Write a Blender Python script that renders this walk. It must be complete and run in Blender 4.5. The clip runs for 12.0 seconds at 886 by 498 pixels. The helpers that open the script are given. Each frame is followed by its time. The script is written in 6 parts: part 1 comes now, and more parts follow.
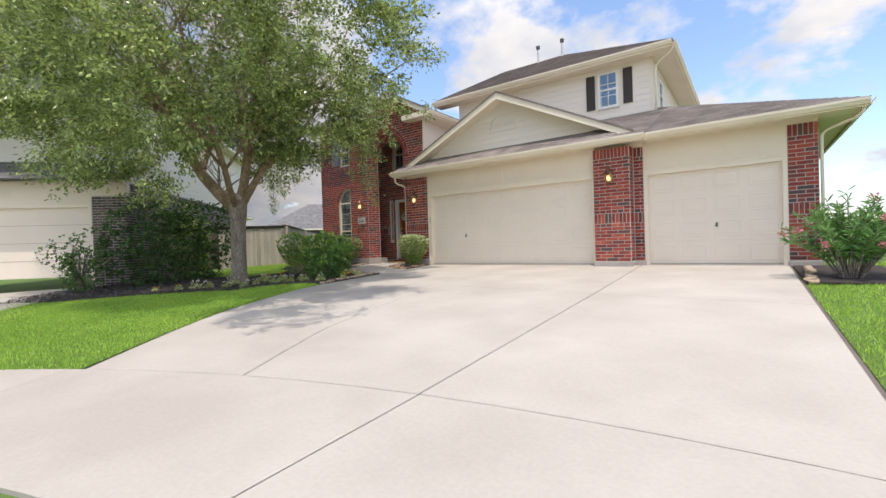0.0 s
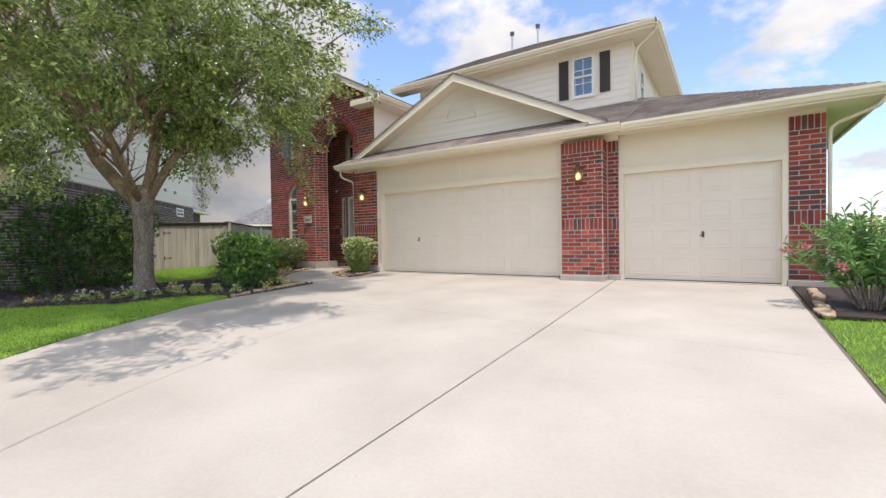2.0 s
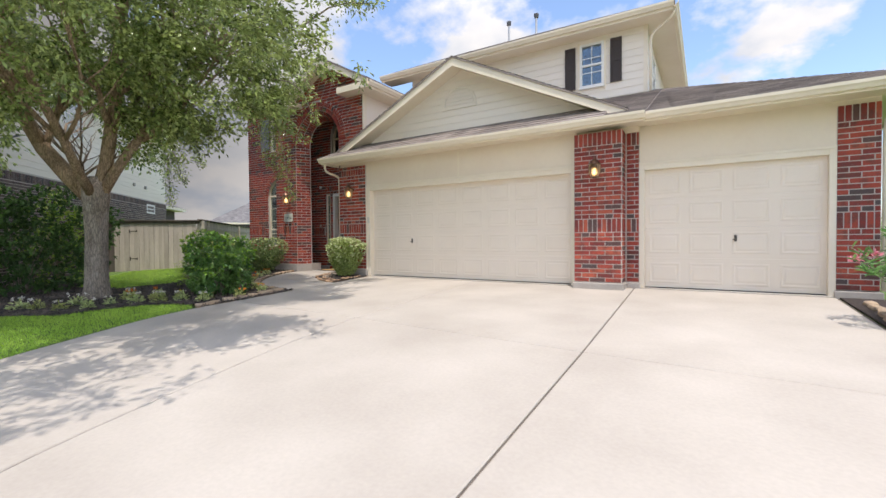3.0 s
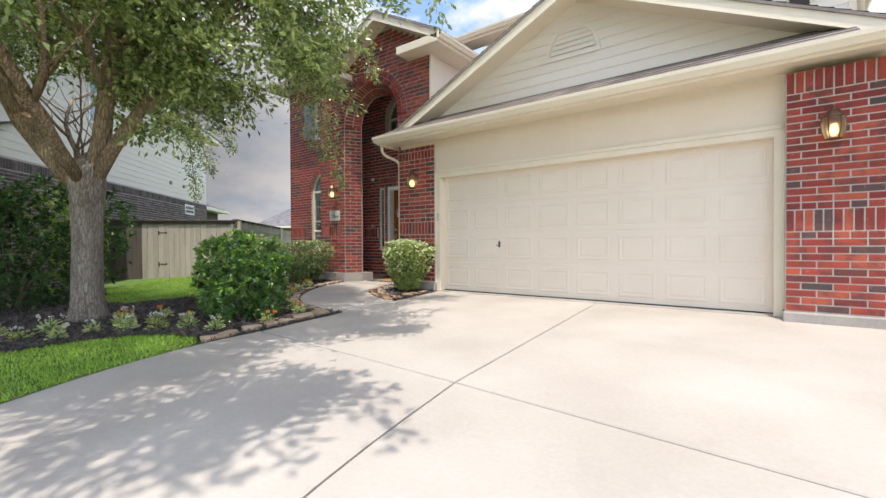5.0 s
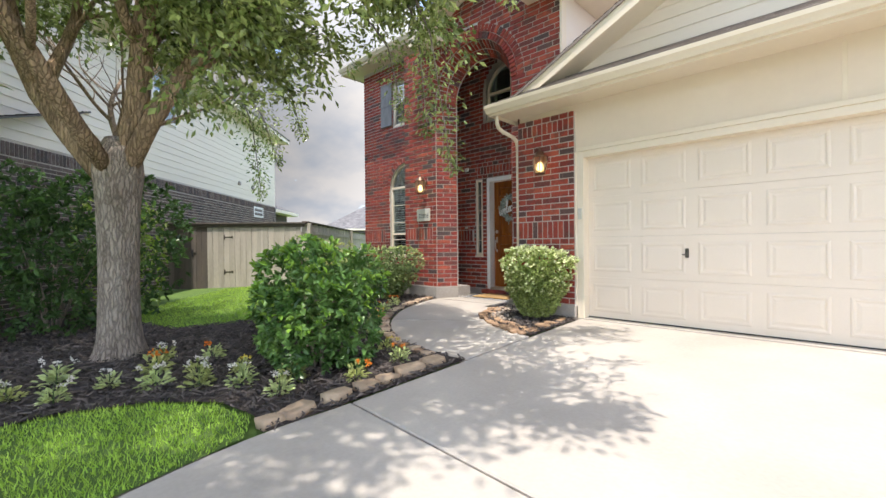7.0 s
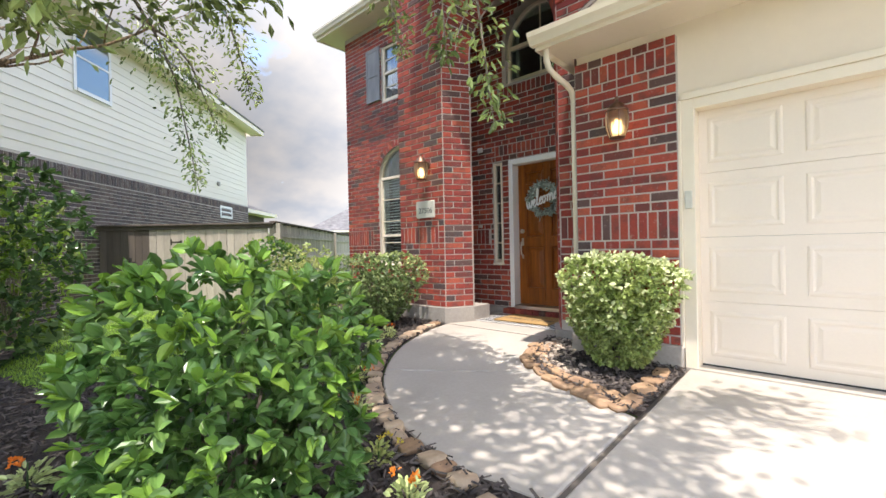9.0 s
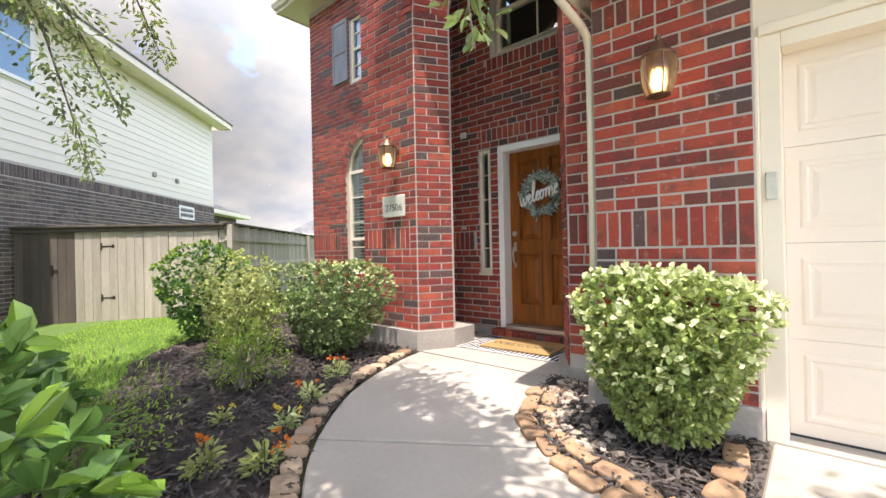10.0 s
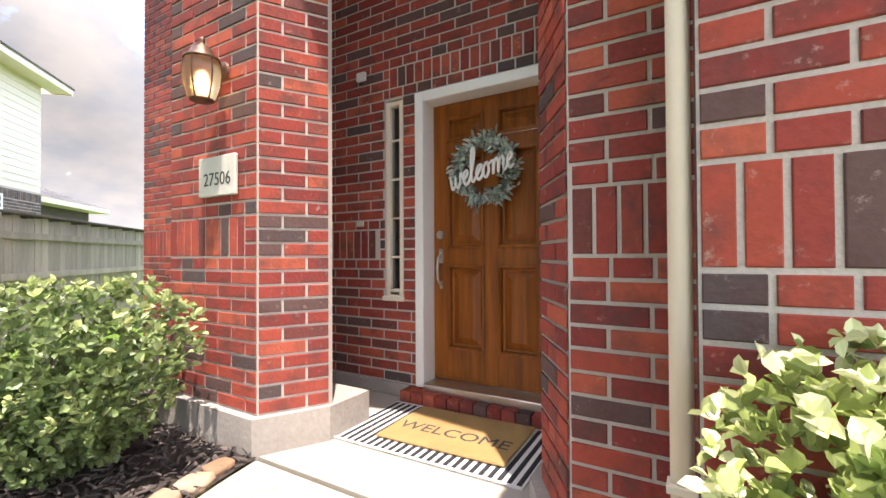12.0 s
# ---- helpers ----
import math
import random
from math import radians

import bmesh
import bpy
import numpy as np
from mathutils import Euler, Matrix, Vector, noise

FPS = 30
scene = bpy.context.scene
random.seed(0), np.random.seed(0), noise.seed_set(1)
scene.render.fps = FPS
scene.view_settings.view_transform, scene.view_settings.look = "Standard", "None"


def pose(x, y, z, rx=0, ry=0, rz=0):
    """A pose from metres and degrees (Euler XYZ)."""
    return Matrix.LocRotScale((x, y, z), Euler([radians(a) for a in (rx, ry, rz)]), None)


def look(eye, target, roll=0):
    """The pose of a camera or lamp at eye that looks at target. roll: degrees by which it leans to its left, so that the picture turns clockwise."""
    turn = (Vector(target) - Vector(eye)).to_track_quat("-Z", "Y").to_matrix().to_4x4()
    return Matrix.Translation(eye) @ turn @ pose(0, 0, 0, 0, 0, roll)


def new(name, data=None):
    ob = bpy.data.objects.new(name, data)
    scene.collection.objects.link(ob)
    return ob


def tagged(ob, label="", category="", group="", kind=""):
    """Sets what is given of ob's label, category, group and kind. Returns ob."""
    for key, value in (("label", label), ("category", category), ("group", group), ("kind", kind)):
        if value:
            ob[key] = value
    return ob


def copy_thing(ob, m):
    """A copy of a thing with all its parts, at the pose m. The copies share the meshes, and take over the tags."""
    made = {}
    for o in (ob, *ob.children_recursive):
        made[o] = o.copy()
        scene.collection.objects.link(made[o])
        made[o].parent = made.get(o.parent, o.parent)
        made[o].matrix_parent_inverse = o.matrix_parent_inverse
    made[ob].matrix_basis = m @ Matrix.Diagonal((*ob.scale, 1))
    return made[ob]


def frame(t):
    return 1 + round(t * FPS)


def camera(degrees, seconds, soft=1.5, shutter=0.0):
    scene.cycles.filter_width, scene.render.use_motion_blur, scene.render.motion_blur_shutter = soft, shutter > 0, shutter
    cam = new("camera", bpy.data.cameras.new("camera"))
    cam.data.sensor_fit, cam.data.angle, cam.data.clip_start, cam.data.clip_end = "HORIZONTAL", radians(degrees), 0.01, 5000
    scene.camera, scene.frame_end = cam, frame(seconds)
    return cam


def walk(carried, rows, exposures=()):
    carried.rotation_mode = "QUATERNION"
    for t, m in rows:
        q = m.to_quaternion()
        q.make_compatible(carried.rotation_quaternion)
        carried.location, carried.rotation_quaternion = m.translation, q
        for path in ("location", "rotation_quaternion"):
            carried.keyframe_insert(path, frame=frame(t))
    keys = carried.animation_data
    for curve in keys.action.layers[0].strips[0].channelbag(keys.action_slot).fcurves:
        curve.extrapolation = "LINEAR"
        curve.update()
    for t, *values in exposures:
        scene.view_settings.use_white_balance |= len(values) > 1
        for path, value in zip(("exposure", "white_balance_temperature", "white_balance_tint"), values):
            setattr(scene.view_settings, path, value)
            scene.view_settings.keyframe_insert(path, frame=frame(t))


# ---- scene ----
cam = camera(91.8, 12.0)
PATH = [
    (0, (7.782, -10.359, 0.637), (6.621, -8.731, 0.609), -1.9),
    (0.5, (7.95, -9.892, 0.647), (6.761, -8.284, 0.617), -1.7),
    (1, (7.928, -9.448, 0.648), (6.748, -7.834, 0.613), -1.5),
    (1.5, (7.783, -9.005, 0.751), (6.637, -7.366, 0.71), -1.2),
    (2, (7.587, -8.571, 0.799), (6.485, -6.902, 0.758), -0.9),
    (2.5, (7.238, -8.218, 0.83), (6.173, -6.525, 0.783), -0.7),
    (3, (6.852, -7.884, 0.845), (5.809, -6.177, 0.802), -0.5),
    (3.2, (6.68, -7.722, 0.855), (5.641, -6.014, 0.809), -0.5),
    (4.8, (4.947, -6.309, 0.806), (3.775, -4.689, 0.788), -0.3),
    (5, (4.719, -6.217, 0.828), (3.52, -4.616, 0.808), -0.3),
    (5.5, (4.197, -5.908, 0.869), (2.918, -4.37, 0.848), -0.3),
    (6, (3.667, -5.639, 0.93), (2.32, -4.16, 0.91), -0.4),
    (6.5, (3.145, -5.436, 0.932), (1.756, -3.997, 0.917), -0.4),
    (7, (2.606, -5.18, 0.925), (1.202, -3.755, 0.913), -0.5),
    (7.2, (2.406, -5.087, 0.93), (0.999, -3.665, 0.916), -0.4),
    (8.8, (1.07, -4.027, 1.002), (-0.309, -2.578, 0.993), -1.3),
    (9, (0.928, -3.876, 0.99), (-0.438, -2.416, 0.982), -1.2),
    (9.5, (0.598, -3.364, 1.03), (-0.748, -1.885, 1.028), -1.2),
    (10, (0.24, -2.885, 1.028), (-1.088, -1.389, 1.032), -1.2),
    (10.5, (-0.078, -2.376, 1.011), (-1.377, -0.854, 1.021), -1.0),
    (11, (-0.364, -1.951, 0.976), (-1.599, -0.378, 0.991), -0.8),
    (11.5, (-0.62, -1.572, 1.007), (-1.758, 0.073, 1.026), -0.7),
    (12, (-0.868, -1.213, 1.053), (-1.892, 0.505, 1.08), -0.3),
]
walk(cam, [(t, look(eye, target, roll)) for t, eye, target, roll in PATH], [(0, 0.84, 6630, 14), (3, 0.92, 6600, 14), (5.5, 1.24, 6550, 13), (7, 1.5, 6550, 13), (9.5, 1.85, 6640, 15), (12, 2.3, 6900, 19)])

# ---- daylight ----
SUN_EL, SUN_AZ = radians(73), radians(41)   # azimuth from -y towards +x
to_sun = Vector((math.sin(SUN_AZ) * math.cos(SUN_EL), -math.cos(SUN_AZ) * math.cos(SUN_EL), math.sin(SUN_EL)))
sun_data = bpy.data.lights.new("sun", "SUN")
sun_data.energy, sun_data.angle, sun_data.color = 2.08, radians(0.55), (1.0, 0.95, 0.87)
sun = new("sun", sun_data)
sun.matrix_world = look(to_sun * 60, (0, 0, 0))

world = bpy.data.worlds.new("sky")
scene.world = world
world.use_nodes = True
wn, wl = world.node_tree.nodes, world.node_tree.links
wn.clear()
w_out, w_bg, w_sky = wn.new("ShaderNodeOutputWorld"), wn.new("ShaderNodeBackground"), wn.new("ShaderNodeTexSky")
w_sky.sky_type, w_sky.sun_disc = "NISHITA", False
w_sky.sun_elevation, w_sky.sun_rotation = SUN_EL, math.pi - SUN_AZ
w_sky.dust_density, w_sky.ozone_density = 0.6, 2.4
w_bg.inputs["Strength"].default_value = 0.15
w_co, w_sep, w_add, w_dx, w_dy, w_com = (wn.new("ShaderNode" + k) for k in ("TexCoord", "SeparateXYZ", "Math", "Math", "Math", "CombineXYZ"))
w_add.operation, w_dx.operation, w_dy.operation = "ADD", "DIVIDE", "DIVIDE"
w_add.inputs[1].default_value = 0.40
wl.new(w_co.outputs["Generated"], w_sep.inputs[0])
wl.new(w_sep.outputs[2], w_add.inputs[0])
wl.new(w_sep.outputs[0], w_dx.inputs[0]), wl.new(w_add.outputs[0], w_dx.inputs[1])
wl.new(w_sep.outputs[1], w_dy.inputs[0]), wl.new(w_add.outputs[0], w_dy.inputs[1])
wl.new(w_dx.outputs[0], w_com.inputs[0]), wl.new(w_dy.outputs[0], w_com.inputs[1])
# broken cloud: raised towards the sun, out of view, as added fill light; a closed grey bank in the west and whitish
# haze at the horizon
def w_node(kind, **values):
    k = wn.new("ShaderNode" + kind)
    for slot, value in values.items():
        k.inputs[int(slot[1:])].default_value = value
    return k


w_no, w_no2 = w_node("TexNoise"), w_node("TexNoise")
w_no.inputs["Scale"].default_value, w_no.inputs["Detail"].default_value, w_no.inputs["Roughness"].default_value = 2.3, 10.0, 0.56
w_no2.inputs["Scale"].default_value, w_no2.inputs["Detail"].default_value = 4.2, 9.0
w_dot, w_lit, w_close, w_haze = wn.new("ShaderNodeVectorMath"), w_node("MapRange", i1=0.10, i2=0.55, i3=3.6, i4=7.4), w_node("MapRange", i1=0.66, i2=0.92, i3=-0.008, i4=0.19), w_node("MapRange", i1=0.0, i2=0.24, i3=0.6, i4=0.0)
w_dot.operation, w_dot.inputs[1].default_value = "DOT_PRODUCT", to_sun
# the western bank is dimmed to stay grey at the late exposure
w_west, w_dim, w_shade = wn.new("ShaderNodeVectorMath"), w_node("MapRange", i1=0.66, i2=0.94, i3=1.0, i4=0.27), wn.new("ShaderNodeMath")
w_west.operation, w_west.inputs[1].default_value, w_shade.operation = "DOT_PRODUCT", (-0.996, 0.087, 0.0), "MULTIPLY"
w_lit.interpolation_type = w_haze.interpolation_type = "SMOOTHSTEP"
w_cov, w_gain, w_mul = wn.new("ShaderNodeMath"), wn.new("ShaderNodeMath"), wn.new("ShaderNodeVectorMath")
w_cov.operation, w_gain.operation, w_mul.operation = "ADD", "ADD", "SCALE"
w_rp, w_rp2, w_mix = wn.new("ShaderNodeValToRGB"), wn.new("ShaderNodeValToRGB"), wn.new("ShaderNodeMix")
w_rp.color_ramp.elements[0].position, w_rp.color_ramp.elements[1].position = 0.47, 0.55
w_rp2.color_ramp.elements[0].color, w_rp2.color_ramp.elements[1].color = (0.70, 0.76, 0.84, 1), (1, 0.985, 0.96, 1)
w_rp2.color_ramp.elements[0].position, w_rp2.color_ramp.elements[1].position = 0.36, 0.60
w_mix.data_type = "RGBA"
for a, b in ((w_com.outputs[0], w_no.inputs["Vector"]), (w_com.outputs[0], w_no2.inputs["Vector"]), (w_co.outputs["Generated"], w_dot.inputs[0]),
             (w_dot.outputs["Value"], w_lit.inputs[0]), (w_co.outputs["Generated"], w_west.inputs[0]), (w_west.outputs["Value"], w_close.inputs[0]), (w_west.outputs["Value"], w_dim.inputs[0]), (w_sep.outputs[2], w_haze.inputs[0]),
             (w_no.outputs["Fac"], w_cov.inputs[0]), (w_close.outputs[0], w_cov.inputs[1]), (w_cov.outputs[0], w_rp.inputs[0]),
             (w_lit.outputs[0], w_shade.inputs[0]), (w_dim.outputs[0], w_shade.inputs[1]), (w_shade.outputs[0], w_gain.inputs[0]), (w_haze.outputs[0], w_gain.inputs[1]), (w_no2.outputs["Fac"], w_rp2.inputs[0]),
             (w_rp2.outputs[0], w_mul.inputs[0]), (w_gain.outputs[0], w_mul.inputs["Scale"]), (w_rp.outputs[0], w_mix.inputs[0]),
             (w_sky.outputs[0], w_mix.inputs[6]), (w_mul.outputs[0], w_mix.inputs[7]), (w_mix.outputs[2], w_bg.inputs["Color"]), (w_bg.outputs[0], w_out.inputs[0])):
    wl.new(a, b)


# ---- materials ----
def mat(name, c1, c2=None, big=0.8, fine=30.0, rough=0.7, bump=0.15, metal=0.0, vary=0.0, grain=0.18, stretch=(1, 1, 1), spec=0.4, emit=None, island=False, thin=0.0, relief=0.01):
    """Two colours mixed by broad stains, fine grain on top, relief, and a shift in value from piece to piece."""
    m = bpy.data.materials.new(name)
    m.use_nodes = True
    n, l = m.node_tree.nodes, m.node_tree.links
    b = n["Principled BSDF"]
    b.inputs["Roughness"].default_value, b.inputs["Metallic"].default_value, b.inputs["Specular IOR Level"].default_value = rough, metal, spec
    geo, mp = n.new("ShaderNodeNewGeometry"), n.new("ShaderNodeMapping")
    mp.inputs["Scale"].default_value = stretch
    l.new(geo.outputs["Position"], mp.inputs[0])
    n1, n2 = n.new("ShaderNodeTexNoise"), n.new("ShaderNodeTexNoise")
    n1.inputs["Scale"].default_value, n1.inputs["Detail"].default_value = big, 5
    n2.inputs["Scale"].default_value, n2.inputs["Detail"].default_value = fine, 4
    l.new(mp.outputs[0], n1.inputs["Vector"]), l.new(mp.outputs[0], n2.inputs["Vector"])
    r1 = n.new("ShaderNodeValToRGB")
    r1.color_ramp.elements[0].position, r1.color_ramp.elements[1].position = 0.32, 0.68
    r1.color_ramp.elements[0].color, r1.color_ramp.elements[1].color = (*c1, 1), (*(c2 or c1), 1)
    l.new(n1.outputs["Fac"], r1.inputs[0])
    mul = n.new("ShaderNodeMapRange")
    mul.inputs[3].default_value, mul.inputs[4].default_value = 1 - grain, 1 + grain
    l.new(n2.outputs["Fac"], mul.inputs[0])
    value = mul.outputs[0]
    if vary:
        rnd = geo.outputs["Random Per Island"] if island else n.new("ShaderNodeObjectInfo").outputs["Random"]
        mr, mm = n.new("ShaderNodeMapRange"), n.new("ShaderNodeMath")
        mr.inputs[3].default_value, mr.inputs[4].default_value = 1 - vary, 1 + vary
        mm.operation = "MULTIPLY"
        l.new(rnd, mr.inputs[0]), l.new(mr.outputs[0], mm.inputs[0]), l.new(value, mm.inputs[1])
        value = mm.outputs[0]
    hsv = n.new("ShaderNodeHueSaturation")
    l.new(r1.outputs[0], hsv.inputs["Color"]), l.new(value, hsv.inputs["Value"])
    l.new(hsv.outputs[0], b.inputs["Base Color"])
    if bump:
        bp = n.new("ShaderNodeBump")
        bp.inputs["Strength"].default_value, bp.inputs["Distance"].default_value = bump, relief
        l.new(n2.outputs["Fac"], bp.inputs["Height"]), l.new(bp.outputs[0], b.inputs["Normal"])
    if emit:
        b.inputs["Emission Color"].default_value, b.inputs["Emission Strength"].default_value = (*emit[:3], 1), emit[3]
    if thin:
        tr, mx = n.new("ShaderNodeBsdfTranslucent"), n.new("ShaderNodeMixShader")
        mx.inputs[0].default_value = thin
        l.new(hsv.outputs[0], tr.inputs[0]), l.new(b.outputs[0], mx.inputs[1]), l.new(tr.outputs[0], mx.inputs[2])
        l.new(mx.outputs[0], n["Material Output"].inputs[0])
    return m


def brick_mat(name, stops, island):
    """Fired clay: each brick takes a colour of the blend, with burnt patches and a rough face."""
    m = mat(name, (0.3, 0.06, 0.04), rough=0.8, bump=0.35, fine=55, grain=0.2, spec=0.25)
    n, l = m.node_tree.nodes, m.node_tree.links
    rp = n.new("ShaderNodeValToRGB")
    rp.color_ramp.interpolation = "CONSTANT"
    while len(rp.color_ramp.elements) < len(stops):
        rp.color_ramp.elements.new(0.5)
    for e, (p, c) in zip(rp.color_ramp.elements, stops):
        e.position, e.color = p, (*c, 1)
    geo = [k for k in n if k.bl_idname == "ShaderNodeNewGeometry"][0]
    l.new(geo.outputs["Random Per Island"] if island else n.new("ShaderNodeObjectInfo").outputs["Random"], rp.inputs[0])
    stain, sr, mx = n.new("ShaderNodeTexNoise"), n.new("ShaderNodeMapRange"), n.new("ShaderNodeMix")
    stain.inputs["Scale"].default_value, stain.inputs["Detail"].default_value = 9.0, 5
    sr.inputs[1].default_value, sr.inputs[2].default_value, sr.inputs[4].default_value = 0.46, 0.68, 0.7
    mx.data_type = "RGBA"
    mx.inputs[7].default_value = (0.10, 0.05, 0.045, 1)
    l.new(geo.outputs["Position"], stain.inputs["Vector"]), l.new(stain.outputs["Fac"], sr.inputs[0]), l.new(sr.outputs[0], mx.inputs[0])
    l.new(rp.outputs[0], mx.inputs[6])
    smear, kr, mk = n.new("ShaderNodeTexNoise"), n.new("ShaderNodeMapRange"), n.new("ShaderNodeMix")
    smear.inputs["Scale"].default_value, smear.inputs["Detail"].default_value, smear.inputs["Roughness"].default_value = 24.0, 6, 0.7
    kr.inputs[1].default_value, kr.inputs[2].default_value, kr.inputs[4].default_value = 0.60, 0.74, 0.55
    mk.data_type = "RGBA"
    mk.inputs[7].default_value = (0.50, 0.40, 0.33, 1)
    l.new(geo.outputs["Position"], smear.inputs["Vector"]), l.new(smear.outputs["Fac"], kr.inputs[0]), l.new(kr.outputs[0], mk.inputs[0])
    l.new(mx.outputs[2], mk.inputs[6])
    hsv = [k for k in n if k.bl_idname == "ShaderNodeHueSaturation"][0]
    l.new(mk.outputs[2], hsv.inputs["Color"])
    return m


def bark_mat(name, c1, c2):
    """Rough bark: blotched colour with dark furrows that run along the trunk."""
    m = mat(name, c1, c2, big=6, fine=60, rough=0.95, bump=0.6, grain=0.35, stretch=(1, 1, 0.4), relief=0.015, spec=0.2)
    n, l = m.node_tree.nodes, m.node_tree.links
    mp = n.new("ShaderNodeMapping")
    mp.inputs["Scale"].default_value = (1, 1, 0.16)
    warp, add = n.new("ShaderNodeTexNoise"), n.new("ShaderNodeVectorMath")
    warp.inputs["Scale"].default_value, warp.inputs["Detail"].default_value = 14, 3
    sc = n.new("ShaderNodeVectorMath")
    sc.operation = "SCALE"
    sc.inputs["Scale"].default_value = 0.05
    geo = [k for k in n if k.bl_idname == "ShaderNodeNewGeometry"][0]
    vo = n.new("ShaderNodeTexVoronoi")
    vo.feature = "DISTANCE_TO_EDGE"
    vo.inputs["Scale"].default_value = 30
    l.new(geo.outputs["Position"], warp.inputs["Vector"]), l.new(warp.outputs["Color"], sc.inputs[0])
    l.new(geo.outputs["Position"], add.inputs[0]), l.new(sc.outputs[0], add.inputs[1])
    l.new(add.outputs[0], mp.inputs[0]), l.new(mp.outputs[0], vo.inputs["Vector"])
    mr, mul = n.new("ShaderNodeMapRange"), n.new("ShaderNodeMath")
    mr.inputs[2].default_value, mr.inputs[3].default_value = 0.20, 0.55
    l.new(vo.outputs["Distance"], mr.inputs[0])
    hsv = [k for k in n if k.bl_idname == "ShaderNodeHueSaturation"][0]
    old = hsv.inputs["Value"].links[0].from_socket
    mul.operation = "MULTIPLY"
    l.new(old, mul.inputs[0]), l.new(mr.outputs[0], mul.inputs[1]), l.new(mul.outputs[0], hsv.inputs["Value"])
    b2, b1 = n.new("ShaderNodeBump"), [k for k in n if k.bl_idname == "ShaderNodeBump"][0]
    b2.inputs["Strength"].default_value, b2.inputs["Distance"].default_value = 1.0, 0.025
    l.new(mr.outputs[0], b2.inputs["Height"]), l.new(b1.outputs[0], b2.inputs["Normal"])
    l.new(b2.outputs[0], n["Principled BSDF"].inputs["Normal"])
    return m


RED = [(0.0, (0.37, 0.070, 0.045)), (0.20, (0.30, 0.053, 0.040)), (0.38, (0.44, 0.100, 0.058)), (0.50, (0.235, 0.043, 0.036)), (0.62, (0.345, 0.070, 0.048)), (0.74, (0.27, 0.050, 0.038)), (0.82, (0.125, 0.072, 0.065)), (0.89, (0.17, 0.05, 0.042)), (0.95, (0.09, 0.065, 0.063))]
GREY = [(0.0, (0.16, 0.13, 0.12)), (0.3, (0.12, 0.10, 0.095)), (0.55, (0.20, 0.16, 0.14)), (0.8, (0.09, 0.08, 0.08))]
M_BRICK, M_BRICKJ = brick_mat("red_brick", RED, False), brick_mat("red_brick_joined", RED, True)
M_GBRICK = brick_mat("grey_brick", GREY, True)
M_MORTAR = mat("mortar", (0.57, 0.515, 0.46), (0.47, 0.42, 0.375), big=2, fine=90, rough=0.95, bump=0.3)
M_CONC = mat("driveway_concrete", (0.46, 0.42, 0.37), (0.38, 0.342, 0.297), big=0.9, fine=38, rough=0.9, bump=0.12, grain=0.09, vary=0.025, spec=0.25)
M_JOINT = mat("joint_filler", (0.17, 0.145, 0.12), (0.12, 0.10, 0.085), rough=0.95)
M_FOOT = mat("foundation_concrete", (0.42, 0.38, 0.34), (0.32, 0.29, 0.26), big=3, fine=40, rough=0.95, bump=0.3)
M_CREAM = mat("cream_paint", (0.80, 0.70, 0.565), (0.76, 0.655, 0.525), big=1.2, fine=14, rough=0.55, bump=0.05, grain=0.03)
M_TRIM = mat("trim_paint", (0.82, 0.73, 0.59), (0.78, 0.685, 0.54), big=2, fine=22, rough=0.5, bump=0.04, grain=0.03)
M_SIDING = mat("siding_paint", (0.82, 0.745, 0.65), (0.78, 0.705, 0.61), big=1.0, fine=26, rough=0.6, bump=0.06, grain=0.03, vary=0.02, stretch=(0.3, 0.3, 3))
M_WSIDING = mat("white_siding_paint", (0.84, 0.78, 0.66), (0.80, 0.735, 0.62), rough=0.6, bump=0.06, grain=0.03, vary=0.02, stretch=(0.3, 0.3, 3))
M_DOORP = mat("garage_door_paint", (0.81, 0.705, 0.59), (0.77, 0.67, 0.555), big=1.5, fine=60, rough=0.5, bump=0.05, grain=0.025)
M_SHING = mat("asphalt_shingle", (0.30, 0.255, 0.23), (0.20, 0.17, 0.155), big=2.2, fine=70, rough=0.95, bump=0.5, grain=0.3, vary=0.18, island=True)
M_NSHING = mat("grey_shingle", (0.20, 0.19, 0.19), (0.13, 0.125, 0.125), big=2.2, fine=50, rough=0.95, bump=0.5, grain=0.3, vary=0.15, island=True)
M_LAWN = mat("lawn_soil", (0.10, 0.17, 0.03), (0.07, 0.12, 0.025), big=1.5, fine=60, rough=1, bump=0.6, grain=0.4)
M_BLADE = mat("grass_blade", (0.42, 0.60, 0.09), (0.30, 0.49, 0.065), big=0.9, fine=8, rough=0.6, bump=0, vary=0.3, island=True, thin=0.35)
M_MULCH = mat("mulch", (0.035, 0.028, 0.026), (0.06, 0.045, 0.038), big=4, fine=60, rough=1, bump=0.9, grain=0.5)
M_CHIP = mat("mulch_chip", (0.035, 0.030, 0.030), (0.14, 0.115, 0.10), big=9, fine=90, rough=0.95, vary=0.5, island=True)
M_GROUND = mat("ground_grass", (0.11, 0.18, 0.04), (0.08, 0.14, 0.03), big=0.4, fine=9, rough=1, bump=0.5, grain=0.35)
M_ROAD = mat("street_concrete", (0.50, 0.46, 0.41), (0.42, 0.385, 0.345), big=0.5, fine=45, rough=0.92, bump=0.2, grain=0.1)
M_BARK = bark_mat("oak_bark", (0.44, 0.37, 0.31), (0.30, 0.245, 0.20))
M_LIMB = bark_mat("limb_bark", (0.52, 0.37, 0.24), (0.34, 0.24, 0.155))
M_OAK = mat("oak_leaf", (0.50, 0.58, 0.205), (0.12, 0.18, 0.048), big=3.6, fine=6, rough=0.27, bump=0, vary=0.55, island=True, thin=0.24, spec=0.7)
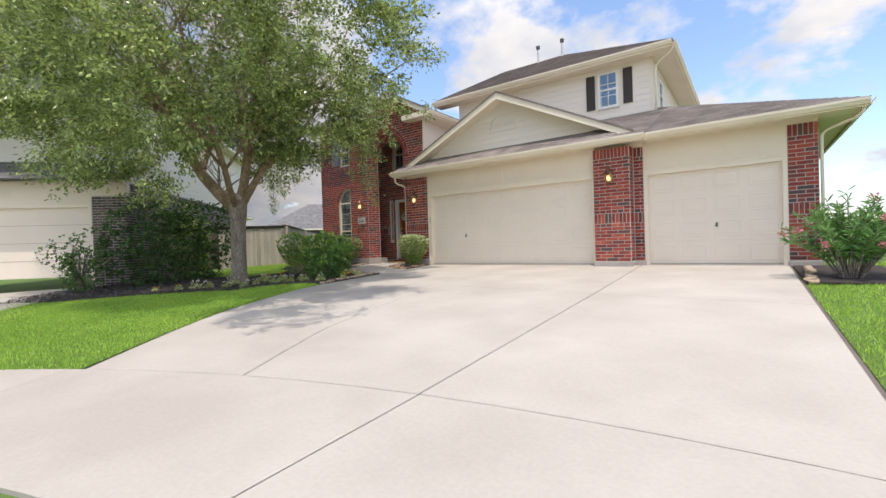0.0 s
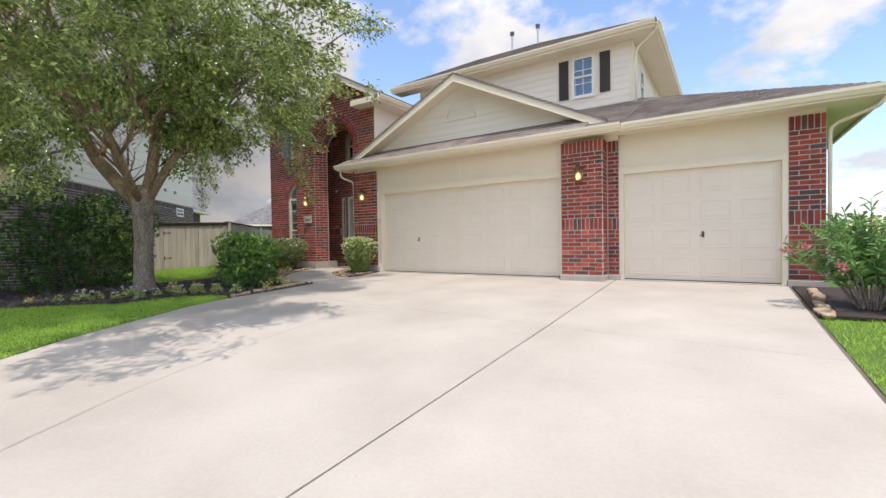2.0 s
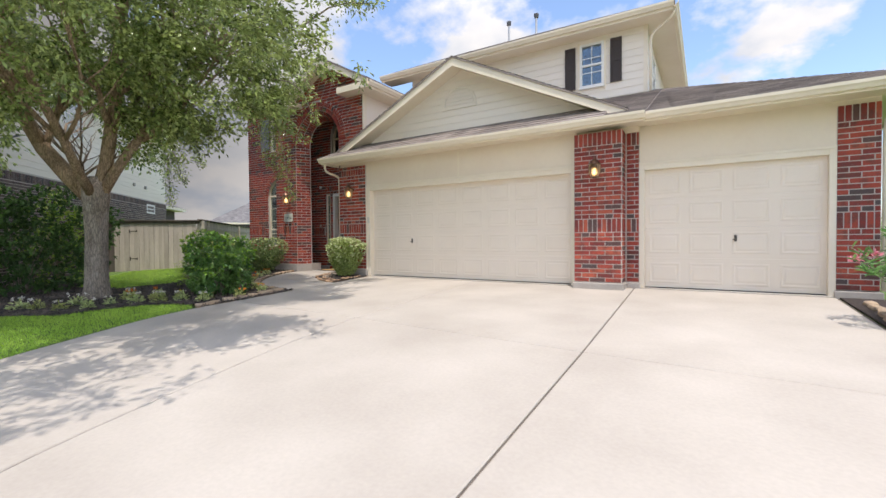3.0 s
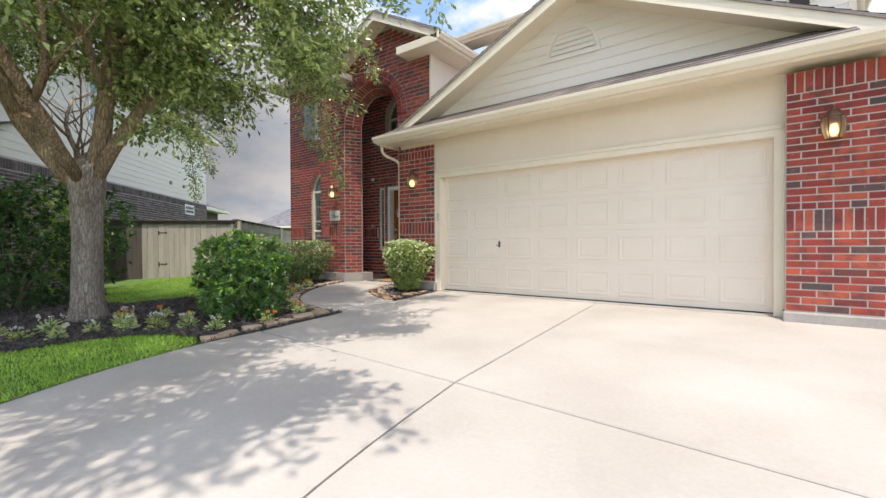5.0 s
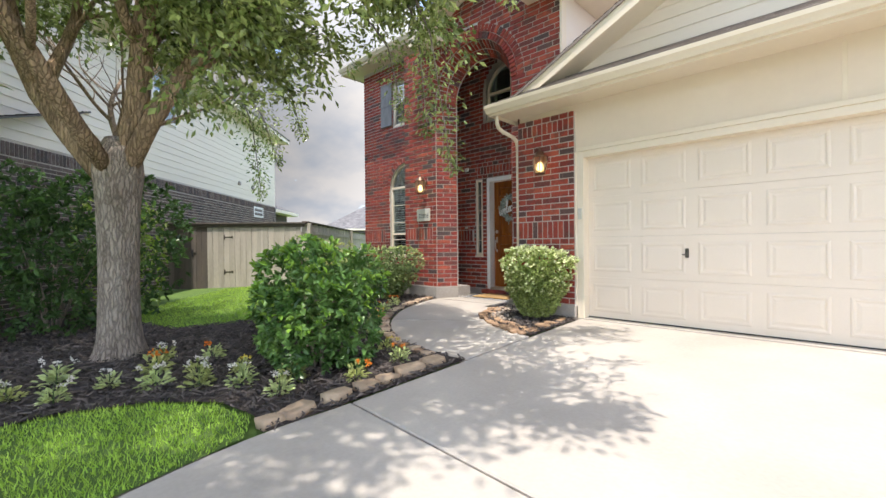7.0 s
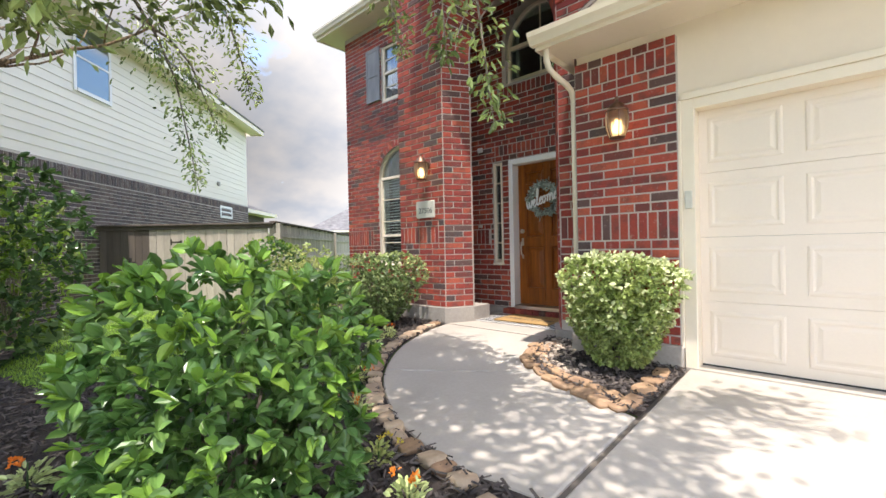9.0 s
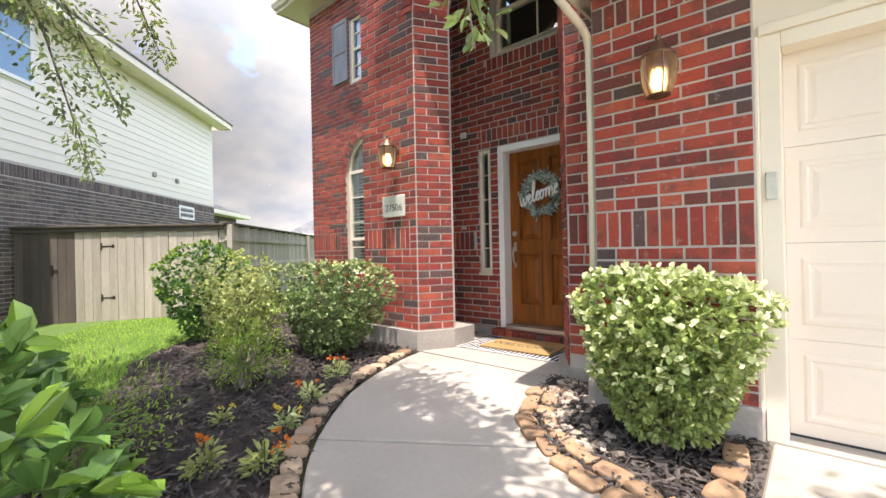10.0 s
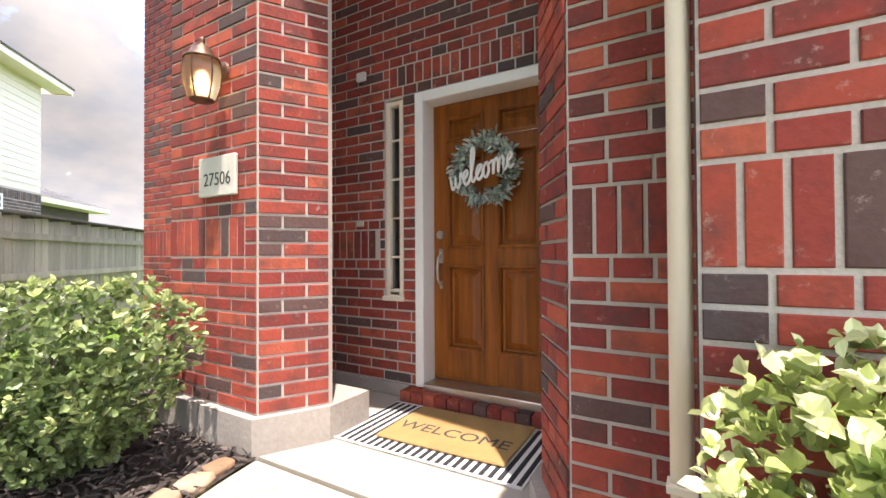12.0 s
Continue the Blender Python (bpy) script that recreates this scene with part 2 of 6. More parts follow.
M_HOLLY = mat("dark_leaf", (0.15, 0.265, 0.065), (0.07, 0.155, 0.042), big=3, fine=9, rough=0.3, bump=0, vary=0.4, island=True, thin=0.25, spec=0.5)
M_BRIGHT = mat("bright_leaf", (0.31, 0.43, 0.05), (0.18, 0.31, 0.045), big=4, fine=9, rough=0.3, bump=0, vary=0.35, island=True, thin=0.3, spec=0.5)
M_HTIP = mat("holly_tip_leaf", (0.24, 0.385, 0.055), (0.14, 0.27, 0.045), big=5, fine=9, rough=0.25, bump=0, vary=0.35, island=True, thin=0.25, spec=0.6)
M_PALE = mat("pale_leaf", (0.58, 0.63, 0.30), (0.38, 0.46, 0.18), big=5, fine=9, rough=0.35, bump=0, vary=0.4, island=True, thin=0.3, spec=0.5)
M_EDGE = mat("cream_edged_leaf", (0.78, 0.80, 0.50), (0.62, 0.68, 0.34), big=6, fine=14, rough=0.35, bump=0, vary=0.25, island=True, thin=0.25, spec=0.5)
M_CLIP = mat("clipped_leaf", (0.44, 0.51, 0.175), (0.23, 0.31, 0.09), big=7, fine=9, rough=0.35, bump=0, vary=0.45, island=True, thin=0.3, spec=0.5)
M_MID = mat("box_leaf", (0.25, 0.32, 0.125), (0.12, 0.185, 0.06), big=7, fine=9, rough=0.35, bump=0, vary=0.5, island=True, thin=0.3, spec=0.5)
M_SPARSE = mat("yellow_green_leaf", (0.50, 0.52, 0.20), (0.32, 0.37, 0.12), big=5, fine=9, rough=0.5, bump=0, vary=0.35, island=True, thin=0.3)
M_OLEA = mat("oleander_leaf", (0.20, 0.36, 0.10), (0.12, 0.26, 0.07), big=4, fine=9, rough=0.4, bump=0, vary=0.35, island=True, thin=0.25)
M_SHRUB = mat("deep_green_leaf", (0.075, 0.14, 0.035), (0.045, 0.095, 0.025), big=3, fine=9, rough=0.5, bump=0, vary=0.4, island=True, thin=0.25)
M_STONE = mat("edging_stone", (0.47, 0.36, 0.25), (0.35, 0.25, 0.17), big=5, fine=35, rough=0.9, bump=0.5, vary=0.22, grain=0.2)
M_PEBBLE = mat("pebble", (0.46, 0.38, 0.30), (0.34, 0.28, 0.23), big=12, fine=60, rough=0.9, bump=0.3, vary=0.35, island=True)
M_DARKCAP = mat("dark_cap_metal", (0.10, 0.10, 0.11), rough=0.6, bump=0.05)
M_FLAG = mat("orange_flagstone", (0.42, 0.27, 0.155), (0.28, 0.175, 0.11), big=6, fine=40, rough=0.9, bump=0.4, vary=0.25, grain=0.2)
M_WOOD = mat("weathered_fence", (0.54, 0.48, 0.405), (0.40, 0.35, 0.295), big=2.0, fine=26, rough=0.95, bump=0.4, vary=0.18, grain=0.22, stretch=(2.5, 2.5, 0.35))
# dark wood; on the gate fence it is shade painted into the boards
M_DWOOD = mat("dark_and_shaded_wood", (0.15, 0.12, 0.10), (0.10, 0.085, 0.075), big=2.0, fine=26, rough=0.95, bump=0.4, vary=0.2, grain=0.22, stretch=(2.5, 2.5, 0.35))
M_DOOR = mat("stained_door_wood", (0.30, 0.088, 0.009), (0.15, 0.041, 0.006), big=3, fine=20, rough=0.45, bump=0.12, grain=0.2, stretch=(7, 7, 0.5), spec=0.3)
M_BRONZE = mat("bronze", (0.20, 0.115, 0.075), (0.14, 0.08, 0.055), big=9, fine=50, rough=0.4, metal=0.7, bump=0.1)
M_STEEL = mat("brushed_steel", (0.55, 0.52, 0.47), rough=0.3, metal=0.9, bump=0.03, grain=0.05)
M_DSTEEL = mat("dark_lock_metal", (0.13, 0.115, 0.10), rough=0.35, metal=0.8, bump=0.05)
M_BLACK = mat("black_metal", (0.03, 0.03, 0.03), rough=0.5, bump=0.05)
M_SHUT = mat("dark_shutter_paint", (0.055, 0.04, 0.035), (0.04, 0.03, 0.027), rough=0.6, bump=0.1)
M_GSHUT = mat("grey_wood_shutter", (0.30, 0.30, 0.31), (0.22, 0.22, 0.23), big=5, fine=30, rough=0.85, bump=0.3, stretch=(2, 2, 0.5))
M_WHITE = mat("white_paint", (0.82, 0.81, 0.78), (0.78, 0.77, 0.74), rough=0.45, bump=0.03, grain=0.02)
M_PLATE = mat("number_stone", (0.62, 0.60, 0.52), (0.54, 0.52, 0.45), big=9, fine=60, rough=0.8, bump=0.2, grain=0.08)
M_INK = mat("dark_lettering", (0.05, 0.05, 0.05), rough=0.7, bump=0)
M_JUTE = mat("jute_mat", (0.42, 0.27, 0.11), (0.36, 0.22, 0.09), big=6, fine=140, rough=1, bump=0.8, grain=0.25)
M_RUGW = mat("white_rug", (0.72, 0.70, 0.68), rough=1, bump=0.5, fine=120, grain=0.12)
M_RUGB = mat("black_rug", (0.03, 0.03, 0.035), rough=1, bump=0.5, fine=120, grain=0.2)
M_BLIND = mat("window_blind", (0.62, 0.62, 0.58), rough=0.6, bump=0.02, vary=0.05)
# near-black that stands in for the shade of unlit rooms
M_DARK = mat("room_shade_black", (0.03, 0.035, 0.035), rough=0.9, bump=0)
M_BULB = mat("lit_bulb", (1.0, 0.8, 0.5), rough=0.3, bump=0, emit=(1.0, 0.66, 0.30, 1.6))
M_ORANGE = mat("orange_petal", (0.75, 0.25, 0.02), (0.65, 0.15, 0.02), rough=0.5, bump=0, thin=0.2)
M_YELLOW = mat("yellow_petal", (0.75, 0.6, 0.08), rough=0.5, bump=0, thin=0.2)
M_PINK = mat("pink_petal", (0.80, 0.22, 0.30), (0.75, 0.32, 0.38), rough=0.5, bump=0, thin=0.3)
M_PETW = mat("white_petal", (0.78, 0.74, 0.68), rough=0.5, bump=0, thin=0.3)
M_WREATH = mat("eucalyptus_leaf", (0.46, 0.51, 0.45), (0.26, 0.32, 0.28), big=9, fine=20, rough=0.6, bump=0, vary=0.45, island=True)


def glass_mat(name, col, rough=0.02):
    m = bpy.data.materials.new(name)
    m.use_nodes = True
    b = m.node_tree.nodes["Principled BSDF"]
    b.inputs["Base Color"].default_value = (*col, 1)
    b.inputs["Roughness"].default_value, b.inputs["Transmission Weight"].default_value, b.inputs["IOR"].default_value = rough, 1.0, 1.45
    return m


M_GLASS = glass_mat("window_glass", (0.55, 0.68, 0.70))
M_GLASS.node_tree.nodes["Principled BSDF"].inputs["IOR"].default_value = 2.1     # coated panes mirror the sky
M_AMBER = glass_mat("amber_lantern_glass", (0.95, 0.80, 0.55), 0.5)


# ---- builders ----
def box(bm, x0, x1, y0, y1, z0, z1, m=None, bev=0.0):
    r = bmesh.ops.create_cube(bm, size=1, matrix=Matrix.Translation(((x0 + x1) / 2, (y0 + y1) / 2, (z0 + z1) / 2)) @ Matrix.Diagonal((x1 - x0, y1 - y0, z1 - z0, 1)))
    vs = r["verts"]
    if bev:
        es = list({e for v in vs for e in v.link_edges})
        vs = [v for v in bmesh.ops.bevel(bm, geom=es, offset=bev, segments=1, affect="EDGES")["verts"]]
    if m:
        bmesh.ops.transform(bm, matrix=m, verts=[v for v in vs if v.is_valid])
    return bm


def boxes(*rows, bev=0.0):
    bm = bmesh.new()
    for r in rows:
        box(bm, *r, bev=bev)
    return bm


def prism(bm, pts, d):
    """A flat outline (any plane) pushed along the vector d."""
    vs = [bm.verts.new(p) for p in pts]
    f = bm.faces.new(vs)
    out = bmesh.ops.extrude_face_region(bm, geom=[f])
    bmesh.ops.translate(bm, verts=[g for g in out["geom"] if isinstance(g, bmesh.types.BMVert)], vec=d)
    return bm


def tube(bm, path, radii, sides=10):
    """A round limb along a path with a radius at each point."""
    path = [Vector(p) for p in path]
    radii = radii if hasattr(radii, "__len__") else [radii] * len(path)
    rings = []
    for i, p in enumerate(path):
        d = (path[min(i + 1, len(path) - 1)] - path[max(i - 1, 0)]).normalized()
        a = d.cross(Vector((0.31, 0.95, 0.05))).normalized()
        b = d.cross(a)
        rings.append([bm.verts.new(p + (a * math.cos(k * math.tau / sides) + b * math.sin(k * math.tau / sides)) * radii[i]) for k in range(sides)])
    for r, s in zip(rings, rings[1:]):
        for k in range(sides):
            bm.faces.new((r[k], r[(k + 1) % sides], s[(k + 1) % sides], s[k]))
    bm.faces.new(rings[0][::-1]), bm.faces.new(rings[-1])
    return bm


def lathe(bm, prof, sides=16, at=(0, 0, 0)):
    rings = [[bm.verts.new((at[0] + r * math.cos(k * math.tau / sides), at[1] + r * math.sin(k * math.tau / sides), at[2] + z)) for k in range(sides)] for r, z in prof]
    for r, s in zip(rings, rings[1:]):
        for k in range(sides):
            bm.faces.new((r[k], r[(k + 1) % sides], s[(k + 1) % sides], s[k]))
    return bm


def mesh_of(name, bm, material, smooth=False):
    bmesh.ops.recalc_face_normals(bm, faces=bm.faces)
    if any(len(f.verts) > 4 for f in bm.faces):
        bmesh.ops.triangulate(bm, faces=[f for f in bm.faces if len(f.verts) > 4])
    me = bpy.data.meshes.new(name)
    bm.to_mesh(me)
    bm.free()
    me.materials.append(material)
    if smooth:
        me.polygons.foreach_set("use_smooth", [True] * len(me.polygons))
    return me


def part(name, bm, material, parent=None, label="", smooth=False, m=None):
    ob = new(name, mesh_of(name, bm, material, smooth))
    ob.parent = parent
    if m is not None:
        ob.matrix_basis = m
    return tagged(ob, label)


def thing(name, label, category, group="", kind="", at=None):
    ob = new(name)
    ob.empty_display_size = 0.1
    if at is not None:
        ob.matrix_basis = at
    return tagged(ob, label, category, group, kind)


def structure(name, bm, material, label="", category="", parent=None):
    return tagged(part(name, bm, material, parent), label, category, "", "structure")


def raw(name, verts, faces, material, parent=None, kind="", label="", smooth=False):
    me = bpy.data.meshes.new(name)
    me.from_pydata(verts.tolist() if hasattr(verts, "tolist") else verts, [], faces.tolist() if hasattr(faces, "tolist") else faces)
    me.materials.append(material)
    if smooth:
        me.polygons.foreach_set("use_smooth", [True] * len(me.polygons))
    ob = new(name, me)
    ob.parent = parent
    return tagged(ob, label, "", "", kind)


def G(y):
    """Height of the ground: level at the house, falling to the street."""
    return 0.0 if y > 0 else max(0.047 * y, -0.50)


# ---- ground, street, drive ----
bm = bmesh.new()
ys, xs = [-400, -60, -22, -10.64, -5, 0, 8, 40, 400], [-400, -60, -20, -8, 0, 9, 25, 60, 400]
grid = [[bm.verts.new((x, y, G(y) - 0.035)) for x in xs] for y in ys]
for r, s in zip(grid, grid[1:]):
    for k in range(len(xs) - 1):
        bm.faces.new((r[k], r[k + 1], s[k + 1], s[k]))
structure("ground", bm, M_GROUND, "wide grassy ground sloping gently to the street", "ground")

CX, CY, R_IN, R_WALK = 8.0, -21.0, 11.5, 13.06      # the round end of the street


def ring(a, r):
    return (CX + r * math.sin(radians(a)), CY + r * math.cos(radians(a)))


def slab(name, outline, parent, material=M_CONC, gap=0.008, thick=0.10, lift=0.0, soft=0.010):
    """A poured slab with an eased edge, following the fall of the ground."""
    bm = bmesh.new()
    f = bm.faces.new([bm.verts.new((x, y, 0)) for x, y in outline])
    bmesh.ops.recalc_face_normals(bm, faces=[f])
    if f.normal.z < 0:
        f.normal_flip()
    edge = bmesh.ops.inset_region(bm, faces=[f], thickness=gap, use_even_offset=True, use_boundary=True)["faces"]
    bmesh.ops.delete(bm, geom=edge, context="FACES")
    f = list(bm.faces)[0]
    rim = bmesh.ops.inset_region(bm, faces=[f], thickness=soft, use_even_offset=True, use_boundary=True)["faces"]
    inner = set(f.verts)
    low = [e for e in bm.edges if e.is_boundary]
    down = bmesh.ops.extrude_edge_only(bm, edges=low)["geom"]
    deep = {g for g in down if isinstance(g, bmesh.types.BMVert)}
    for v in bm.verts:
        v.co.z = G(v.co.y) + lift - (thick if v in deep else 0 if v in inner else soft * 0.8)
    return part(name, bm, material, parent)


def offset_line(pts, d):
    out = []
    for i, p in enumerate(pts):
        a, b = Vector(pts[max(i - 1, 0)]), Vector(pts[min(i + 1, len(pts) - 1)])
        t = (b - a).normalized()
        out.append((p[0] - t.y * d, p[1] + t.x * d))
    return out


def smooth_line(pts, n=6):
    """Points on a smooth curve through pts."""
    P = [Vector(p) for p in pts]
    P = [2 * P[0] - P[1]] + P + [2 * P[-1] - P[-2]]
    out = []
    for a, b, c, d in zip(P, P[1:], P[2:], P[3:]):
        for k in range(n):
            t = k / n
            out.append(tuple(0.5 * (2 * b + (c - a) * t + (2 * a - 5 * b + 4 * c - d) * t * t + (3 * b - a - 3 * c + d) * t ** 3)))
    return out + [tuple(P[-2])]


LEFT_EDGE = smooth_line([(0.02, -3.49), (0.0, -4.2), (0.16, -5.0), (0.5, -5.8), (1.0, -6.85), (1.82, -8.0), (2.72, -9.08)], 4)
JOINT_L = smooth_line([(2.91, -3.67), (3.12, -5.0), (3.58, -6.8), (3.92, -7.6), (4.36, -8.46)], 4)
ang = lambda x: math.degrees(math.asin((x - CX) / R_WALK))
drive = thing("driveway", "broad pale broom-finished concrete driveway with joints", "driveway", kind="structure")
arc = lambda x0, x1, n=8: [ring(ang(x0) + (ang(x1) - ang(x0)) * k / n, R_WALK) for k in range(n + 1)]
slab("slab", [(0.02, -0.03), (2.82, -0.03), (2.91, -3.67), (0.02, -3.49)], drive)
slab("slab", [(2.82, -0.03), (5.83, -0.03), (5.90, -3.92), (2.91, -3.67)], drive)
slab("slab", [(5.83, -0.03), (8.4, -0.03), (8.4, -4.05), (5.90, -3.92)], drive)
slab("slab", LEFT_EDGE + arc(2.9, 4.36, 4) + JOINT_L[::-1][1:], drive)
slab("slab", JOINT_L + arc(4.5, 5.93, 4) + [(5.90, -3.92)], drive)
slab("slab", [(5.90, -3.92)] + arc(5.93, 8.4, 5) + [(8.4, -4.05)], drive)
walk_slabs = thing("sidewalk", "curved concrete sidewalk and apron round the street end", "sidewalk", kind="structure")
CUTS = [(-62, -62), (-51, -51), (-37, -37), (-24.6, -24.6), (-9.1, -10.45), (5, 5), (18, 18), (32, 32)]      # joints, outer and inner end
for (a0, b0), (a1, b1) in zip(CUTS, CUTS[1:]):
    slab("slab", [ring(a0 + (a1 - a0) * k / 6, R_WALK) for k in range(7)] + [ring(b1 + (b0 - b1) * k / 6, R_IN) for k in range(7)], walk_slabs)
bm = bmesh.new()
prism(bm, [(x, y, -0.512) for x, y in [ring(k * 6, R_IN - 0.004) for k in range(60)]], (0, 0, -0.1))
structure("road", bm, M_ROAD, "round concrete end of a quiet residential street", "street")
bm = bmesh.new()
vs = [[bm.verts.new((x, y, G(y) - 0.02)) for x in (-0.01, 8.43)] for y in (-0.02, -3.7, -8.0)]
for r, s in zip(vs, vs[1:]):
    bm.faces.new((r[0], r[1], s[1], s[0]))
part("joint_filler", bm, M_JOINT, drive)

# the winding front walk and the porch floor
PATH_L = smooth_line([(-0.0, -2.27), (-0.5, -2.28), (-1.06, -2.15), (-1.54, -1.89), (-2.03, -1.5), (-2.5, -0.9), (-2.74, -0.3), (-2.86, 0.22)], 4)
PATH_R = smooth_line([(-0.0, -1.2), (-0.48, -1.04), (-0.9, -0.82), (-1.19, -0.52), (-1.32, -0.1), (-1.37, 0.22)], 4)
front_walk = thing("front_walk", "curved pale concrete walk leading to the porch", "walkway", kind="structure")
slab("slab", PATH_L[:17] + PATH_R[:9][::-1], front_walk)
slab("slab", PATH_L[16:] + PATH_R[8:][::-1], front_walk)
bm = boxes((-3.59, -0.95, 0.235, 1.52, -0.12, 0.0))
structure("porch_floor", bm, M_CONC, "smooth concrete porch floor", "porch")

# lawns: soil sheet and blades
LAWNS = [
    [(2.66, -9.1), (1.78, -8.02), (0.96, -6.87), (0.46, -5.82), (0.12, -5.02), (-0.04, -4.2), (-0.3, -4.06), (-0.75, -4.13), (-1.15, -4.45), (-1.45, -4.95), (-1.5, -5.4), (-2.2, -5.75), (-3.4, -6.6), (-4.4, -7.7), (-5.6, -8.4), (-6.6, -8.2), (-7.0, -8.6), (-5.2, -10.4), (-3.2, -14.2), (-1.2, -12.1), (0.6, -10.2)],
    [(-4.1, -3.6), (-3.7, -2.6), (-4.3, -2.0), (-5.1, -1.75), (-5.7, -1.1), (-6.2, -0.2), (-6.9, 1.0), (-6.9, 6), (-11.5, 5), (-7.7, 0.3), (-8.7, -1.3), (-7.2, -3.0), (-5.4, -3.9)],
    [(8.43, -2.5), (8.43, -8.0), (9.3, -8.0), (11.5, -8.6), (16, -10), (20, -9), (20, 4), (11, 4), (9.6, 0.5), (9.6, -2.2)],
]


def inside(pts, poly):
    x, y = pts[:, 0], pts[:, 1]
    hit = np.zeros(len(pts), bool)
    for (x0, y0), (x1, y1) in zip(poly, poly[1:] + poly[:1]):
        cross = ((y0 > y) != (y1 > y)) & (x < (x1 - x0) * (y - y0) / (y1 - y0 + 1e-12) + x0)
        hit ^= cross
    return hit


rng = np.random.default_rng(4)


def scatter(poly, n):
    lo, hi = np.min(poly, axis=0), np.max(poly, axis=0)
    p = rng.uniform(lo, hi, (n, 2))
    return p[inside(p, poly)]


Gv = lambda y: np.where(y > 0, 0.0, np.maximum(0.047 * y, -0.5))
for poly, count, tall in zip(LAWNS, (300000, 120000, 270000), (0.040, 0.045, 0.045)):
    bm = bmesh.new()
    f = bm.faces.new([bm.verts.new((x, y, G(y) - 0.012)) for x, y in poly])
    lawn = structure("lawn", bm, M_LAWN, "mown bright green lawn grass", "lawn")
    p = scatter(poly, count)
    p = p[rng.random(len(p)) < np.clip(1.5 - np.hypot(p[:, 0] - 3, p[:, 1] + 5) / 16, 0.25, 1)]
    n = len(p)
    a, lean, h, w = rng.uniform(0, math.tau, n), rng.uniform(0.1, 0.9, n), rng.uniform(0.5, 1.2, n) * tall, rng.uniform(0.0028, 0.0058, n)
    base = np.c_[p, Gv(p[:, 1]) - 0.014]
    side = np.c_[-np.sin(a), np.cos(a), np.zeros(n)] * w[:, None]
    b2 = a + rng.normal(0, 1, n)
    tip = base + np.c_[np.cos(b2) * lean * h, np.sin(b2) * lean * h, h]
    v = np.stack([base - side, base + side, tip], 1).reshape(-1, 3)
    raw("grass", v, np.arange(3 * n).reshape(-1, 3), M_BLADE, lawn, "stuff", "short bright green grass blades")

# ---- house: walls ----
WALL_JOBS = []        # brick facings, laid at the end


def facing(parent, m, length, z0, z1, free=None, bands=(), joined=False, near=300, material=None):
    WALL_JOBS.append((parent, m, length, z0, z1, free, bands, joined, near, material))


BACK = 0.008          # how far the brick faces stand proud of the mortar
AX, AR, SPRING, AIN = -2.078, 0.828, 3.50, 0.63     # the arch: centre, front radius, spring height, radius behind the splay
YS0, YS1 = 0.25, 0.58                                 # the splayed jambs run back from YS0 to YS1


def arch_outline(r):
    return [(AX + r * math.cos(radians(k)), SPRING + r * math.sin(radians(k))) for k in range(0, 181, 9)]


def porch_outline(r):
    return [(-3.77, 0.0), (-3.77, 4.5), (-3.15, 4.62), (-1.55, 5.42), (-0.42, 4.85), (-0.42, 0.0), (AX + r, 0.0)] + arch_outline(r) + [(AX - r, 0.0)]


bm = bmesh.new()
prism(bm, [(x, YS0 + BACK, z) for x, z in porch_outline(AR)], (0, 0.006, 0))
prism(bm, [(x, YS1, z) for x, z in porch_outline(AIN)], (0, 0.03, 0))
front, rear = ([(AX + r, 0.0)] + arch_outline(r) + [(AX - r, 0.0)] for r in (AR, AIN))
for p0, p1, q0, q1 in zip(front, front[1:], rear, rear[1:]):
    bm.faces.new([bm.verts.new(v) for v in ((p0[0], YS0 + BACK + 0.003, p0[1]), (p1[0], YS0 + BACK + 0.003, p1[1]), (q1[0], YS1 + 0.003, q1[1]), (q0[0], YS1 + 0.003, q0[1]))])
box(bm, -3.77, -3.75, YS0 + BACK + 0.006, YS1, 0, 4.5)
box(bm, -0.44, -0.42, YS0 + BACK + 0.006, YS1, 0, 4.84)
wall_porch = structure("wall_porch", bm, M_MORTAR, "tall red brick porch front with a splayed round arch", "wall")
R_OUT = AR + 0.235
arch_free = lambda z: [(0, 3.77 + AX - AR), (3.77 + AX + AR, 3.35)] if z < SPRING else ([(0, 3.77 + AX - (w := math.sqrt(max(R_OUT ** 2 - (z - SPRING) ** 2, 0)))), (3.77 + AX + w, 3.35)] if z < SPRING + R_OUT else ([(0, 3.35)] if z < 4.48 else [(0.2 + (z - 4.48) * 2.05, 3.35 - max(0, (z - 4.75) * 2.0))]))
face_front = lambda x, y: Matrix.Translation((x, y, 0))
face_right = lambda x, y: Matrix.Translation((x, y, 0)) @ pose(0, 0, 0, 0, 0, 90)
SPLAY = math.degrees(math.atan2(YS1 - YS0, AR - AIN))
JAMB = math.hypot(YS1 - YS0, AR - AIN)
facing(wall_porch, face_front(-3.77, YS0 + BACK), 3.35, 0.20, 5.3, arch_free, [(0.95, 1.33, 0.0, 0.76), (0.95, 1.33, 2.53, 2.95)])
facing(wall_porch, Matrix.Translation((AX - AR, YS0 + BACK, 0)) @ pose(0, 0, 0, 0, 0, SPLAY), JAMB, 0.20, SPRING, None)
facing(wall_porch, Matrix.Translation((AX + AIN, YS1, 0)) @ pose(0, 0, 0, 0, 0, -SPLAY), JAMB, 0.10, SPRING, None)
bm = bmesh.new()
prism(bm, [(-3.81, 0.205, -0.3), (-2.88, 0.205, -0.3), (-2.68, 0.565, -0.3), (-2.68, 0.90, -0.3), (-3.81, 0.90, -0.3)], (0, 0, 0.495))
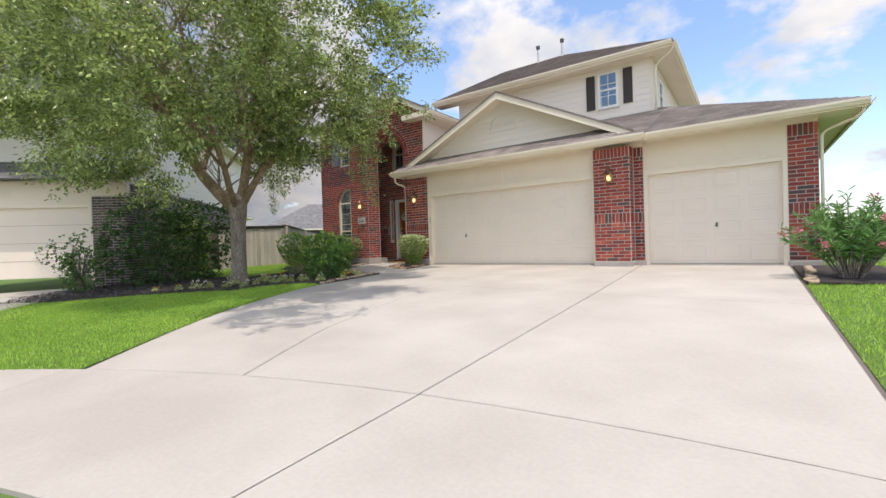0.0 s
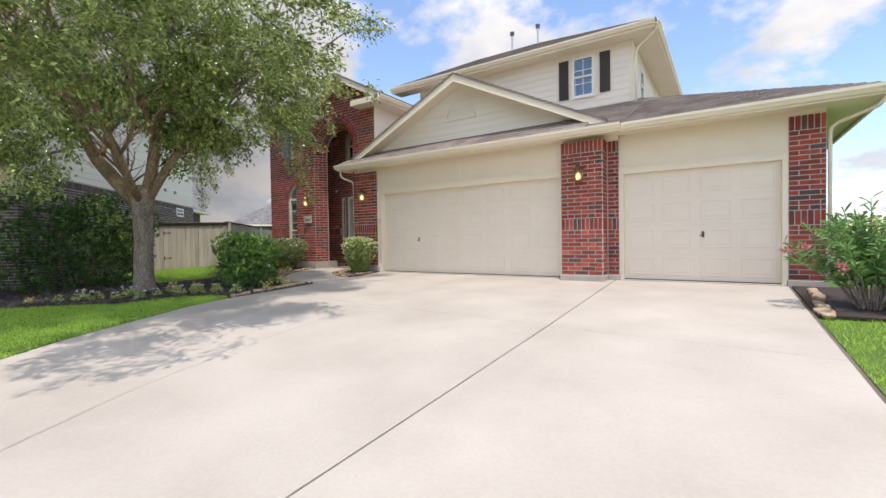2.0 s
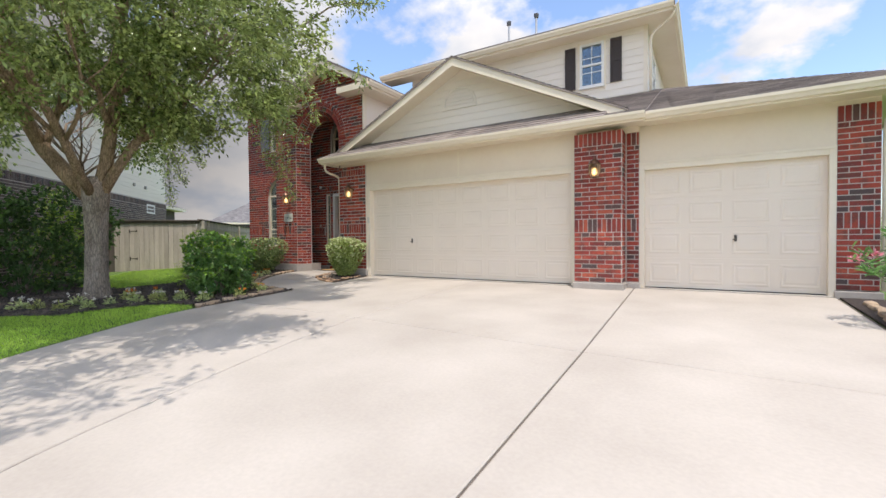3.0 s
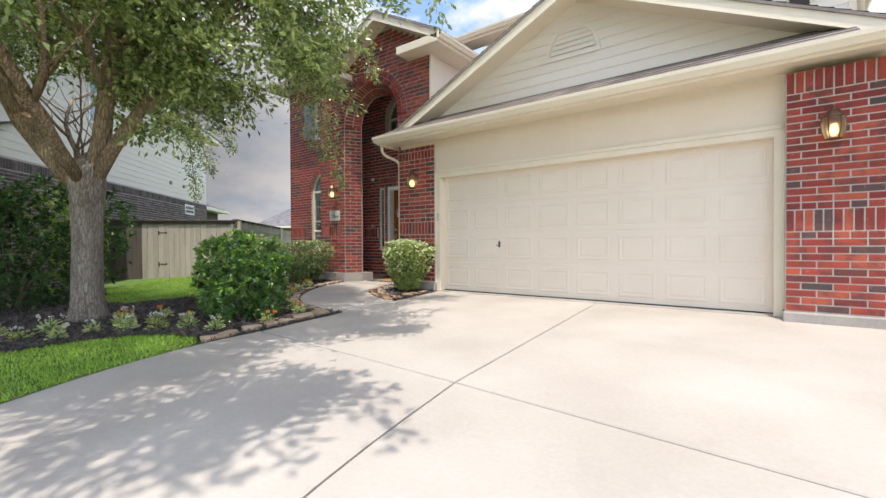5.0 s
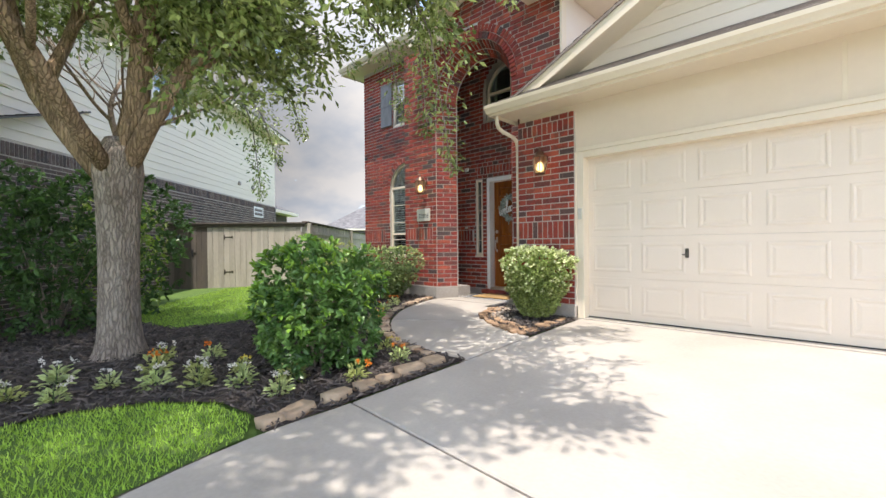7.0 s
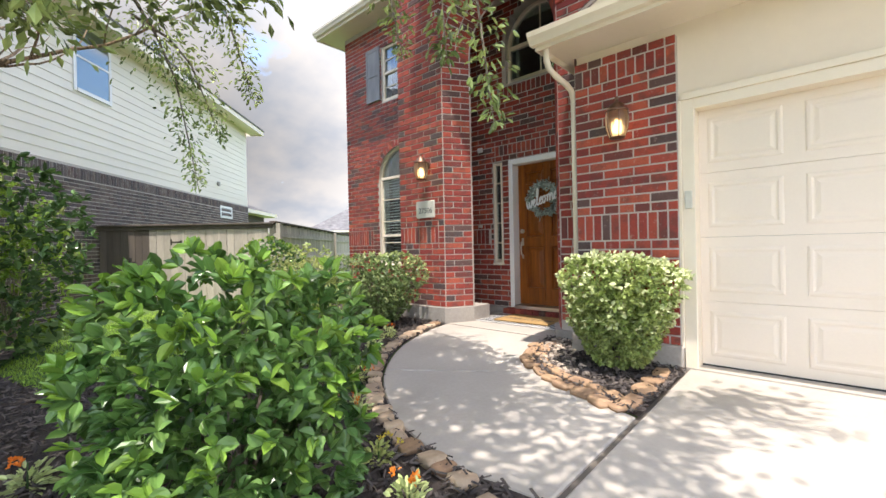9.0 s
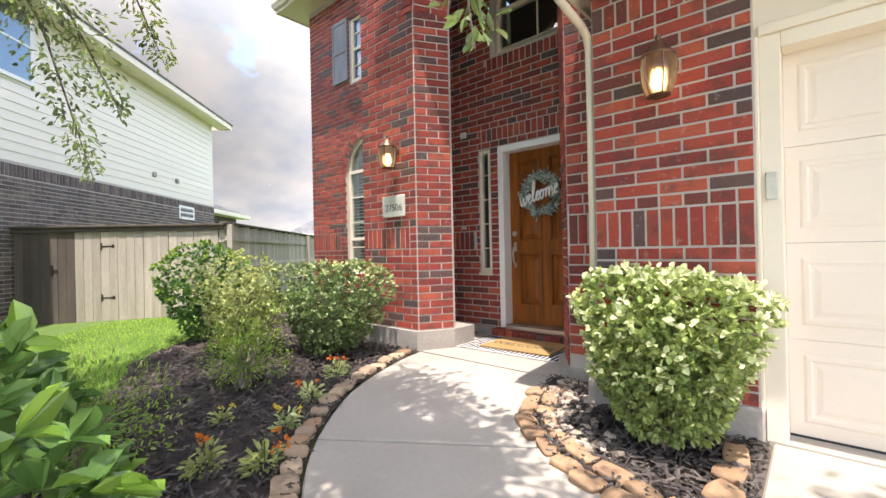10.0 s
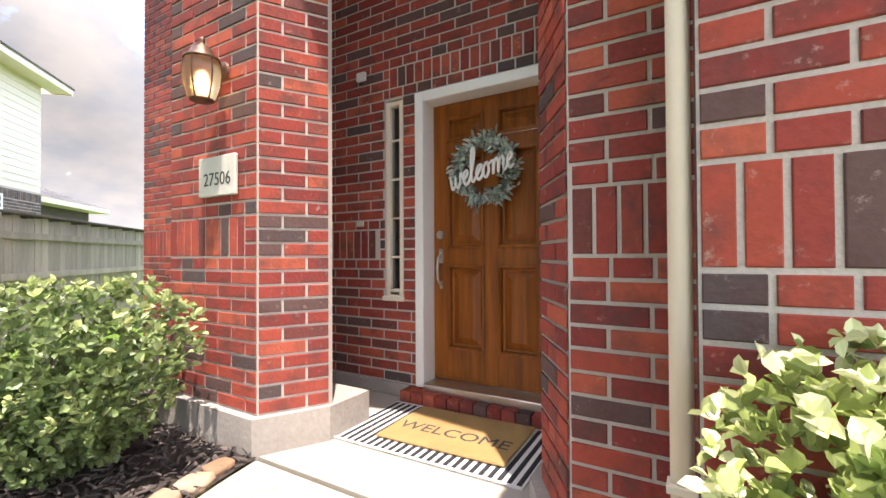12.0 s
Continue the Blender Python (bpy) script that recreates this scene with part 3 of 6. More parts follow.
prism(bm, [(-0.9, 0.215, -0.3), (-1.30, 0.215, -0.3), (-1.50, 0.56, -0.3), (-1.50, 0.88, -0.3), (-0.9, 0.88, -0.3)], (0, 0, 0.40))
structure("pier_base", bm, M_FOOT, "rough grey concrete foot of the porch piers", "base")
# alcove back wall with door, sidelight and arched window openings
bm = boxes((-3.6, -2.94, 1.40 + BACK, 1.7, 0, 4.6), (-2.94, -2.78, 1.40 + BACK, 1.7, 0, 0.73), (-2.94, -2.78, 1.40 + BACK, 1.7, 2.24, 3.36),
           (-2.78, -2.645, 1.40 + BACK, 1.7, 0, 3.36), (-2.645, -1.60, 1.40 + BACK, 1.7, 2.24, 3.36), (-1.60, -0.9, 1.40 + BACK, 1.7, 0, 4.6), (-2.94, -2.68, 1.40 + BACK, 1.7, 3.36, 4.6),
           (-2.68, -1.60, 1.40 + BACK, 1.7, 4.43, 4.6))
wall_alcove = structure("wall_alcove", bm, M_MORTAR, "red brick back wall of the porch alcove", "wall")
facing(wall_alcove, face_front(-3.6, 1.40 + BACK), 2.2, 0.02, 4.55, lambda z: [(0, 0.655), (0.825, 0.95)] if 0.70 < z < 2.24 else ([(0, 0.95)] if z < 2.24 else ([(0, 0.86)] if 3.34 < z < 3.9 else ([(0, 1.46 - math.sqrt(max(0.60 ** 2 - (z - 3.9) ** 2, 0)))] if 3.9 <= z < 4.5 else [(0, 2.2)]))),
       [(0.95, 1.33, 0.1, 0.60), (2.29, 2.54, 0.70, 2.2), (3.20, 3.34, 0.80, 2.1)])
structure("alcove_side", boxes((-3.62, -3.60, 0.61, 1.4, 0, 4.6), (-0.96, -0.9, 0.61, 1.4, 0, 4.6), (-3.62, -0.9, 0.61, 1.7, 4.6, 4.68)), M_MORTAR, "plain alcove sides and ceiling", "wall")
# left wing
WY, WX0, WX1 = 1.48, -6.84, -3.60
WL, WR, WB, WT, WRISE = -5.79, -4.59, 0.68, 2.36, 0.56         # arched window
UL, UR, UB, UT = -5.64, -4.72, 3.86, 4.92                      # upper window
bm = boxes((WX0, WL, WY + BACK, 1.75, -0.1, 5.45), (WR, WX1, WY + BACK, 1.75, -0.1, 5.45), (WL, WR, WY + BACK, 1.75, -0.1, WB - 0.02), (WL, WR, WY + BACK, 1.75, WT + WRISE, UB - 0.02), (WL, UL, WY + BACK, 1.75, UB - 0.02, UT), (UR, WR, WY + BACK, 1.75, UB - 0.02, UT), (WL, WR, WY + BACK, 1.75, UT, 5.45))
for sx in (-1, 1):
    cx = (WL + WR) / 2
    arc_pts = [(cx + sx * 0.60 * math.cos(radians(k)), WT + WRISE * math.sin(radians(k))) for k in range(0, 91, 10)]
    prism(bm, [(x, WY + BACK, z) for x, z in arc_pts + [(cx + sx * 0.60, WT + WRISE)]], (0, 0.2, 0))
wall_wing = structure("wall_wing", bm, M_MORTAR, "two-storey red brick wing wall", "wall")
wing_free = lambda z: [(0, WL - WX0), (WR - WX0, WX1 - WX0)] if WB - 0.04 < z < WT else ([(0, (WL + WR) / 2 - WX0 - (w := 0.68 * math.sqrt(max(1 - ((z - WT) / 0.66) ** 2, 0.0)))), ((WL + WR) / 2 - WX0 + w, WX1 - WX0)] if WT <= z < WT + 0.66 else ([(0, UL - WX0), (UR - WX0, WX1 - WX0)] if UB - 0.04 < z < UT else [(0, WX1 - WX0)]))
facing(wall_wing, face_front(WX0, WY + BACK), WX1 - WX0, 0.05, 5.40, wing_free, [(0.95, 1.40, 0.0, 0.85), (UB - 0.14, UB - 0.04, UL - WX0 - 0.06, UR - WX0 + 0.06)])
structure("wall_wing_side", boxes((WX0, -6.6, 1.75, 12, -0.1, 5.45)), M_BRICKJ, "red brick side wall of the wing", "wall")
structure("wall_inner", boxes((-5.0, 8.4, 11.8, 12, 0, 5.4)), M_MORTAR, "plain rear wall", "wall")
# garage brick beside the porch, the middle pier, and the corner pier
wall_garage = structure("wall_garage", boxes((-0.87, -0.02, -0.14 + BACK, 0.3, 0.1, 2.62)), M_MORTAR, "red brick garage wall beside the porch", "wall")
facing(wall_garage, face_front(-0.87, -0.14 + BACK), 0.85, 0.17, 2.62, None, [(0.97, 1.33, 0.0, 0.85), (2.36, 2.62, 0.0, 0.85)])
structure("wall_garage_return", boxes((-0.874, -0.862, -0.126, 0.60, 0.1, 2.70)), M_BRICKJ, "red brick return of the garage wall", "wall")
pier_middle = structure("pier_middle", boxes((4.90, 5.68, -0.30 + BACK, 0.25, 0.08, 2.62), (5.68, 5.90, 0.02 + BACK, 0.25, 0.08, 2.62)), M_MORTAR, "red brick pier between the garage doors", "pier")
facing(pier_middle, face_front(4.90, -0.30 + BACK), 0.78, 0.10, 2.62, None, [(0.86, 1.26, 0.0, 0.78), (2.38, 2.62, 0.0, 0.78)])
facing(pier_middle, face_right(5.68 - BACK * 0.2, -0.30 + BACK), 0.32, 0.10, 2.62, None, [(0.86, 1.26, 0.0, 0.32), (2.38, 2.62, 0.0, 0.32)])
facing(pier_middle, face_front(5.70, 0.02 + BACK), 0.20, 0.10, 2.62, None, [(0.86, 1.26, 0.0, 0.20), (2.38, 2.62, 0.0, 0.20)])
pier_corner = structure("pier_corner", boxes((8.40, 8.85, 0.04 + BACK, 0.5, 0.1, 2.62)), M_MORTAR, "red brick corner pier of the garage", "pier")
facing(pier_corner, face_front(8.40, 0.04 + BACK), 0.45, 0.10, 2.62, None, [(0.86, 1.26, 0.0, 0.45), (2.38, 2.62, 0.0, 0.45)])
structure("garage_foot", boxes((-0.93, 0.0, -0.17, 0.2, -0.2, 0.17), (4.88, 5.71, -0.34, 0.2, -0.2, 0.09), (5.71, 5.92, -0.02, 0.2, -0.2, 0.09), (8.38, 8.88, 0.0, 0.5, -0.3, 0.09), bev=0.01), M_FOOT, "rough concrete foot of the garage piers", "base")
structure("wall_side", boxes((8.62, 8.85, 0.5, 12, -0.2, 2.75)), M_BRICKJ, "red brick side wall of the garage", "wall")
structure("garage_header", boxes((-0.02, 4.90, -0.10, 0.12, 2.10, 2.76), (4.90, 5.90, -0.06, 0.12, 2.62, 2.76), (5.90, 8.40, 0.06, 0.2, 2.06, 2.76), (8.40, 8.85, 0.06, 0.2, 2.62, 2.76), (-0.87, -0.02, -0.1, 0.12, 2.62, 2.76)), M_CREAM, "smooth cream painted panel above the garage doors", "wall")
structure("garage_trim", boxes((-0.02, 0.0, -0.13, 0.1, 0, 2.10), (0.0, 0.09, -0.115, 0.05, 0.0, 2.10), (4.80, 4.90, -0.115, 0.05, 0.0, 2.10), (0.09, 4.80, -0.115, 0.05, 2.02, 2.10), (0.0, 4.88, -0.135, -0.102, 2.10, 2.15),
                               (5.90, 5.98, 0.03, 0.2, 0, 2.06), (8.32, 8.40, 0.03, 0.2, 0, 2.06), (5.98, 8.32, 0.03, 0.2, 1.98, 2.06), (5.90, 8.40, 0.02, 0.058, 2.06, 2.10), (2.46, 2.50, -0.104, -0.098, 2.15, 2.66), bev=0.004), M_TRIM, "cream wooden casing round the garage doors", "trim")
structure("garage_inside", boxes((-0.8, 8.6, 5.0, 5.1, 0, 2.7), (-0.8, -0.7, 0.3, 5, 0, 2.7), (-0.8, 8.6, 0.3, 5.0, 2.70, 2.74)), M_DARK, "near-black garage lining, its shade put into the colour", "wall")


structure("garage_lip", boxes((0.002, 4.86, -0.115, 0.6, -0.06, 0.012), (5.93, 8.37, -0.02, 0.6, -0.06, 0.012), bev=0.006), M_CONC, "worn concrete lip of the garage floor under the doors", "floor")
structure("alcove_foot", boxes((-3.6, -2.725, 1.375, 1.41, 0.0, 0.095), bev=0.006), M_FOOT, "rough grey concrete foot of the alcove wall", "base")


# ---- garage doors ----
def garage_door(x0, x1, y, z0, top, cols, label, group):
    door = thing("garage_door", label, "garage door", group, at=Matrix.Translation((x0, y, z0)))
    w, h = x1 - x0, (top - z0) / 4
    for r in range(4):
        sec = part("section", boxes((0, w, 0.0, 0.045, r * h + 0.0008, (r + 1) * h - 0.0008), bev=0.002), M_DOORP, door)
        pw = w / cols
        for c in range(cols):
            bm = bmesh.new()
            a, b, d, e = c * pw + 0.06, (c + 1) * pw - 0.06, r * h + 0.075, (r + 1) * h - 0.075
            rings = []
            for q, dep in ((0.0, 0.001), (0.0, -0.0015), (0.012, -0.006), (0.028, -0.007), (0.040, -0.0025), (0.052, -0.0025), (0.075, -0.007)):
                rings.append([bm.verts.new(p) for p in ((a + q, dep, d + q), (b - q, dep, d + q), (b - q, dep, e - q), (a + q, dep, e - q))])
            for s, t in zip(rings, rings[1:]):
                for k in range(4):
                    bm.faces.new((s[k], s[(k + 1) % 4], t[(k + 1) % 4], t[k]))
            bm.faces.new(rings[-1])
            part("panel", bm, M_DOORP, sec)
    bm = boxes((0, w, -0.004, 0.05, -0.007, 0.005), bev=0.002)
    part("rubber_seal", bm, M_BLACK, door, "black rubber bottom seal")
    hx = 1.13 if cols == 8 else w / 2 + 0.1
    hd = part("lock_handle", boxes((hx - 0.018, hx + 0.018, -0.022, -0.008, 0.76, 0.86), (hx - 0.045, hx + 0.02, -0.04, -0.02, 0.785, 0.80), bev=0.004), M_DSTEEL, door, "small dark metal lock handle")
    part("keyhole", boxes((hx - 0.008, hx + 0.008, -0.026, -0.021, 0.82, 0.84)), M_BLACK, hd)
    return door


garage_door(0.09, 4.80, 0.02, 0.02, 2.03, 8, "closed cream double garage door with raised panels", "garage doors")
garage_door(5.98, 8.32, 0.12, 0.02, 1.99, 4, "closed cream single garage door with raised panels", "garage doors")


# ---- roofs, eaves, gables ----
def shingle_roof(name, a, b, c, d, label, parent=None, material=M_SHING, course=0.14, thick=0.03):
    """Overlapping courses from the eave a-b up to the ridge d-c, each cut into tabs."""
    a, b, c, d = (Vector(p) for p in (a, b, c, d))
    up = ((d + c) / 2 - (a + b) / 2)
    n = max(2, int(up.length / course))
    nor = (b - a).cross(up).normalized()
    nor = nor if nor.z > 0 else -nor
    verts, faces = [], []
    rr = random.Random(len(name) + n)
    for i in range(n):
        lo0, lo1 = a.lerp(d, i / n), b.lerp(c, i / n)
        hi0, hi1 = a.lerp(d, min(1, (i + 1.0) / n)), b.lerp(c, min(1, (i + 1.0) / n))
        k = max(1, int((lo1 - lo0).length / 0.33))
        for j in range(k):
            p = [lo0.lerp(lo1, j / k) + nor * (0.011 + rr.uniform(0, 0.004)), lo0.lerp(lo1, (j + 0.985) / k) + nor * 0.012, hi0.lerp(hi1, (j + 0.985) / k), hi0.lerp(hi1, j / k)]
            q = [p[0] - nor * 0.02, p[1] - nor * 0.02]
            s = len(verts)
            verts += [tuple(v) for v in p + q]
            faces += [(s, s + 1, s + 2, s + 3), (s + 4, s + 5, s + 1, s)]
    for p in (a, b, c, d):
        verts.append(tuple(p - nor * 0.002))
    for p in (a, b, c, d):
        verts.append(tuple(p - nor * (0.002 + thick)))
    s = len(verts) - 8
    faces += [(s, s + 1, s + 2, s + 3), (s + 4, s + 5, s + 6, s + 7)] + [(s + k, s + (k + 1) % 4, s + 4 + (k + 1) % 4, s + 4 + k) for k in range(4)]
    ob = raw(name, verts, faces, material, parent)
    return tagged(ob, label, "roof", "", "" if parent else "structure")


def gutter(p, q, parent=None, label="cream painted metal gutter along the eave"):
    """An ogee gutter, open on top, from p to q (outer side on the right hand going from p to q)."""
    p, q = Vector(p), Vector(q)
    t = (q - p).normalized()
    out = Vector((t.y, -t.x, 0))
    prof = [(0.0, 0.0), (0.055, 0.0), (0.075, 0.035), (0.10, 0.06), (0.105, 0.10), (0.095, 0.10), (0.09, 0.065), (0.065, 0.04), (0.048, 0.012), (0.0, 0.012)]
    bm = bmesh.new()
    prism(bm, [p + out * u + Vector((0, 0, w)) for u, w in prof], q - p)
    return tagged(part("gutter", bm, M_TRIM, parent), label, "gutter", "gutters", "structure") if parent is None else part("gutter", bm, M_TRIM, parent)


EAVE = -0.60
structure("soffit_garage", boxes((-0.98, 6.02, EAVE + 0.02, 0.0, 2.71, 2.735), (6.02, 9.40, EAVE + 0.12, 0.2, 2.71, 2.735), (8.85, 9.40, 0.2, 12, 2.71, 2.735), (-0.98, -0.88, 0.0, 0.25, 2.71, 2.735)), M_TRIM, "flat cream soffit under the garage eave", "soffit")
structure("fascia_garage", boxes((-1.0, 6.04, EAVE, EAVE + 0.022, 2.66, 2.80), (-1.0, -0.978, EAVE + 0.022, 0.25, 2.66, 2.80), (6.018, 6.04, EAVE + 0.022, EAVE + 0.10, 2.66, 2.80), (6.04, 9.42, EAVE + 0.10, EAVE + 0.122, 2.66, 2.80), (9.398, 9.42, EAVE + 0.122, 12, 2.66, 2.80)), M_TRIM, "cream fascia board of the garage eave", "fascia")
gutter((-1.02, EAVE, 2.69), (6.06, EAVE, 2.69))
gutter((6.06, EAVE + 0.10, 2.69), (9.44, EAVE + 0.10, 2.69))
gutter((9.42, EAVE + 0.10, 2.69), (9.42, 12, 2.69))
SL = 0.40
zr = lambda y: 2.80 + SL * (y - EAVE)
shingle_roof("roof_garage_skirt", (-1.03, EAVE - 0.03, 2.79), (6.06, EAVE - 0.03, 2.79), (6.06, 2.45, zr(2.45)), (-1.03, 2.45, zr(2.45)), "brown asphalt shingle skirt roof over the garage")
shingle_roof("roof_third_bay", (6.06, EAVE + 0.07, 2.80), (9.45, EAVE + 0.07, 2.80), (5.78, 3.15, zr(3.05)), (5.78, 2.42, zr(2.42)), "brown asphalt shingle roof over the third bay")
shingle_roof("roof_third_bay_side", (9.45, EAVE + 0.07, 2.80), (9.45, 12, 2.80), (5.78, 12, zr(3.05)), (5.78, 3.15, zr(3.05)), "brown asphalt shingle side roof of the garage")
shingle_roof("roof_gable_skirt", (-1.03, EAVE - 0.04, 2.80), (5.45, EAVE - 0.04, 2.80), (5.45, 0.06, 3.17), (-0.55, 0.06, 3.17), "brown asphalt shingle skirt below the gable")
# the wide gable above the double door
GX0, GX1, GP, GZ0, GZ1, GY = -0.78, 5.78, 2.5, 2.92, 4.50, 0.06
wall_gable = structure("wall_gable", prism(bmesh.new(), [(GX0 + 0.3, GY, 3.0), (GX1 - 0.3, GY, 3.0), (GP, GY, GZ1 - 0.02)], (0, 0.1, 0)), M_SIDING, "cream lap-sided gable above the garage", "wall")
gs = (GZ1 - GZ0) / (GP - GX0)
for k in range(10):
    z0, z1 = 3.02 + k * 0.145, 3.02 + (k + 1) * 0.145
    half = lambda z: max(0.03, (GZ1 - 0.03 - z) / gs)
    bm = bmesh.new()
    prism(bm, [(GP - half(z0), GY - 0.014, z0), (GP + half(z0), GY - 0.014, z0), (GP + half(z1), GY - 0.003, z1), (GP - half(z1), GY - 0.003, z1)], (0, 0.02, 0))
    part("siding_board", bm, M_SIDING, wall_gable)
for sx, x_end in ((-1, GX0), (1, GX1)):
    n = Vector((sx * gs, 0, 1)).normalized()
    bm = bmesh.new()
    prism(bm, [(GP, -0.36, GZ1), (x_end, -0.36, GZ0), (x_end, -0.36, GZ0 - 0.15), (GP, -0.36, GZ1 - 0.16)], (0, 0.03, 0))
    structure("rake_board", bm, M_TRIM, "cream rake board of the gable", "trim")
    bm = bmesh.new()
    prism(bm, [(GP, -0.33, GZ1 - 0.09), (x_end, -0.33, GZ0 - 0.09), (x_end, -0.33, GZ0 - 0.11), (GP, -0.33, GZ1 - 0.11)], (0, 0.39, 0))
    structure("rake_soffit", bm, M_TRIM, "cream soffit under the gable rake", "soffit")
    shingle_roof("roof_gable", (x_end, -0.38, GZ0 + 0.02), (x_end, 2.45, GZ0 + 0.02), (GP, 2.45, GZ1 + 0.03), (GP, -0.38, GZ1 + 0.03), "brown asphalt shingle gable roof")
vent = thing("gable_vent", "half-round cream louvred attic vent in the gable", "vent")
vc, vr = (2.44, 3.63), 0.40
bm = bmesh.new()
arcp = [(vr * math.cos(radians(k)), 1.12 * vr * math.sin(radians(k))) for k in range(0, 181, 12)]
inner = [(x * 0.88, z * 0.88 + 0.025) for x, z in arcp]
for (o0, o1, i0, i1) in zip(arcp, arcp[1:], inner, inner[1:]):
    prism(bm, [(vc[0] + p[0], GY - 0.035, vc[1] + p[1]) for p in (o0, o1, i1, i0)], (0, 0.03, 0))
box(bm, vc[0] - vr - 0.01, vc[0] + vr + 0.01, GY - 0.035, GY - 0.005, vc[1] - 0.035, vc[1] + 0.028)
part("frame", bm, M_SIDING, vent)
for k in range(5):
    z = vc[1] + 0.05 + k * 0.075
    w = 0.86 * vr * math.sqrt(max(0.02, 1 - ((z + 0.04 - vc[1]) / (1.12 * vr)) ** 2))
    bm = bmesh.new()
    prism(bm, [(vc[0] - w, GY - 0.032, z), (vc[0] - w, GY - 0.024, z), (vc[0] - w, GY - 0.004, z + 0.065), (vc[0] - w, GY - 0.012, z + 0.065)], (2 * w, 0, 0))
    part("slat", bm, M_SIDING, vent)


# ---- windows ----
def window(name, label, m, w, h, cols, rows, arch=0.0, split=0.5, blind=True, material=M_TRIM, fw=0.05):
    """A framed sash in local x (width) and z, outside at -y."""
    win = tagged(thing(name, label, "window", at=m), kind="structure")
    fr = bmesh.new()
    for r in ((0, fw, 0, h), (w - fw, w, 0, h), (fw, w - fw, 0, fw), (fw, w - fw, h * split - 0.02, h * split + 0.025)):
        box(fr, r[0], r[1], -0.02, 0.05, r[2], r[3], bev=0.004)
    if arch:
        prev = None
        for k in range(0, 181, 10):
            c, s = math.cos(radians(k)), math.sin(radians(k))
            cur = ((w / 2 + w / 2 * c, h + arch * s), (w / 2 + (w / 2 - fw) * c, h + (arch - fw) * s))
            if prev:
                prism(fr, [(x, -0.02, z) for x, z in (prev[0], cur[0], cur[1], prev[1])], (0, 0.07, 0))
            prev = cur
        box(fr, fw, w - fw, -0.018, 0.05, h - 0.025, h + 0.025)
    else:
        box(fr, fw, w - fw, -0.02, 0.05, h - fw, h, bev=0.004)
    part("window_frame", fr, material, win)
    part("window_sill", boxes((-0.02, w + 0.02, -0.05, 0.05, -0.035, 0.0), bev=0.004), material, win)
    mu = bmesh.new()
    for c in range(1, cols):
        box(mu, w * c / cols - 0.008, w * c / cols + 0.008, -0.002, 0.012, fw, h + (arch * 0.97 if arch else -fw))
    for r in range(1, rows):
        box(mu, fw, w - fw, -0.001, 0.011, h * r / rows - 0.008, h * r / rows + 0.008)
    if cols > 1 or rows > 1:
        part("muntin", mu, material, win)
    gl = bmesh.new()
    prism(gl, [(fw, 0.014, fw), (w - fw, 0.014, fw)] + ([(w / 2 + (w / 2 - fw) * math.cos(radians(k)), 0.014, h + (arch - fw) * math.sin(radians(k))) for k in range(0, 181, 15)] if arch else [(w - fw, 0.014, h - fw), (fw, 0.014, h - fw)]), (0, 0.006, 0))
    g = part("pane", gl, M_GLASS, win)
    g.visible_shadow = False
    # near-black sheet behind the pane, painted in for the room's shade
    part("room_shade_panel", boxes((0.0, w, 0.30, 0.32, -0.05, h + arch)), M_DARK, win)
    if blind:
        for k in range(int(h / 0.055)):
            bm = bmesh.new()
            box(bm, fw, w - fw, -0.02, 0.02, -0.0015, 0.0015, Matrix.Translation((0, 0.075, 0.05 + k * 0.055)) @ pose(0, 0, 0, 28))
            part("slat", bm, M_BLIND, win)
    return win


window("window_arched", "arched cream window with blinds in the brick wing", Matrix.Translation((WL, WY + 0.07, WB)), WR - WL, WT - WB, 2, 4, WRISE, 0.33)
window("window_wing_upper", "upper cream sash window in the brick wing", Matrix.Translation((UL, WY + 0.06, UB)), UR - UL, UT - UB, 2, 4, blind=False)
window("window_alcove", "arched cream window above the front door", Matrix.Translation((-2.68, 1.48, 3.38)), 1.08, 0.50, 2, 1, 0.53, 0.02, blind=False)
window("window_upper", "small white sash window under the upper eave", Matrix.Translation((4.35, 2.38, 4.32)), 0.53, 0.99, 2, 3, blind=False, material=M_WHITE)
window("window_side", "small sash window in the upper side wall", Matrix.Translation((5.79, 3.2, 4.25)) @ pose(0, 0, 0, 0, 0, 90), 0.6, 0.8, 1, 1, blind=False, material=M_WHITE)
window("sidelight", "narrow cream sidelight window beside the front door", Matrix.Translation((-2.94, 1.43, 0.74)), 0.16, 1.49, 1, 5, 0.0, 0.02, blind=False, fw=0.035)


def shutter(x, y, z, w, h, label, material):
    s = thing("shutter", label, "shutter", "window shutters", at=Matrix.Translation((x, y, z)))
    part("frame", boxes((0, 0.045, -0.03, 0, 0, h), (w - 0.045, w, -0.03, 0, 0, h), (0.045, w - 0.045, -0.03, 0, 0, 0.06), (0.045, w - 0.045, -0.03, 0, h - 0.06, h), (0.045, w - 0.045, -0.03, 0, h * 0.5 - 0.03, h * 0.5 + 0.03), bev=0.003), material, s)
    part("panel", boxes((0.045, w - 0.045, -0.018, -0.002, 0.06, h * 0.5 - 0.03), (0.045, w - 0.045, -0.018, -0.002, h * 0.5 + 0.03, h - 0.06)), material, s)
    return s


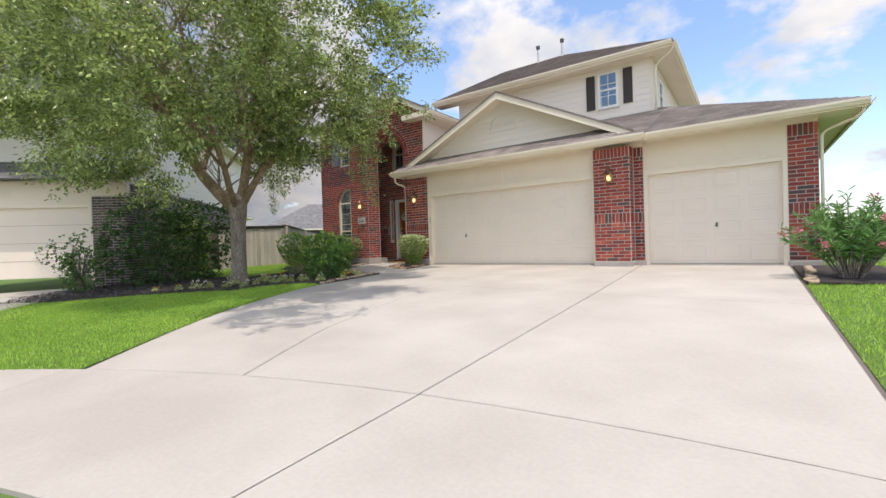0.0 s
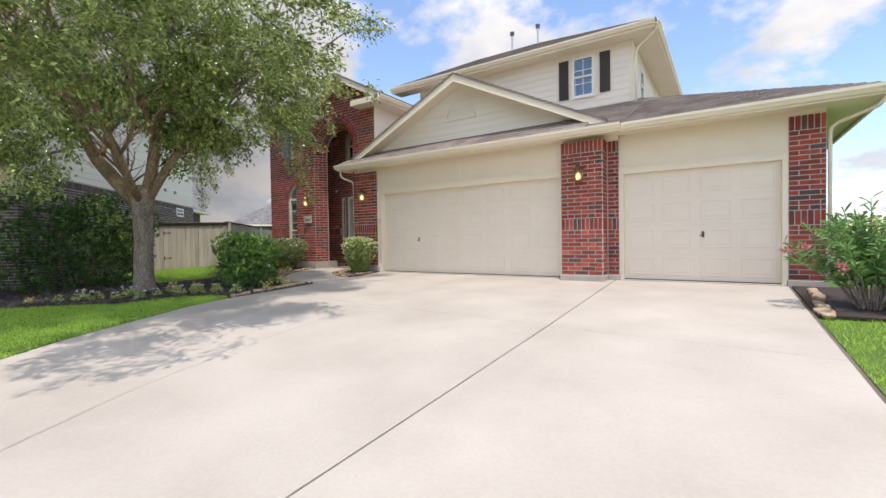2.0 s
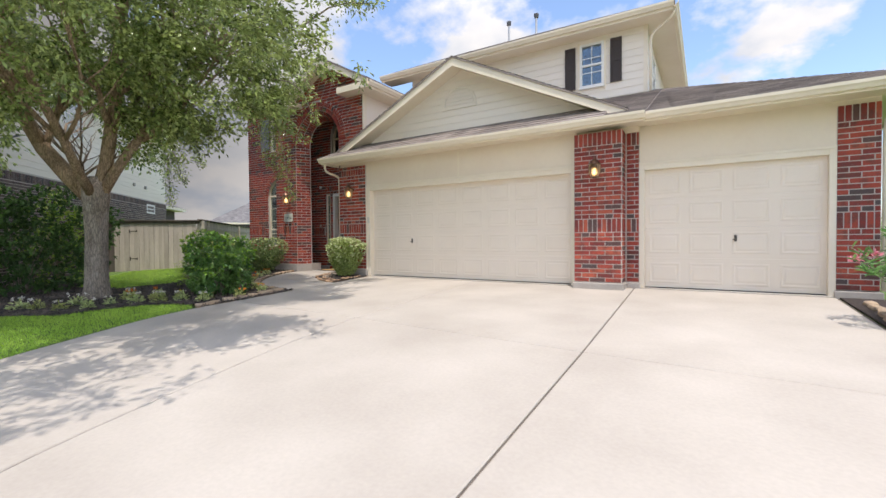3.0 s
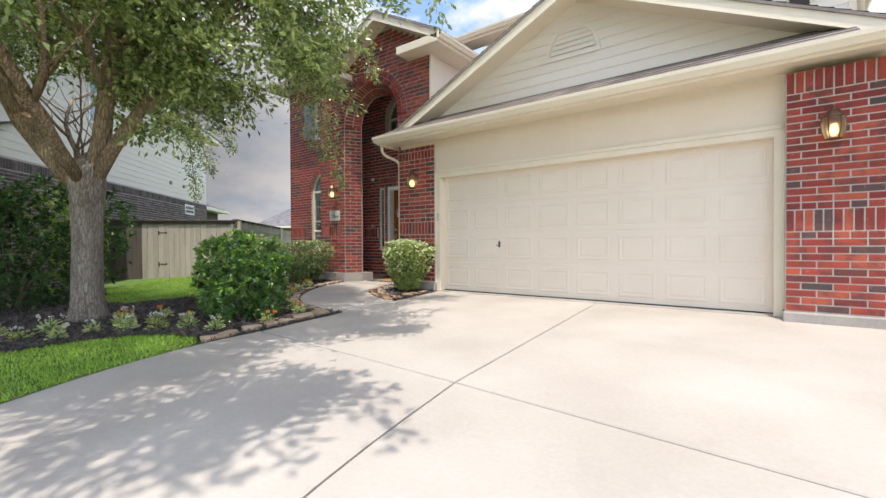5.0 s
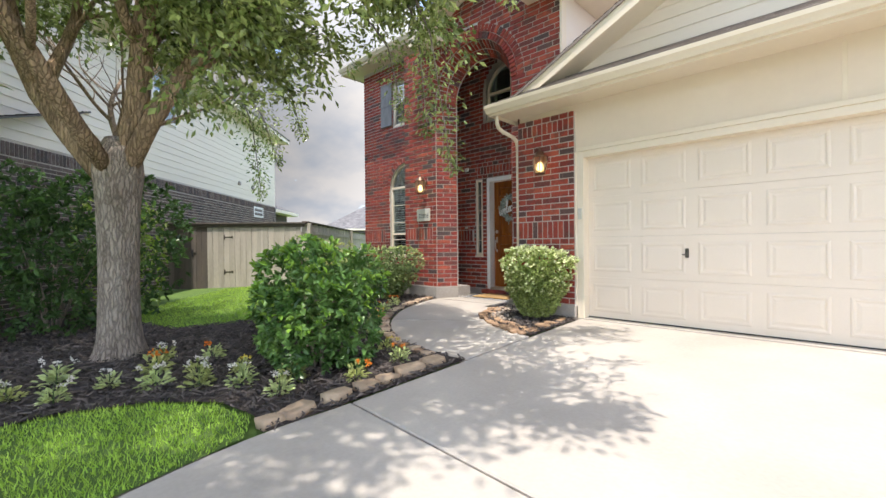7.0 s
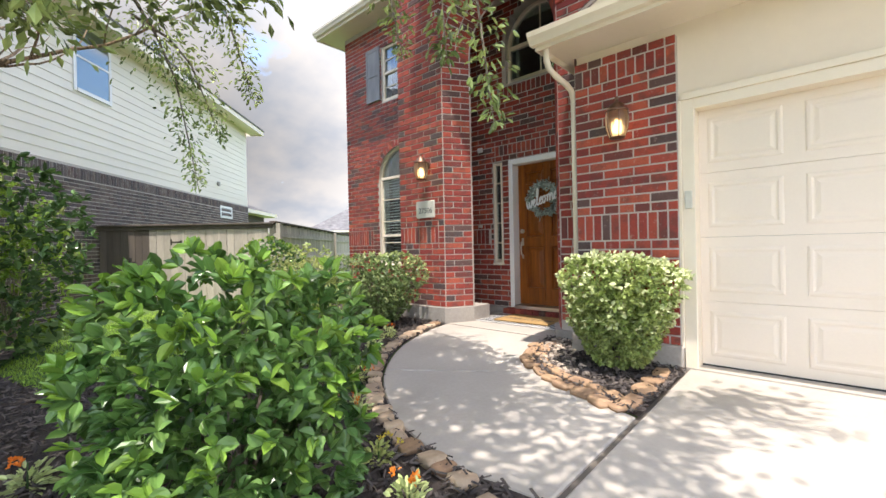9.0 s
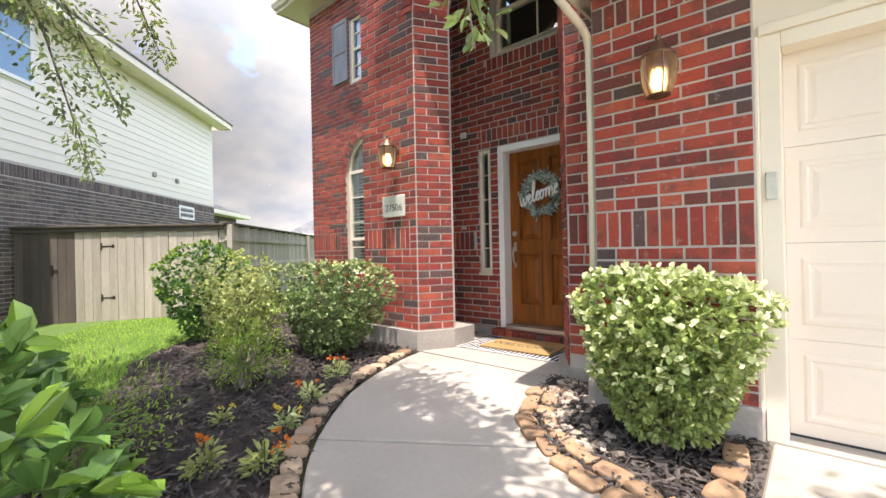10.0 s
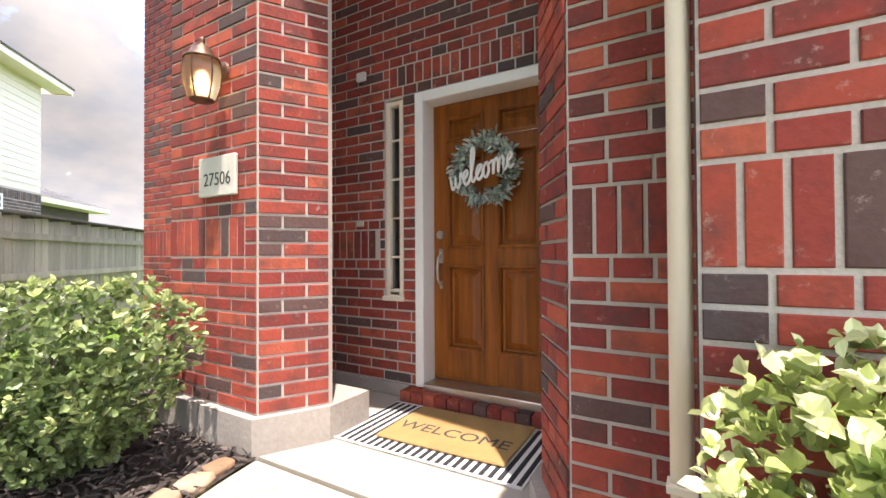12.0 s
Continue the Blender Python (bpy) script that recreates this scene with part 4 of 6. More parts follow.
shutter(4.01, 2.385, 4.32, 0.24, 0.97, "dark brown wooden shutter beside the upper window", M_SHUT)
shutter(5.02, 2.385, 4.34, 0.24, 0.97, "dark brown wooden shutter beside the upper window", M_SHUT)
shutter(-6.08, 1.472, 3.90, 0.42, 1.04, "weathered grey wooden shutter on the brick wing", M_GSHUT)
shutter(-4.68, 1.472, 3.90, 0.42, 1.04, "weathered grey wooden shutter on the brick wing", M_GSHUT)

# ---- upper storey and main roof ----
wall_upper = structure("wall_upper", boxes((-0.42, 4.36, 2.41, 2.6, 2.8, 5.46), (4.36, 4.87, 2.41, 2.6, 2.8, 4.32), (4.36, 4.87, 2.41, 2.6, 5.31, 5.46), (4.87, 5.76, 2.41, 2.6, 2.8, 5.46),
                                   (5.56, 5.76, 2.6, 3.2, 2.8, 5.46), (5.56, 5.76, 3.2, 3.8, 2.8, 4.25), (5.56, 5.76, 3.2, 3.8, 5.05, 5.46), (5.56, 5.76, 3.8, 11.8, 2.8, 5.46)), M_SIDING, "cream lap-sided upper storey", "wall")
for k in range(10):
    z0 = 3.86 + k * 0.16
    for x0, x1 in (((-0.42, 4.34), (4.89, 5.77)) if 4.2 < z0 < 5.3 else ((-0.42, 5.77),)):
        bm = bmesh.new()
        prism(bm, [(x0, 2.392, z0), (x0, 2.412, z0), (x0, 2.412, z0 + 0.16), (x0, 2.404, z0 + 0.16)], (x1 - x0, 0, 0))
        part("siding_board", bm, M_SIDING, wall_upper)
structure("corner_board", boxes((5.70, 5.78, 2.384, 2.46, 3.6, 5.46), (4.30, 4.36, 2.375, 2.40, 4.24, 5.36), (4.87, 4.93, 2.375, 2.40, 4.24, 5.36)), M_TRIM, "cream corner and window boards of the upper storey", "trim")
structure("soffit_upper", boxes((-1.2, 6.26, 1.97, 2.42, 5.44, 5.465), (5.76, 6.26, 2.42, 12, 5.44, 5.465)), M_TRIM, "cream soffit under the upper eave", "soffit")
structure("fascia_upper", boxes((-1.2, 6.28, 1.95, 1.972, 5.42, 5.58), (6.258, 6.28, 1.972, 12, 5.42, 5.58)), M_TRIM, "cream fascia of the upper eave", "fascia")
gutter((-1.2, 1.95, 5.47), (6.30, 1.95, 5.47))
gutter((6.28, 1.93, 5.47), (6.28, 12, 5.47))
shingle_roof("roof_main_front", (-1.2, 1.92, 5.59), (6.31, 1.92, 5.59), (1.5, 7.6, 8.40), (-1.2, 7.6, 8.40), "brown asphalt shingle main roof")
shingle_roof("roof_main_side", (6.31, 1.92, 5.59), (6.31, 12, 5.59), (1.5, 12, 8.40), (1.5, 7.6, 8.40), "brown asphalt shingle main roof side")
for px, py in ((0.72, 6.9), (1.75, 6.9)):
    pipe = thing("roof_vent_pipe", "thin grey capped vent pipe on the main roof", "vent pipe", "roof vents", at=Matrix.Translation((px, py, 5.59 + 0.4947 * (py - 1.92) - 0.03)))
    part("pipe", lathe(bmesh.new(), [(0.035, -0.05), (0.035, 0.62), (0.0, 0.62)]), M_STEEL, pipe)
    part("cap", lathe(bmesh.new(), [(0.0, 0.60), (0.07, 0.60), (0.085, 0.70), (0.085, 0.73), (0.0, 0.73)]), M_DARKCAP, pipe)
# porch gable, its cornice returns, and the wing roof
TX0, TX1, TP, TZ0, TZ1 = -3.2, 0.06, -1.57, 4.66, 5.50
for x_end in (TX0, TX1):
    bm = bmesh.new()
    prism(bm, [(TP, -0.12, TZ1), (x_end, -0.12, TZ0), (x_end, -0.12, TZ0 - 0.15), (TP, -0.12, TZ1 - 0.16)], (0, 0.03, 0))
    structure("rake_board", bm, M_TRIM, "cream rake board of the porch gable", "trim")
    bm = bmesh.new()
    prism(bm, [(TP, -0.09, TZ1 - 0.1), (x_end, -0.09, TZ0 - 0.1), (x_end, -0.09, TZ0 - 0.12), (TP, -0.09, TZ1 - 0.12)], (0, 0.36, 0))
    structure("rake_soffit", bm, M_TRIM, "cream soffit under the porch gable rake", "soffit")
    shingle_roof("roof_porch", (x_end, -0.14, TZ0 + 0.02), (x_end, 3.0, TZ0 + 0.02), (TP, 3.0, TZ1 + 0.03), (TP, -0.14, TZ1 + 0.03), "brown asphalt shingle porch roof")
structure("cornice_return", boxes((-0.95, 0.04, -0.12, 0.26, 4.47, 4.62), (-0.42, 0.04, 0.26, 2.4, 4.47, 4.62), (-3.2, -2.62, -0.12, 0.26, 4.47, 4.60), bev=0.006), M_TRIM, "boxed cream cornice return of the porch gable", "cornice")
gutter((0.04, -0.12, 4.52), (0.04, 2.4, 4.52))
structure("wall_porch_side", boxes((-0.417, -0.400, 0.26, 2.385, 2.8, 4.468)), M_SIDING, "cream siding on the porch side", "wall")
structure("porch_corner_board", boxes((-0.419, -0.385, 0.235, 0.36, 2.9, 4.466)), M_TRIM, "cream corner board", "trim")
structure("soffit_wing", boxes((-7.20, -3.2, 1.05, 1.48, 5.44, 5.465), (-7.20, -6.84, 1.48, 12, 5.44, 5.465)), M_TRIM, "cream soffit of the wing eave", "soffit")
structure("fascia_wing", boxes((-7.22, -3.2, 1.03, 1.05, 5.42, 5.58), (-7.22, -7.20, 1.05, 12, 5.42, 5.58)), M_TRIM, "cream fascia of the wing eave", "fascia")
gutter((-7.22, 1.03, 5.47), (-3.2, 1.03, 5.47))
shingle_roof("roof_wing_front", (-7.25, 1.0, 5.59), (-2.6, 1.0, 5.59), (-4.6, 3.3, 6.6), (-5.2, 3.3, 6.6), "brown asphalt shingle wing roof")
shingle_roof("roof_wing_side", (-7.25, 12, 5.59), (-7.25, 1.0, 5.59), (-5.2, 3.3, 6.6), (-5.2, 12, 6.6), "brown asphalt shingle wing roof side")


def downspout(path, label):
    d = thing("downspout", label, "downspout", "downspouts")
    part("pipe", tube(bmesh.new(), path, 0.027, 8), M_TRIM, d, smooth=True)
    x, y, z = path[-1][0], path[-1][1], path[-1][2] + 0.45
    part("strap", boxes((x - 0.032, x + 0.032, y - 0.031, y + 0.02, z, z + 0.02), bev=0.002), M_TRIM, d)
    return d


downspout([(-0.92, -0.55, 2.70), (-0.92, -0.55, 2.57), (-0.915, -0.52, 2.51), (-0.90, -0.44, 2.47), (-0.90, -0.22, 2.44), (-0.904, -0.13, 2.41), (-0.906, -0.09, 2.34), (-0.906, -0.085, 2.0), (-0.906, -0.085, 0.06)], "cream painted downspout on the garage corner")
downspout([(9.38, -0.42, 2.70), (9.38, -0.42, 2.62), (9.33, -0.36, 2.55), (9.15, -0.15, 2.50), (8.98, 0.04, 2.46), (8.91, 0.10, 2.40), (8.90, 0.11, 2.3), (8.90, 0.11, 0.1)], "cream painted downspout at the garage end")
downspout([(6.30, 2.05, 5.5), (6.30, 2.05, 5.40), (6.2, 2.15, 5.33), (5.95, 2.32, 5.25), (5.86, 2.36, 5.16), (5.84, 2.37, 5.0), (5.84, 2.37, 3.95)], "cream downspout on the upper corner")


# ---- leaves and plants ----
def leaf_mesh(name, base, out, length, width, material, parent=None, label="", oval=False, seed=1, droop=0.0):
    """Many single folded leaves: base points, growing directions, lengths and half widths."""
    r = np.random.default_rng(seed)
    n = len(base)
    d = out + r.normal(0, 0.45, (n, 3))
    d[:, 2] -= droop
    d /= np.linalg.norm(d, axis=1)[:, None] + 1e-9
    side = np.cross(d, r.normal(0, 1, (n, 3)) * 0.6 + np.array([0, 0, 1.0]))
    side /= np.linalg.norm(side, axis=1)[:, None] + 1e-9
    nor = np.cross(side, d)
    L, W = (length * r.uniform(0.65, 1.2, n))[:, None], (width * r.uniform(0.7, 1.15, n))[:, None]
    lift = nor * W * 0.35
    if oval:
        steps = ((0.18, 0.62, 0.5), (0.45, 1.0, 1.0), (0.78, 0.72, 0.7))
        one = [base + d * L * t + side * W * k + lift * q for t, k, q in steps]
        two = [base + d * L * t - side * W * k + lift * q for t, k, q in steps]
        v = np.stack([base] + one + [base + d * L - nor * L * 0.12] + two[::-1], 1).reshape(-1, 3)
        i = np.arange(n)[:, None] * 8
        f = np.concatenate([i + np.array([[0, 1, 2, 3, 4]]), i + np.array([[0, 4, 5, 6, 7]])])
    else:
        v = np.stack([base, base + d * L * 0.5 + side * W + lift, base + d * L, base + d * L * 0.5 - side * W + lift], 1).reshape(-1, 3)
        i = np.arange(n)[:, None] * 4
        f = np.concatenate([i + np.array([[0, 1, 2]]), i + np.array([[0, 2, 3]])])
    return raw(name, v, f, material, parent, "", label)


def bush(name, label, at, radii, count, length, width, material, seed, shape=1.0, stems=7, second=None, group="", lump=0.12, fill=0.55, taper=1.0, whorl=0):
    """A clipped or loose shrub: stems from the ground and leaves over and inside a lumpy body."""
    r = np.random.default_rng(seed)
    ob = thing(name, label, "shrub", group, at=Matrix.Translation(at))
    rx, ry, rz = radii
    rr = random.Random(seed)
    for k in range(stems):
        a = rr.uniform(0, math.tau)
        q = rr.uniform(0.3, 0.8)
        top = Vector((math.cos(a) * rx * q, math.sin(a) * ry * q, rz * rr.uniform(1.0, 1.6)))
        top.x, top.y = top.x * taper, top.y * taper
        part("stem", tube(bmesh.new(), [(math.cos(a) * 0.04, math.sin(a) * 0.04, -0.06), top * 0.35 + Vector((0, 0, 0.05)), top], [0.014, 0.011, 0.004], 5), M_BARK, ob)
    u = r.normal(0, 1, (count, 3))
    u /= np.linalg.norm(u, axis=1)[:, None]
    if shape != 1.0:
        q = 2 / shape
        u = u / (np.abs(u) ** q).sum(1)[:, None] ** (1 / q)
    lumps = r.normal(0, 1, (14, 3))
    lumps /= np.linalg.norm(lumps, axis=1)[:, None]
    bulge = 1 + lump * np.max(u @ lumps.T - 0.75, axis=1) / 0.25
    depth = np.where(r.random(count) < fill, r.uniform(0.9, 1.03, count), r.uniform(0.3, 0.95, count))
    p = u * (bulge * depth)[:, None] * np.array([rx, ry, rz]) + np.array([0, 0, rz * 1.02])
    p[:, :2] *= (taper + (1 - taper) * np.clip(p[:, 2] / (1.7 * rz), 0, 1))[:, None]
    keep = p[:, 2] > 0.02
    p, u = p[keep], u[keep]
    out = u * np.array([1 / rx, 1 / ry, 1 / rz]) * min(radii) + np.array([0, 0, 0.35])
    if whorl:
        axis = out / np.linalg.norm(out, axis=1)[:, None]
        ring = r.normal(0, 1, (len(p) * whorl, 3))
        p, u, depth, keep = np.repeat(p, whorl, 0), np.repeat(u, whorl, 0), np.repeat(depth[keep], whorl), slice(None)
        out = np.repeat(axis, whorl, 0) * 0.75 + ring * 0.75
    if second is None:
        leaf_mesh("leaves", p, out, length, width, material, ob, oval=True, seed=seed)
    else:
        # paler upper leaves: fresh growth, and sunlight painted into their colour
        lit_growth = (depth[keep] > 0.96) & (r.random(len(p)) < 0.55) & (u[:, 2] > -0.2)
        leaf_mesh("leaves", p[~lit_growth], out[~lit_growth], length, width, material, ob, oval=True, seed=seed)
        leaf_mesh("new_leaves", p[lit_growth] + u[lit_growth] * 0.015, out[lit_growth], length, width, second, ob, "bright leaf tips, fresh growth and painted sunlight", oval=True, seed=seed + 1)
    return ob


# ---- the oak ----
TREE = Vector((-3.05, -4.35, -0.16))
oak = thing("oak_tree", "spreading live oak with grey bark and dense small leaves", "tree", at=Matrix.Translation(TREE))
bm = bmesh.new()
sides = 30
rings = []
for z, r in ((-0.08, 0.27), (0.03, 0.225), (0.15, 0.198), (0.3, 0.186), (0.5, 0.181), (0.75, 0.178), (1.0, 0.176), (1.25, 0.178), (1.5, 0.188), (1.7, 0.205), (1.88, 0.222), (2.05, 0.21), (2.25, 0.11)):
    rings.append([bm.verts.new((math.cos(k * math.tau / sides) * r * (1 + 0.045 * math.sin(k * 1.26 + z * 2) + 0.025 * math.sin(k * 2.94 + z * 5) + 0.02 * math.sin(k * 2.5 - z * 9)) + 0.03 * z, math.sin(k * math.tau / sides) * r * (1 + 0.04 * math.cos(k * 1.8 - z) + 0.025 * math.sin(k * 2.94 + z * 5)), z)) for k in range(sides)])
for a, b in zip(rings, rings[1:]):
    for k in range(sides):
        bm.faces.new((a[k], a[(k + 1) % sides], b[(k + 1) % sides], b[k]))
bm.faces.new(rings[-1])
part("trunk", bm, M_BARK, oak, "grey furrowed trunk", smooth=True)
rt = random.Random(11)


def limb(p, d, length, r0, level):
    """A limb that bends, tapers and forks."""
    path, radii = [p.copy()], [r0]
    n = 7
    for k in range(n):
        d = (d + Vector((rt.uniform(-0.18, 0.18), rt.uniform(-0.18, 0.18), rt.uniform(-0.05, 0.2)))).normalized()
        p = p + d * length / n
        path.append(p.copy()), radii.append(r0 * (1 - 0.62 * (k + 1) / n))
        if level < 2 and k >= 1:
            for _ in range(2 if level == 0 else 1):
                a = rt.uniform(0, math.tau)
                q = (d + Vector((math.cos(a), math.sin(a), rt.uniform(-0.15, 0.5))) * 0.9).normalized()
                limb(p, q, length * rt.uniform(0.4, 0.62), radii[-1] * 0.55, level + 1)
    bm = bmesh.new()
    tube(bm, path, radii, 9 if level == 0 else 6)
    part("limb", bm, M_LIMB, oak, smooth=True)


for d, ln, r0 in (((-0.70, -0.62, 0.8), 4.2, 0.16), ((0.15, 0.2, 1.0), 4.6, 0.13), ((0.62, 0.42, 0.95), 4.3, 0.10), ((0.5, -0.75, 0.7), 4.4, 0.085), ((-0.9, 0.25, 0.4), 3.4, 0.06)):
    limb(Vector((0.06 + d[0] * 0.08, d[1] * 0.08, 1.85)), Vector(d).normalized(), ln, r0, 0)
# foliage: layered boughs, each of many leafy sprays that point outwards and droop a little
rc = np.random.default_rng(21)
CROWN, SPAN = np.array([-0.1, -1.35, 4.9]), np.array([5.7, 3.8, 3.2])
u = rc.normal(0, 1, (225, 3))
u /= np.linalg.norm(u, axis=1)[:, None]
# boughs over the drive, mostly out of view, placed up the sun's path to shade it
reach = rc.uniform((-0.4, -7.0), (3.2, -0.5), (78, 2))
reach = reach[inside(reach, [(0.0, -7.0), (2.9, -6.8), (3.0, -5.1), (2.1, -4.3), (2.15, -3.8), (1.55, -2.8), (0.75, -1.9), (0.85, -0.6), (-0.3, -0.9), (0.1, -3.6)])]
tall = rc.uniform(4.1, 6.6, (len(reach), 1))
reach = np.c_[reach + tall * np.array(to_sun)[:2] / to_sun.z, tall[:, 0]] - np.array([TREE.x, TREE.y, 0])
boughs = np.concatenate([CROWN + u * SPAN * rc.uniform(0.5, 0.97, (225, 1)), rc.uniform((0.0, 0.6, 3.2), (2.9, 2.3, 5.6), (26, 3)), rc.uniform((-2.2, -2.2, 3.3), (2.0, 1.0, 5.2), (38, 3)), rc.uniform((1.5, 1.8, 3.9), (2.8, 2.8, 5.0), (7, 3)), reach])
per = 11
sprays = np.repeat(boughs, per, 0) + rc.normal(0, 1, (len(boughs) * per, 3)) * np.array([0.33, 0.33, 0.12])
out_there = np.repeat(np.arange(len(boughs)) >= len(boughs) - len(reach), per)
X, Y, Z = sprays.T
low = np.where(Y < -1.1, 2.05, np.where((X > -0.3) & (Y > 0.2), 2.5, 3.65 + 0.2 * np.maximum(0, -X - 1)))
low = low + 0.62 * np.maximum(0, X - 1.7)
within = np.linalg.norm((sprays - CROWN) / SPAN, axis=1) < 1.08
within |= out_there
# boughs kept beyond the crown's outline, out of view, added to shade the walk
within |= (X > 1.2) & (X < 3.0) & (Y > 1.5) & (Y < 3.0) & (Z < 5.2)
# sprays cut away along the sun's path to light holly, fence lawn, shrubs, porch and walk
fall = sprays[:, :2] + np.array(TREE)[:2] - np.outer(sprays[:, 2], np.array(to_sun)[:2] / to_sun.z)
thin, half = rc.random(len(sprays)) < 0.9, rc.random(len(sprays)) < 0.32
sun_cut = thin & ((np.linalg.norm((fall - np.array([-1.0, -3.05])) / np.array([0.7, 0.65]), axis=1) < 1) | (np.linalg.norm((fall - np.array([-5.6, -1.8])) / np.array([1.8, 1.3]), axis=1) < 1) | (np.linalg.norm((fall - np.array([-0.6, -0.25])) / np.array([0.8, 0.75]), axis=1) < 1) | (np.linalg.norm((fall - np.array([-2.3, 0.85])) / np.array([0.7, 0.6]), axis=1) < 1) | (np.linalg.norm((fall - np.array([-7.2, -3.4])) / np.array([1.0, 1.0]), axis=1) < 1))
sun_cut |= half & (np.linalg.norm((fall - np.array([-1.2, -1.1])) / np.array([1.7, 1.7]), axis=1) < 1)
sprays = sprays[~sun_cut & (Z > low) & within & (((Y - X) * 0.707 < 2.7) | out_there)]
per, n = 50, len(sprays)
axis = (sprays - CROWN) / SPAN
axis = axis / np.linalg.norm(axis, axis=1)[:, None] * 0.8 + rc.normal(0, 0.45, (n, 3)) + np.array([0, 0, -0.12])
axis /= np.linalg.norm(axis, axis=1)[:, None]
along = rc.uniform(-0.5, 0.5, (n * per, 1)) * np.repeat(rc.uniform(0.35, 0.65, (n, 1)), per, 0)
ax = np.repeat(axis, per, 0)
off = rc.normal(0, 1, (n * per, 3)) * np.array([0.075, 0.075, 0.045])
base = np.repeat(sprays, per, 0) + ax * along + off
base[:, 2] -= 0.5 * np.maximum(along[:, 0], 0) ** 2
leaf_mesh("crown", base, ax * 0.8 + off / 0.075 * 0.6, 0.105, 0.026, M_OAK, oak, "dense small grey-green leaves", seed=5, droop=0.1)
# hanging sprigs near the walk
DROOPS = [((2.3, 1.7, 4.2), (2.44, 2.6, 1.85), 330), ((2.2, 1.8, 4.0), (2.15, 2.5, 2.35), 300), ((2.6, 2.0, 4.2), (3.3, 2.5, 3.35), 200), ((-0.9, 1.4, 3.7), (-1.9, 2.32, 1.94), 400), ((-0.4, 1.6, 3.9), (-1.21, 2.74, 2.94), 330), ((-1.1, 1.5, 3.5), (-1.6, 2.5, 2.5), 300), ((3.5, 2.0, 5.0), (5.0, 2.4, 5.15), 160), ((1.2, 2.1, 4.0), (1.4, 2.8, 2.7), 260)]
pts, dirs = [], []
for a, b, count in DROOPS:
    a, b = Vector(a), Vector(b)
    mid = (a + b) / 2 + Vector((0.15, 0.05, 0.2))
    line = [a, a.lerp(mid, 0.6) + Vector((0, 0, 0.08)), mid, mid.lerp(b, 0.6), b]
    part("twig", tube(bmesh.new(), line, [0.02, 0.014, 0.010, 0.007, 0.003], 5), M_BARK, oak)
    for k in range(int(count * 1.7)):
        t = rt.uniform(0.1, 1.0)
        q = a.lerp(mid, t * 2) if t < 0.5 else mid.lerp(b, t * 2 - 1)
        w = Vector((rt.gauss(0, 1), rt.gauss(0, 1), rt.gauss(0, 0.8))) * (0.21 * (1.15 - t))
        pts.append(tuple(q + w)), dirs.append(tuple(w.normalized() + Vector((0, 0, -0.3))))
leaf_mesh("hanging_leaves", np.array(pts), np.array(dirs), 0.062, 0.0135, M_OAK, oak, "leaves on hanging twigs", oval=True, seed=8, droop=0.3)

# ---- planting bed ----
BED = [(-0.02, -4.08), (-0.3, -4.04), (-0.75, -4.11), (-1.15, -4.43), (-1.45, -4.93), (-1.5, -5.38), (-2.2, -5.73), (-3.4, -6.58), (-4.4, -7.68), (-5.6, -8.38), (-6.6, -8.0), (-7.6, -6.3), (-7.4, -4.6), (-6.4, -3.5), (-5.4, -3.88), (-4.1, -3.58), (-3.7, -2.6), (-4.3, -2.0), (-5.1, -1.75), (-5.7, -1.1), (-6.2, -0.2), (-6.84, 1.0), (-6.84, 1.48), (-3.77, 1.48), (-3.77, 0.2), (-2.95, 0.2)] + PATH_L[::-1] + [(0.012, -2.27), (0.012, -4.08)]
ISLAND = PATH_R + [(-0.9, 0.2), (-0.9, -0.16), (0.012, -0.16), (0.012, -1.2)]
for poly, chips, label in ((BED, 26000, "dark shredded mulch bed under the oak"), (ISLAND, 1600, "dark mulch round the clipped shrub")):
    lo, hi = np.min(poly, axis=0), np.max(poly, axis=0)
    bm = bmesh.new()
    bm.faces.new([bm.verts.new((x, y, G(y) + 0.002)) for x, y in poly])
    bmesh.ops.triangulate(bm, faces=bm.faces[:])
    bed = structure("mulch_bed", bm, M_MULCH, label, "mulch bed")
    p = scatter(poly, chips * 2)[:chips]
    n = len(p)
    a, tilt = rng.uniform(0, math.tau, n), rng.normal(0, 0.35, n)
    L, W = rng.uniform(0.012, 0.045, n), rng.uniform(0.004, 0.010, n)
    c = np.c_[p, Gv(p[:, 1]) + rng.uniform(0.004, 0.03, n)]
    d = np.c_[np.cos(a) * np.cos(tilt), np.sin(a) * np.cos(tilt), np.sin(tilt)] * L[:, None]
    s = np.c_[-np.sin(a), np.cos(a), rng.normal(0, 0.3, n)] * W[:, None]
    up = np.tile([0, 0, 0.006], (n, 1))
    v = np.stack([c - d - s, c + d - s, c + d + s, c - d + s, c - d * 0.9 + up, c + d * 0.9 + up], 1).reshape(-1, 3)
    i = np.arange(n)[:, None] * 6
    f = np.concatenate([i + np.array([[0, 1, 5, 4]]), i + np.array([[2, 3, 4, 5]])])
    raw("mulch_chips", v, f, M_CHIP, bed, "stuff", "dark wood chips")

